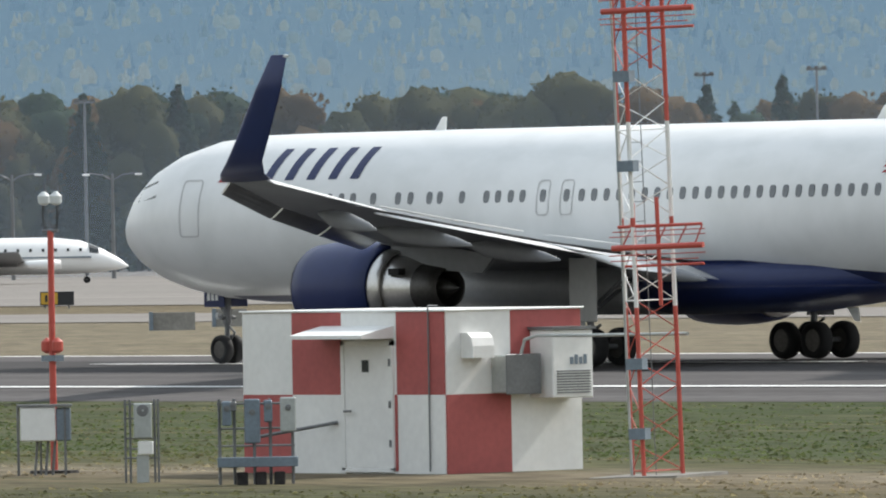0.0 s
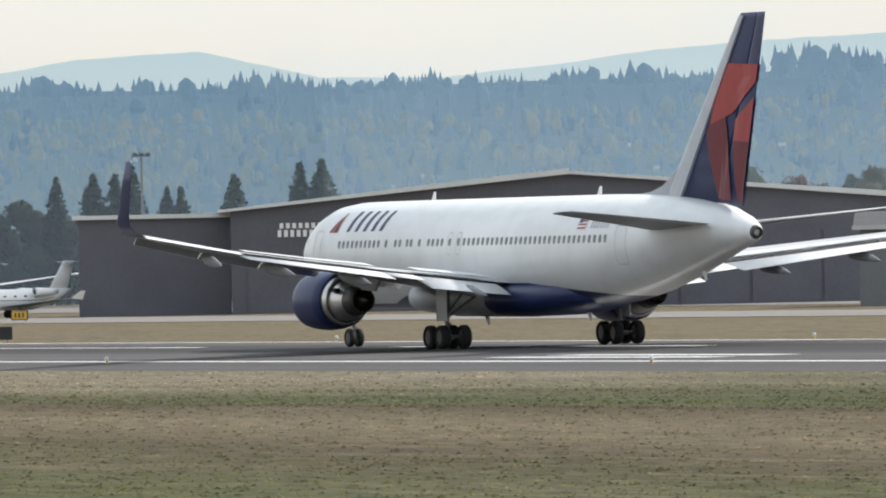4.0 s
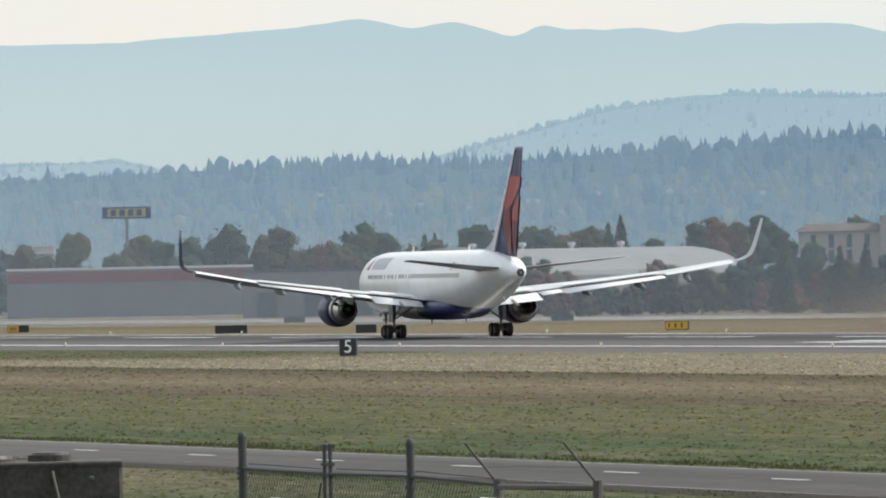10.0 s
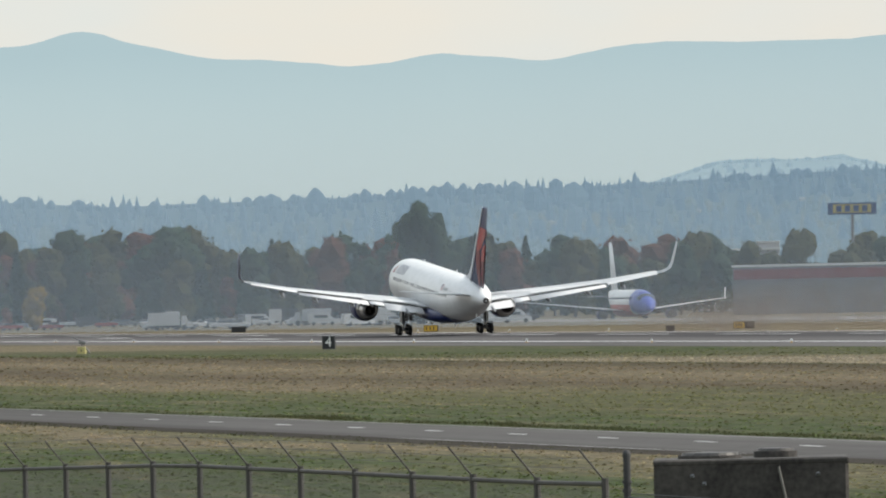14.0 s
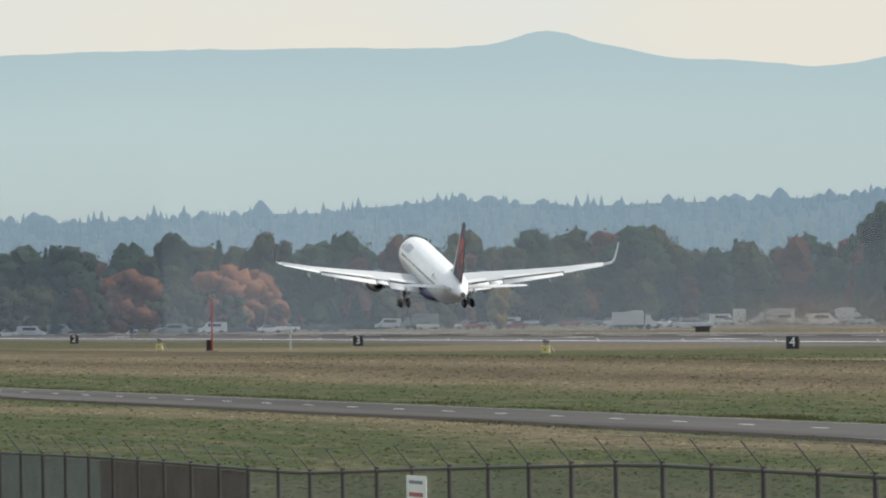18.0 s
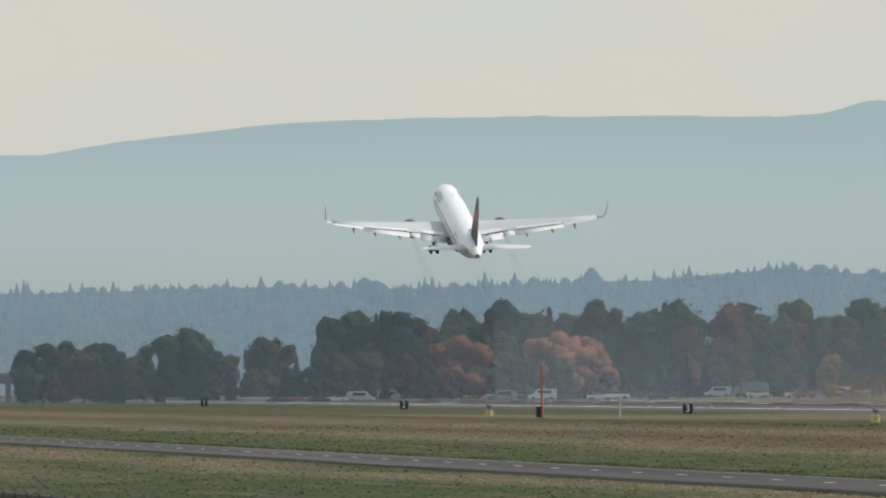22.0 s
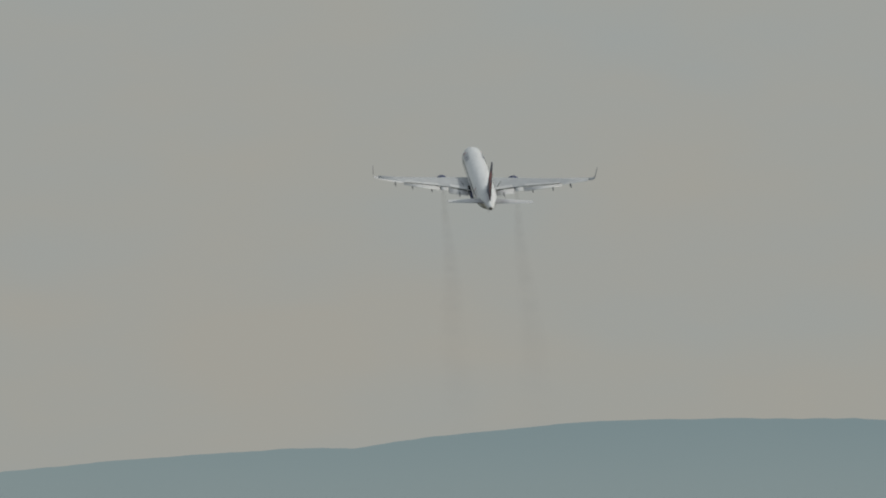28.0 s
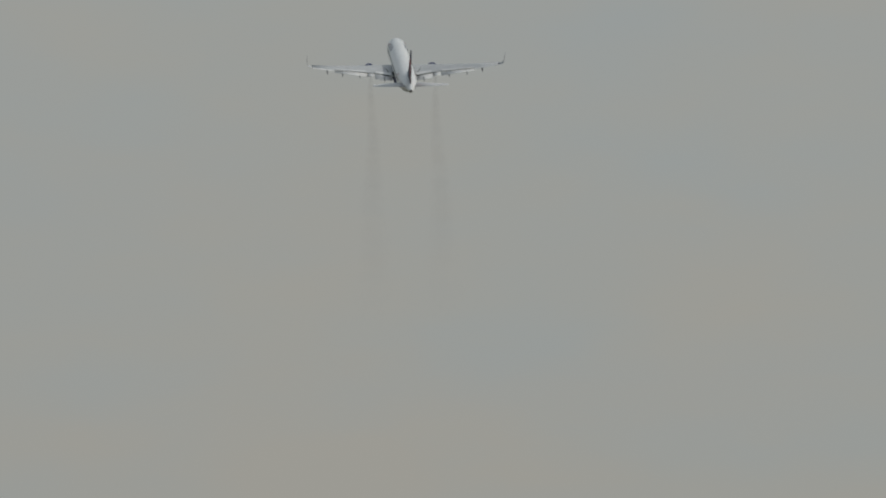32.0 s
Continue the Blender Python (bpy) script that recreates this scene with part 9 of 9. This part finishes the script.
def far_woods():
    """The distant belts, joined: crowns and trunks of many trees in one mesh."""
    vs, fs, mats = [], [], []
    names = list(LEAF)
    base = 0
    for kind, leaf, az, d, h, var in WOOD:
        key = (kind, leaf, var, "far")
        if key not in SHAPES:
            SHAPES[key] = (crown_mesh(kind, 40 + var * 7 + len(kind), False), trunk_mesh(kind, 9 + var))
        p = polar(az, d)
        rot = (az * 977) % 6.28
        ca, sa = math.cos(rot) * h, math.sin(rot) * h
        for me, mi in ((SHAPES[key][0], names.index(leaf)), (SHAPES[key][1], len(names))):
            co = np.empty(len(me.vertices) * 3, dtype=np.float32)
            me.vertices.foreach_get("co", co)
            co = co.reshape(-1, 3)
            x = co[:, 0] * ca - co[:, 1] * sa + p.x
            y = co[:, 0] * sa + co[:, 1] * ca + p.y
            vs.append(np.stack([x, y, co[:, 2] * h + ground_z(p.y) - 0.1], 1))
            fs.extend([tuple(i + base for i in q.vertices) for q in me.polygons])
            mats.extend([mi] * len(me.polygons))
            base += len(co)
    me = bpy.data.meshes.new("far_woods")
    me.from_pydata(np.concatenate(vs).tolist(), [], fs)
    ob = link("far_woods", me, [LEAF[k] for k in names] + [BARK])
    me.polygons.foreach_set("material_index", mats)
    tagged(ob, "belts of green and autumn trees beyond the runway end", "trees", kind="stuff")


far_woods()


# ---- tufts of rough grass ----
def tufts():
    """A low uneven fringe along the road's edges and a few coarse clumps in the field."""
    rng = random.Random(31)
    vs, fs = [], []
    for k in range(15000):
        x = -rng.uniform(110, 800) if k % 2 else -rng.uniform(110, 420)
        edge = k % 6
        grow = noise.noise((x * 0.06, edge * 3.0, 0))
        if grow < -0.12 or edge == 5:
            continue
        y = (71.0 + abs(rng.gauss(0, 0.7)) + grow) if edge < 4 else (62.3 - abs(rng.gauss(0, 0.5)) - grow if edge < 5 else rng.uniform(73, 150))
        if -152.5 < x < -139 and 121 < y < 133:
            continue
        z = ground_z(y)
        h = rng.uniform(0.03, 0.11) * (0.7 + grow)
        for b in range(3):
            a = rng.uniform(0, 6.28)
            w = rng.uniform(0.015, 0.05)
            i = len(vs)
            dx, dy = math.cos(a) * w, math.sin(a) * w
            ox, oy = rng.gauss(0, 0.15), rng.gauss(0, 0.12)
            lx = rng.uniform(-0.06, 0.06)
            vs += [(x + ox - dx, y + oy - dy, z - 0.02), (x + ox + dx, y + oy + dy, z - 0.02), (x + ox + dx * 0.4 + lx, y + oy + dy * 0.4, z + h * rng.uniform(0.7, 1.1))]
            fs.append((i, i + 1, i + 2))
    me = bpy.data.meshes.new("grass_tufts")
    me.from_pydata(vs, [], fs)
    ob = link("grass_tufts", me, leaf_material("rough_grass", (0.05, 0.06, 0.025), (0.14, 0.13, 0.07)))
    tagged(ob, "low fringe of dry and green grass along the road", "grass", kind="stuff")


tufts()


def field_grass():
    """Single tufts of the rough grass over the infield, thinner with distance."""
    rng = np.random.default_rng(17)
    n_ = 300000
    az, d = np.radians(rng.uniform(45.5, 86.5, n_)), np.exp(rng.uniform(math.log(100), math.log(1000), n_))
    x, y = -np.sin(az) * d, np.cos(az) * d
    keep = (y > 23) & (y < 211.5) & ((y < 61.2) | (y > 71.6)) & (x > -1300) & ~((x > -152.5) & (x < -138.5) & (y > 120) & (y < 134)) & ~((x > -149.5) & (x < -143.8) & (y > 29) & (y < 35))
    x, y, d = x[keep], y[keep], d[keep]
    k = len(x)
    z = np.interp(y, [g[0] for g in GROUND], [g[1] for g in GROUND])
    a, w = rng.uniform(0, 6.283, k), rng.uniform(0.03, 0.10, k) * (0.6 + d / 400)
    h = rng.uniform(0.012, 0.05, k) * (0.8 + d / 900)
    lx, ly = rng.normal(0, 0.05, k), rng.normal(0, 0.05, k)
    vs = np.empty((k, 3, 3))
    vs[:, 0] = np.stack([x - np.cos(a) * w, y - np.sin(a) * w, z - 0.01], 1)
    vs[:, 1] = np.stack([x + np.cos(a) * w, y + np.sin(a) * w, z - 0.01], 1)
    vs[:, 2] = np.stack([x + lx, y + ly, z + h], 1)
    me = bpy.data.meshes.new("field_grass")
    me.vertices.add(k * 3), me.loops.add(k * 3), me.polygons.add(k)
    me.vertices.foreach_set("co", vs.astype(np.float32).ravel())
    me.loops.foreach_set("vertex_index", np.arange(k * 3, dtype=np.int32))
    me.polygons.foreach_set("loop_start", np.arange(0, k * 3, 3, dtype=np.int32))
    me.update()
    tagged(link("field_grass", me, M["tuft"]), "rough uneven tufts of the dry airfield grass", "grass", kind="stuff")


field_grass()


# ---- what moves ----
def motions():
    rows = []
    for t, s, z, p, r, h in ROLL_OUT:
        rows.append((t, pose(-s, RUNWAY_Y, z, 0, 0, 180 + h) @ pose(0, 0, 0, 0, -p, 0) @ pose(0, 0, 0, r, 0, 0)))
    walk(plane, rows)
    # the smoke lies along the path behind and drifts with the wind
    trail = []
    for (ta, sa, za, *_), (tb, sb, zb, *_) in zip(ROLL_OUT[:-1], ROLL_OUT[1:]):
        trail.append((ta, pose(-sa, RUNWAY_Y, za, 0, 0, 175.5) @ pose(0, 0, 0, 0, -math.degrees(math.atan2(zb - za, sb - sa)), 0)))
    tb, sb, zb = ROLL_OUT[-1][:3]
    trail.append((tb, pose(-sb, RUNWAY_Y, zb, 0, 0, 175.5) @ pose(0, 0, 0, 0, -13.2, 0)))
    walk(smoke, trail)
    # the dust follows on the ground and is left behind after lift-off
    walk(dust, [(t, pose(-(s if t < 15 else 1388.5 + (s - 1388.5) * 0.55), RUNWAY_Y, 0, 0, 0, 180)) for t, s, *_ in ROLL_OUT])
    # the wings bend up as they take the weight
    for g, side in zip(wing_roots, (1, -1)):
        at = g.location.copy()
        walk(g, [(t, pose(*at, side * a, 0, 0)) for t, a in ((0, 0), (8, 0), (11, 0.6), (13, 1.7), (15, 2.8), (18, 3.2), (20, 3.8), (26, 3.8), (29, 3.4), (32, 3.4))])
    # the landing gear is raised after lift-off
    for leg, axis, sign, t0, t1 in ((gear_legs[0], 'X', -1, 23.2, 27.6), (gear_legs[1], 'X', 1, 22.2, 25.2), (gear_legs[2], 'Y', 1, 21.4, 24.6)):
        at = leg.location.copy()
        keys = []
        for t, u in ((0, 0), (t0, 0), (t0 + (t1 - t0) / 3, 0.33), (t0 + 2 * (t1 - t0) / 3, 0.7), (t1, 1), (32, 1)):
            a = sign * u * (88 if axis == 'X' else -95)
            keys.append((t, pose(*at, a, 0, 0) if axis == 'X' else pose(*at, 0, a, 0)))
        walk(leg, keys)

    # two other aircraft creep along the far taxiway
    for ob, a0, a1, d0, d1, turn, t0, t1 in ((taxi_white, 73.2, 71.4, 1150, 1130, -70, 0, 12), (taxi_blue, 79.15, 77.6, 2125, 2060, -79, 5, 25)):
        keys = []
        for k in range(9):
            u = k / 8
            t = t0 + (t1 - t0) * u
            m_ = facing(a0 + (a1 - a0) * u, d0 + (d1 - d0) * u, ground_z(polar(a0, d0).y) + 0.05, turn)
            if k == 0 and t > 0:
                keys.append((0, m_))
            keys.append((t, m_))
        keys.append((32, keys[-1][1]))
        walk(ob, keys)


motions()
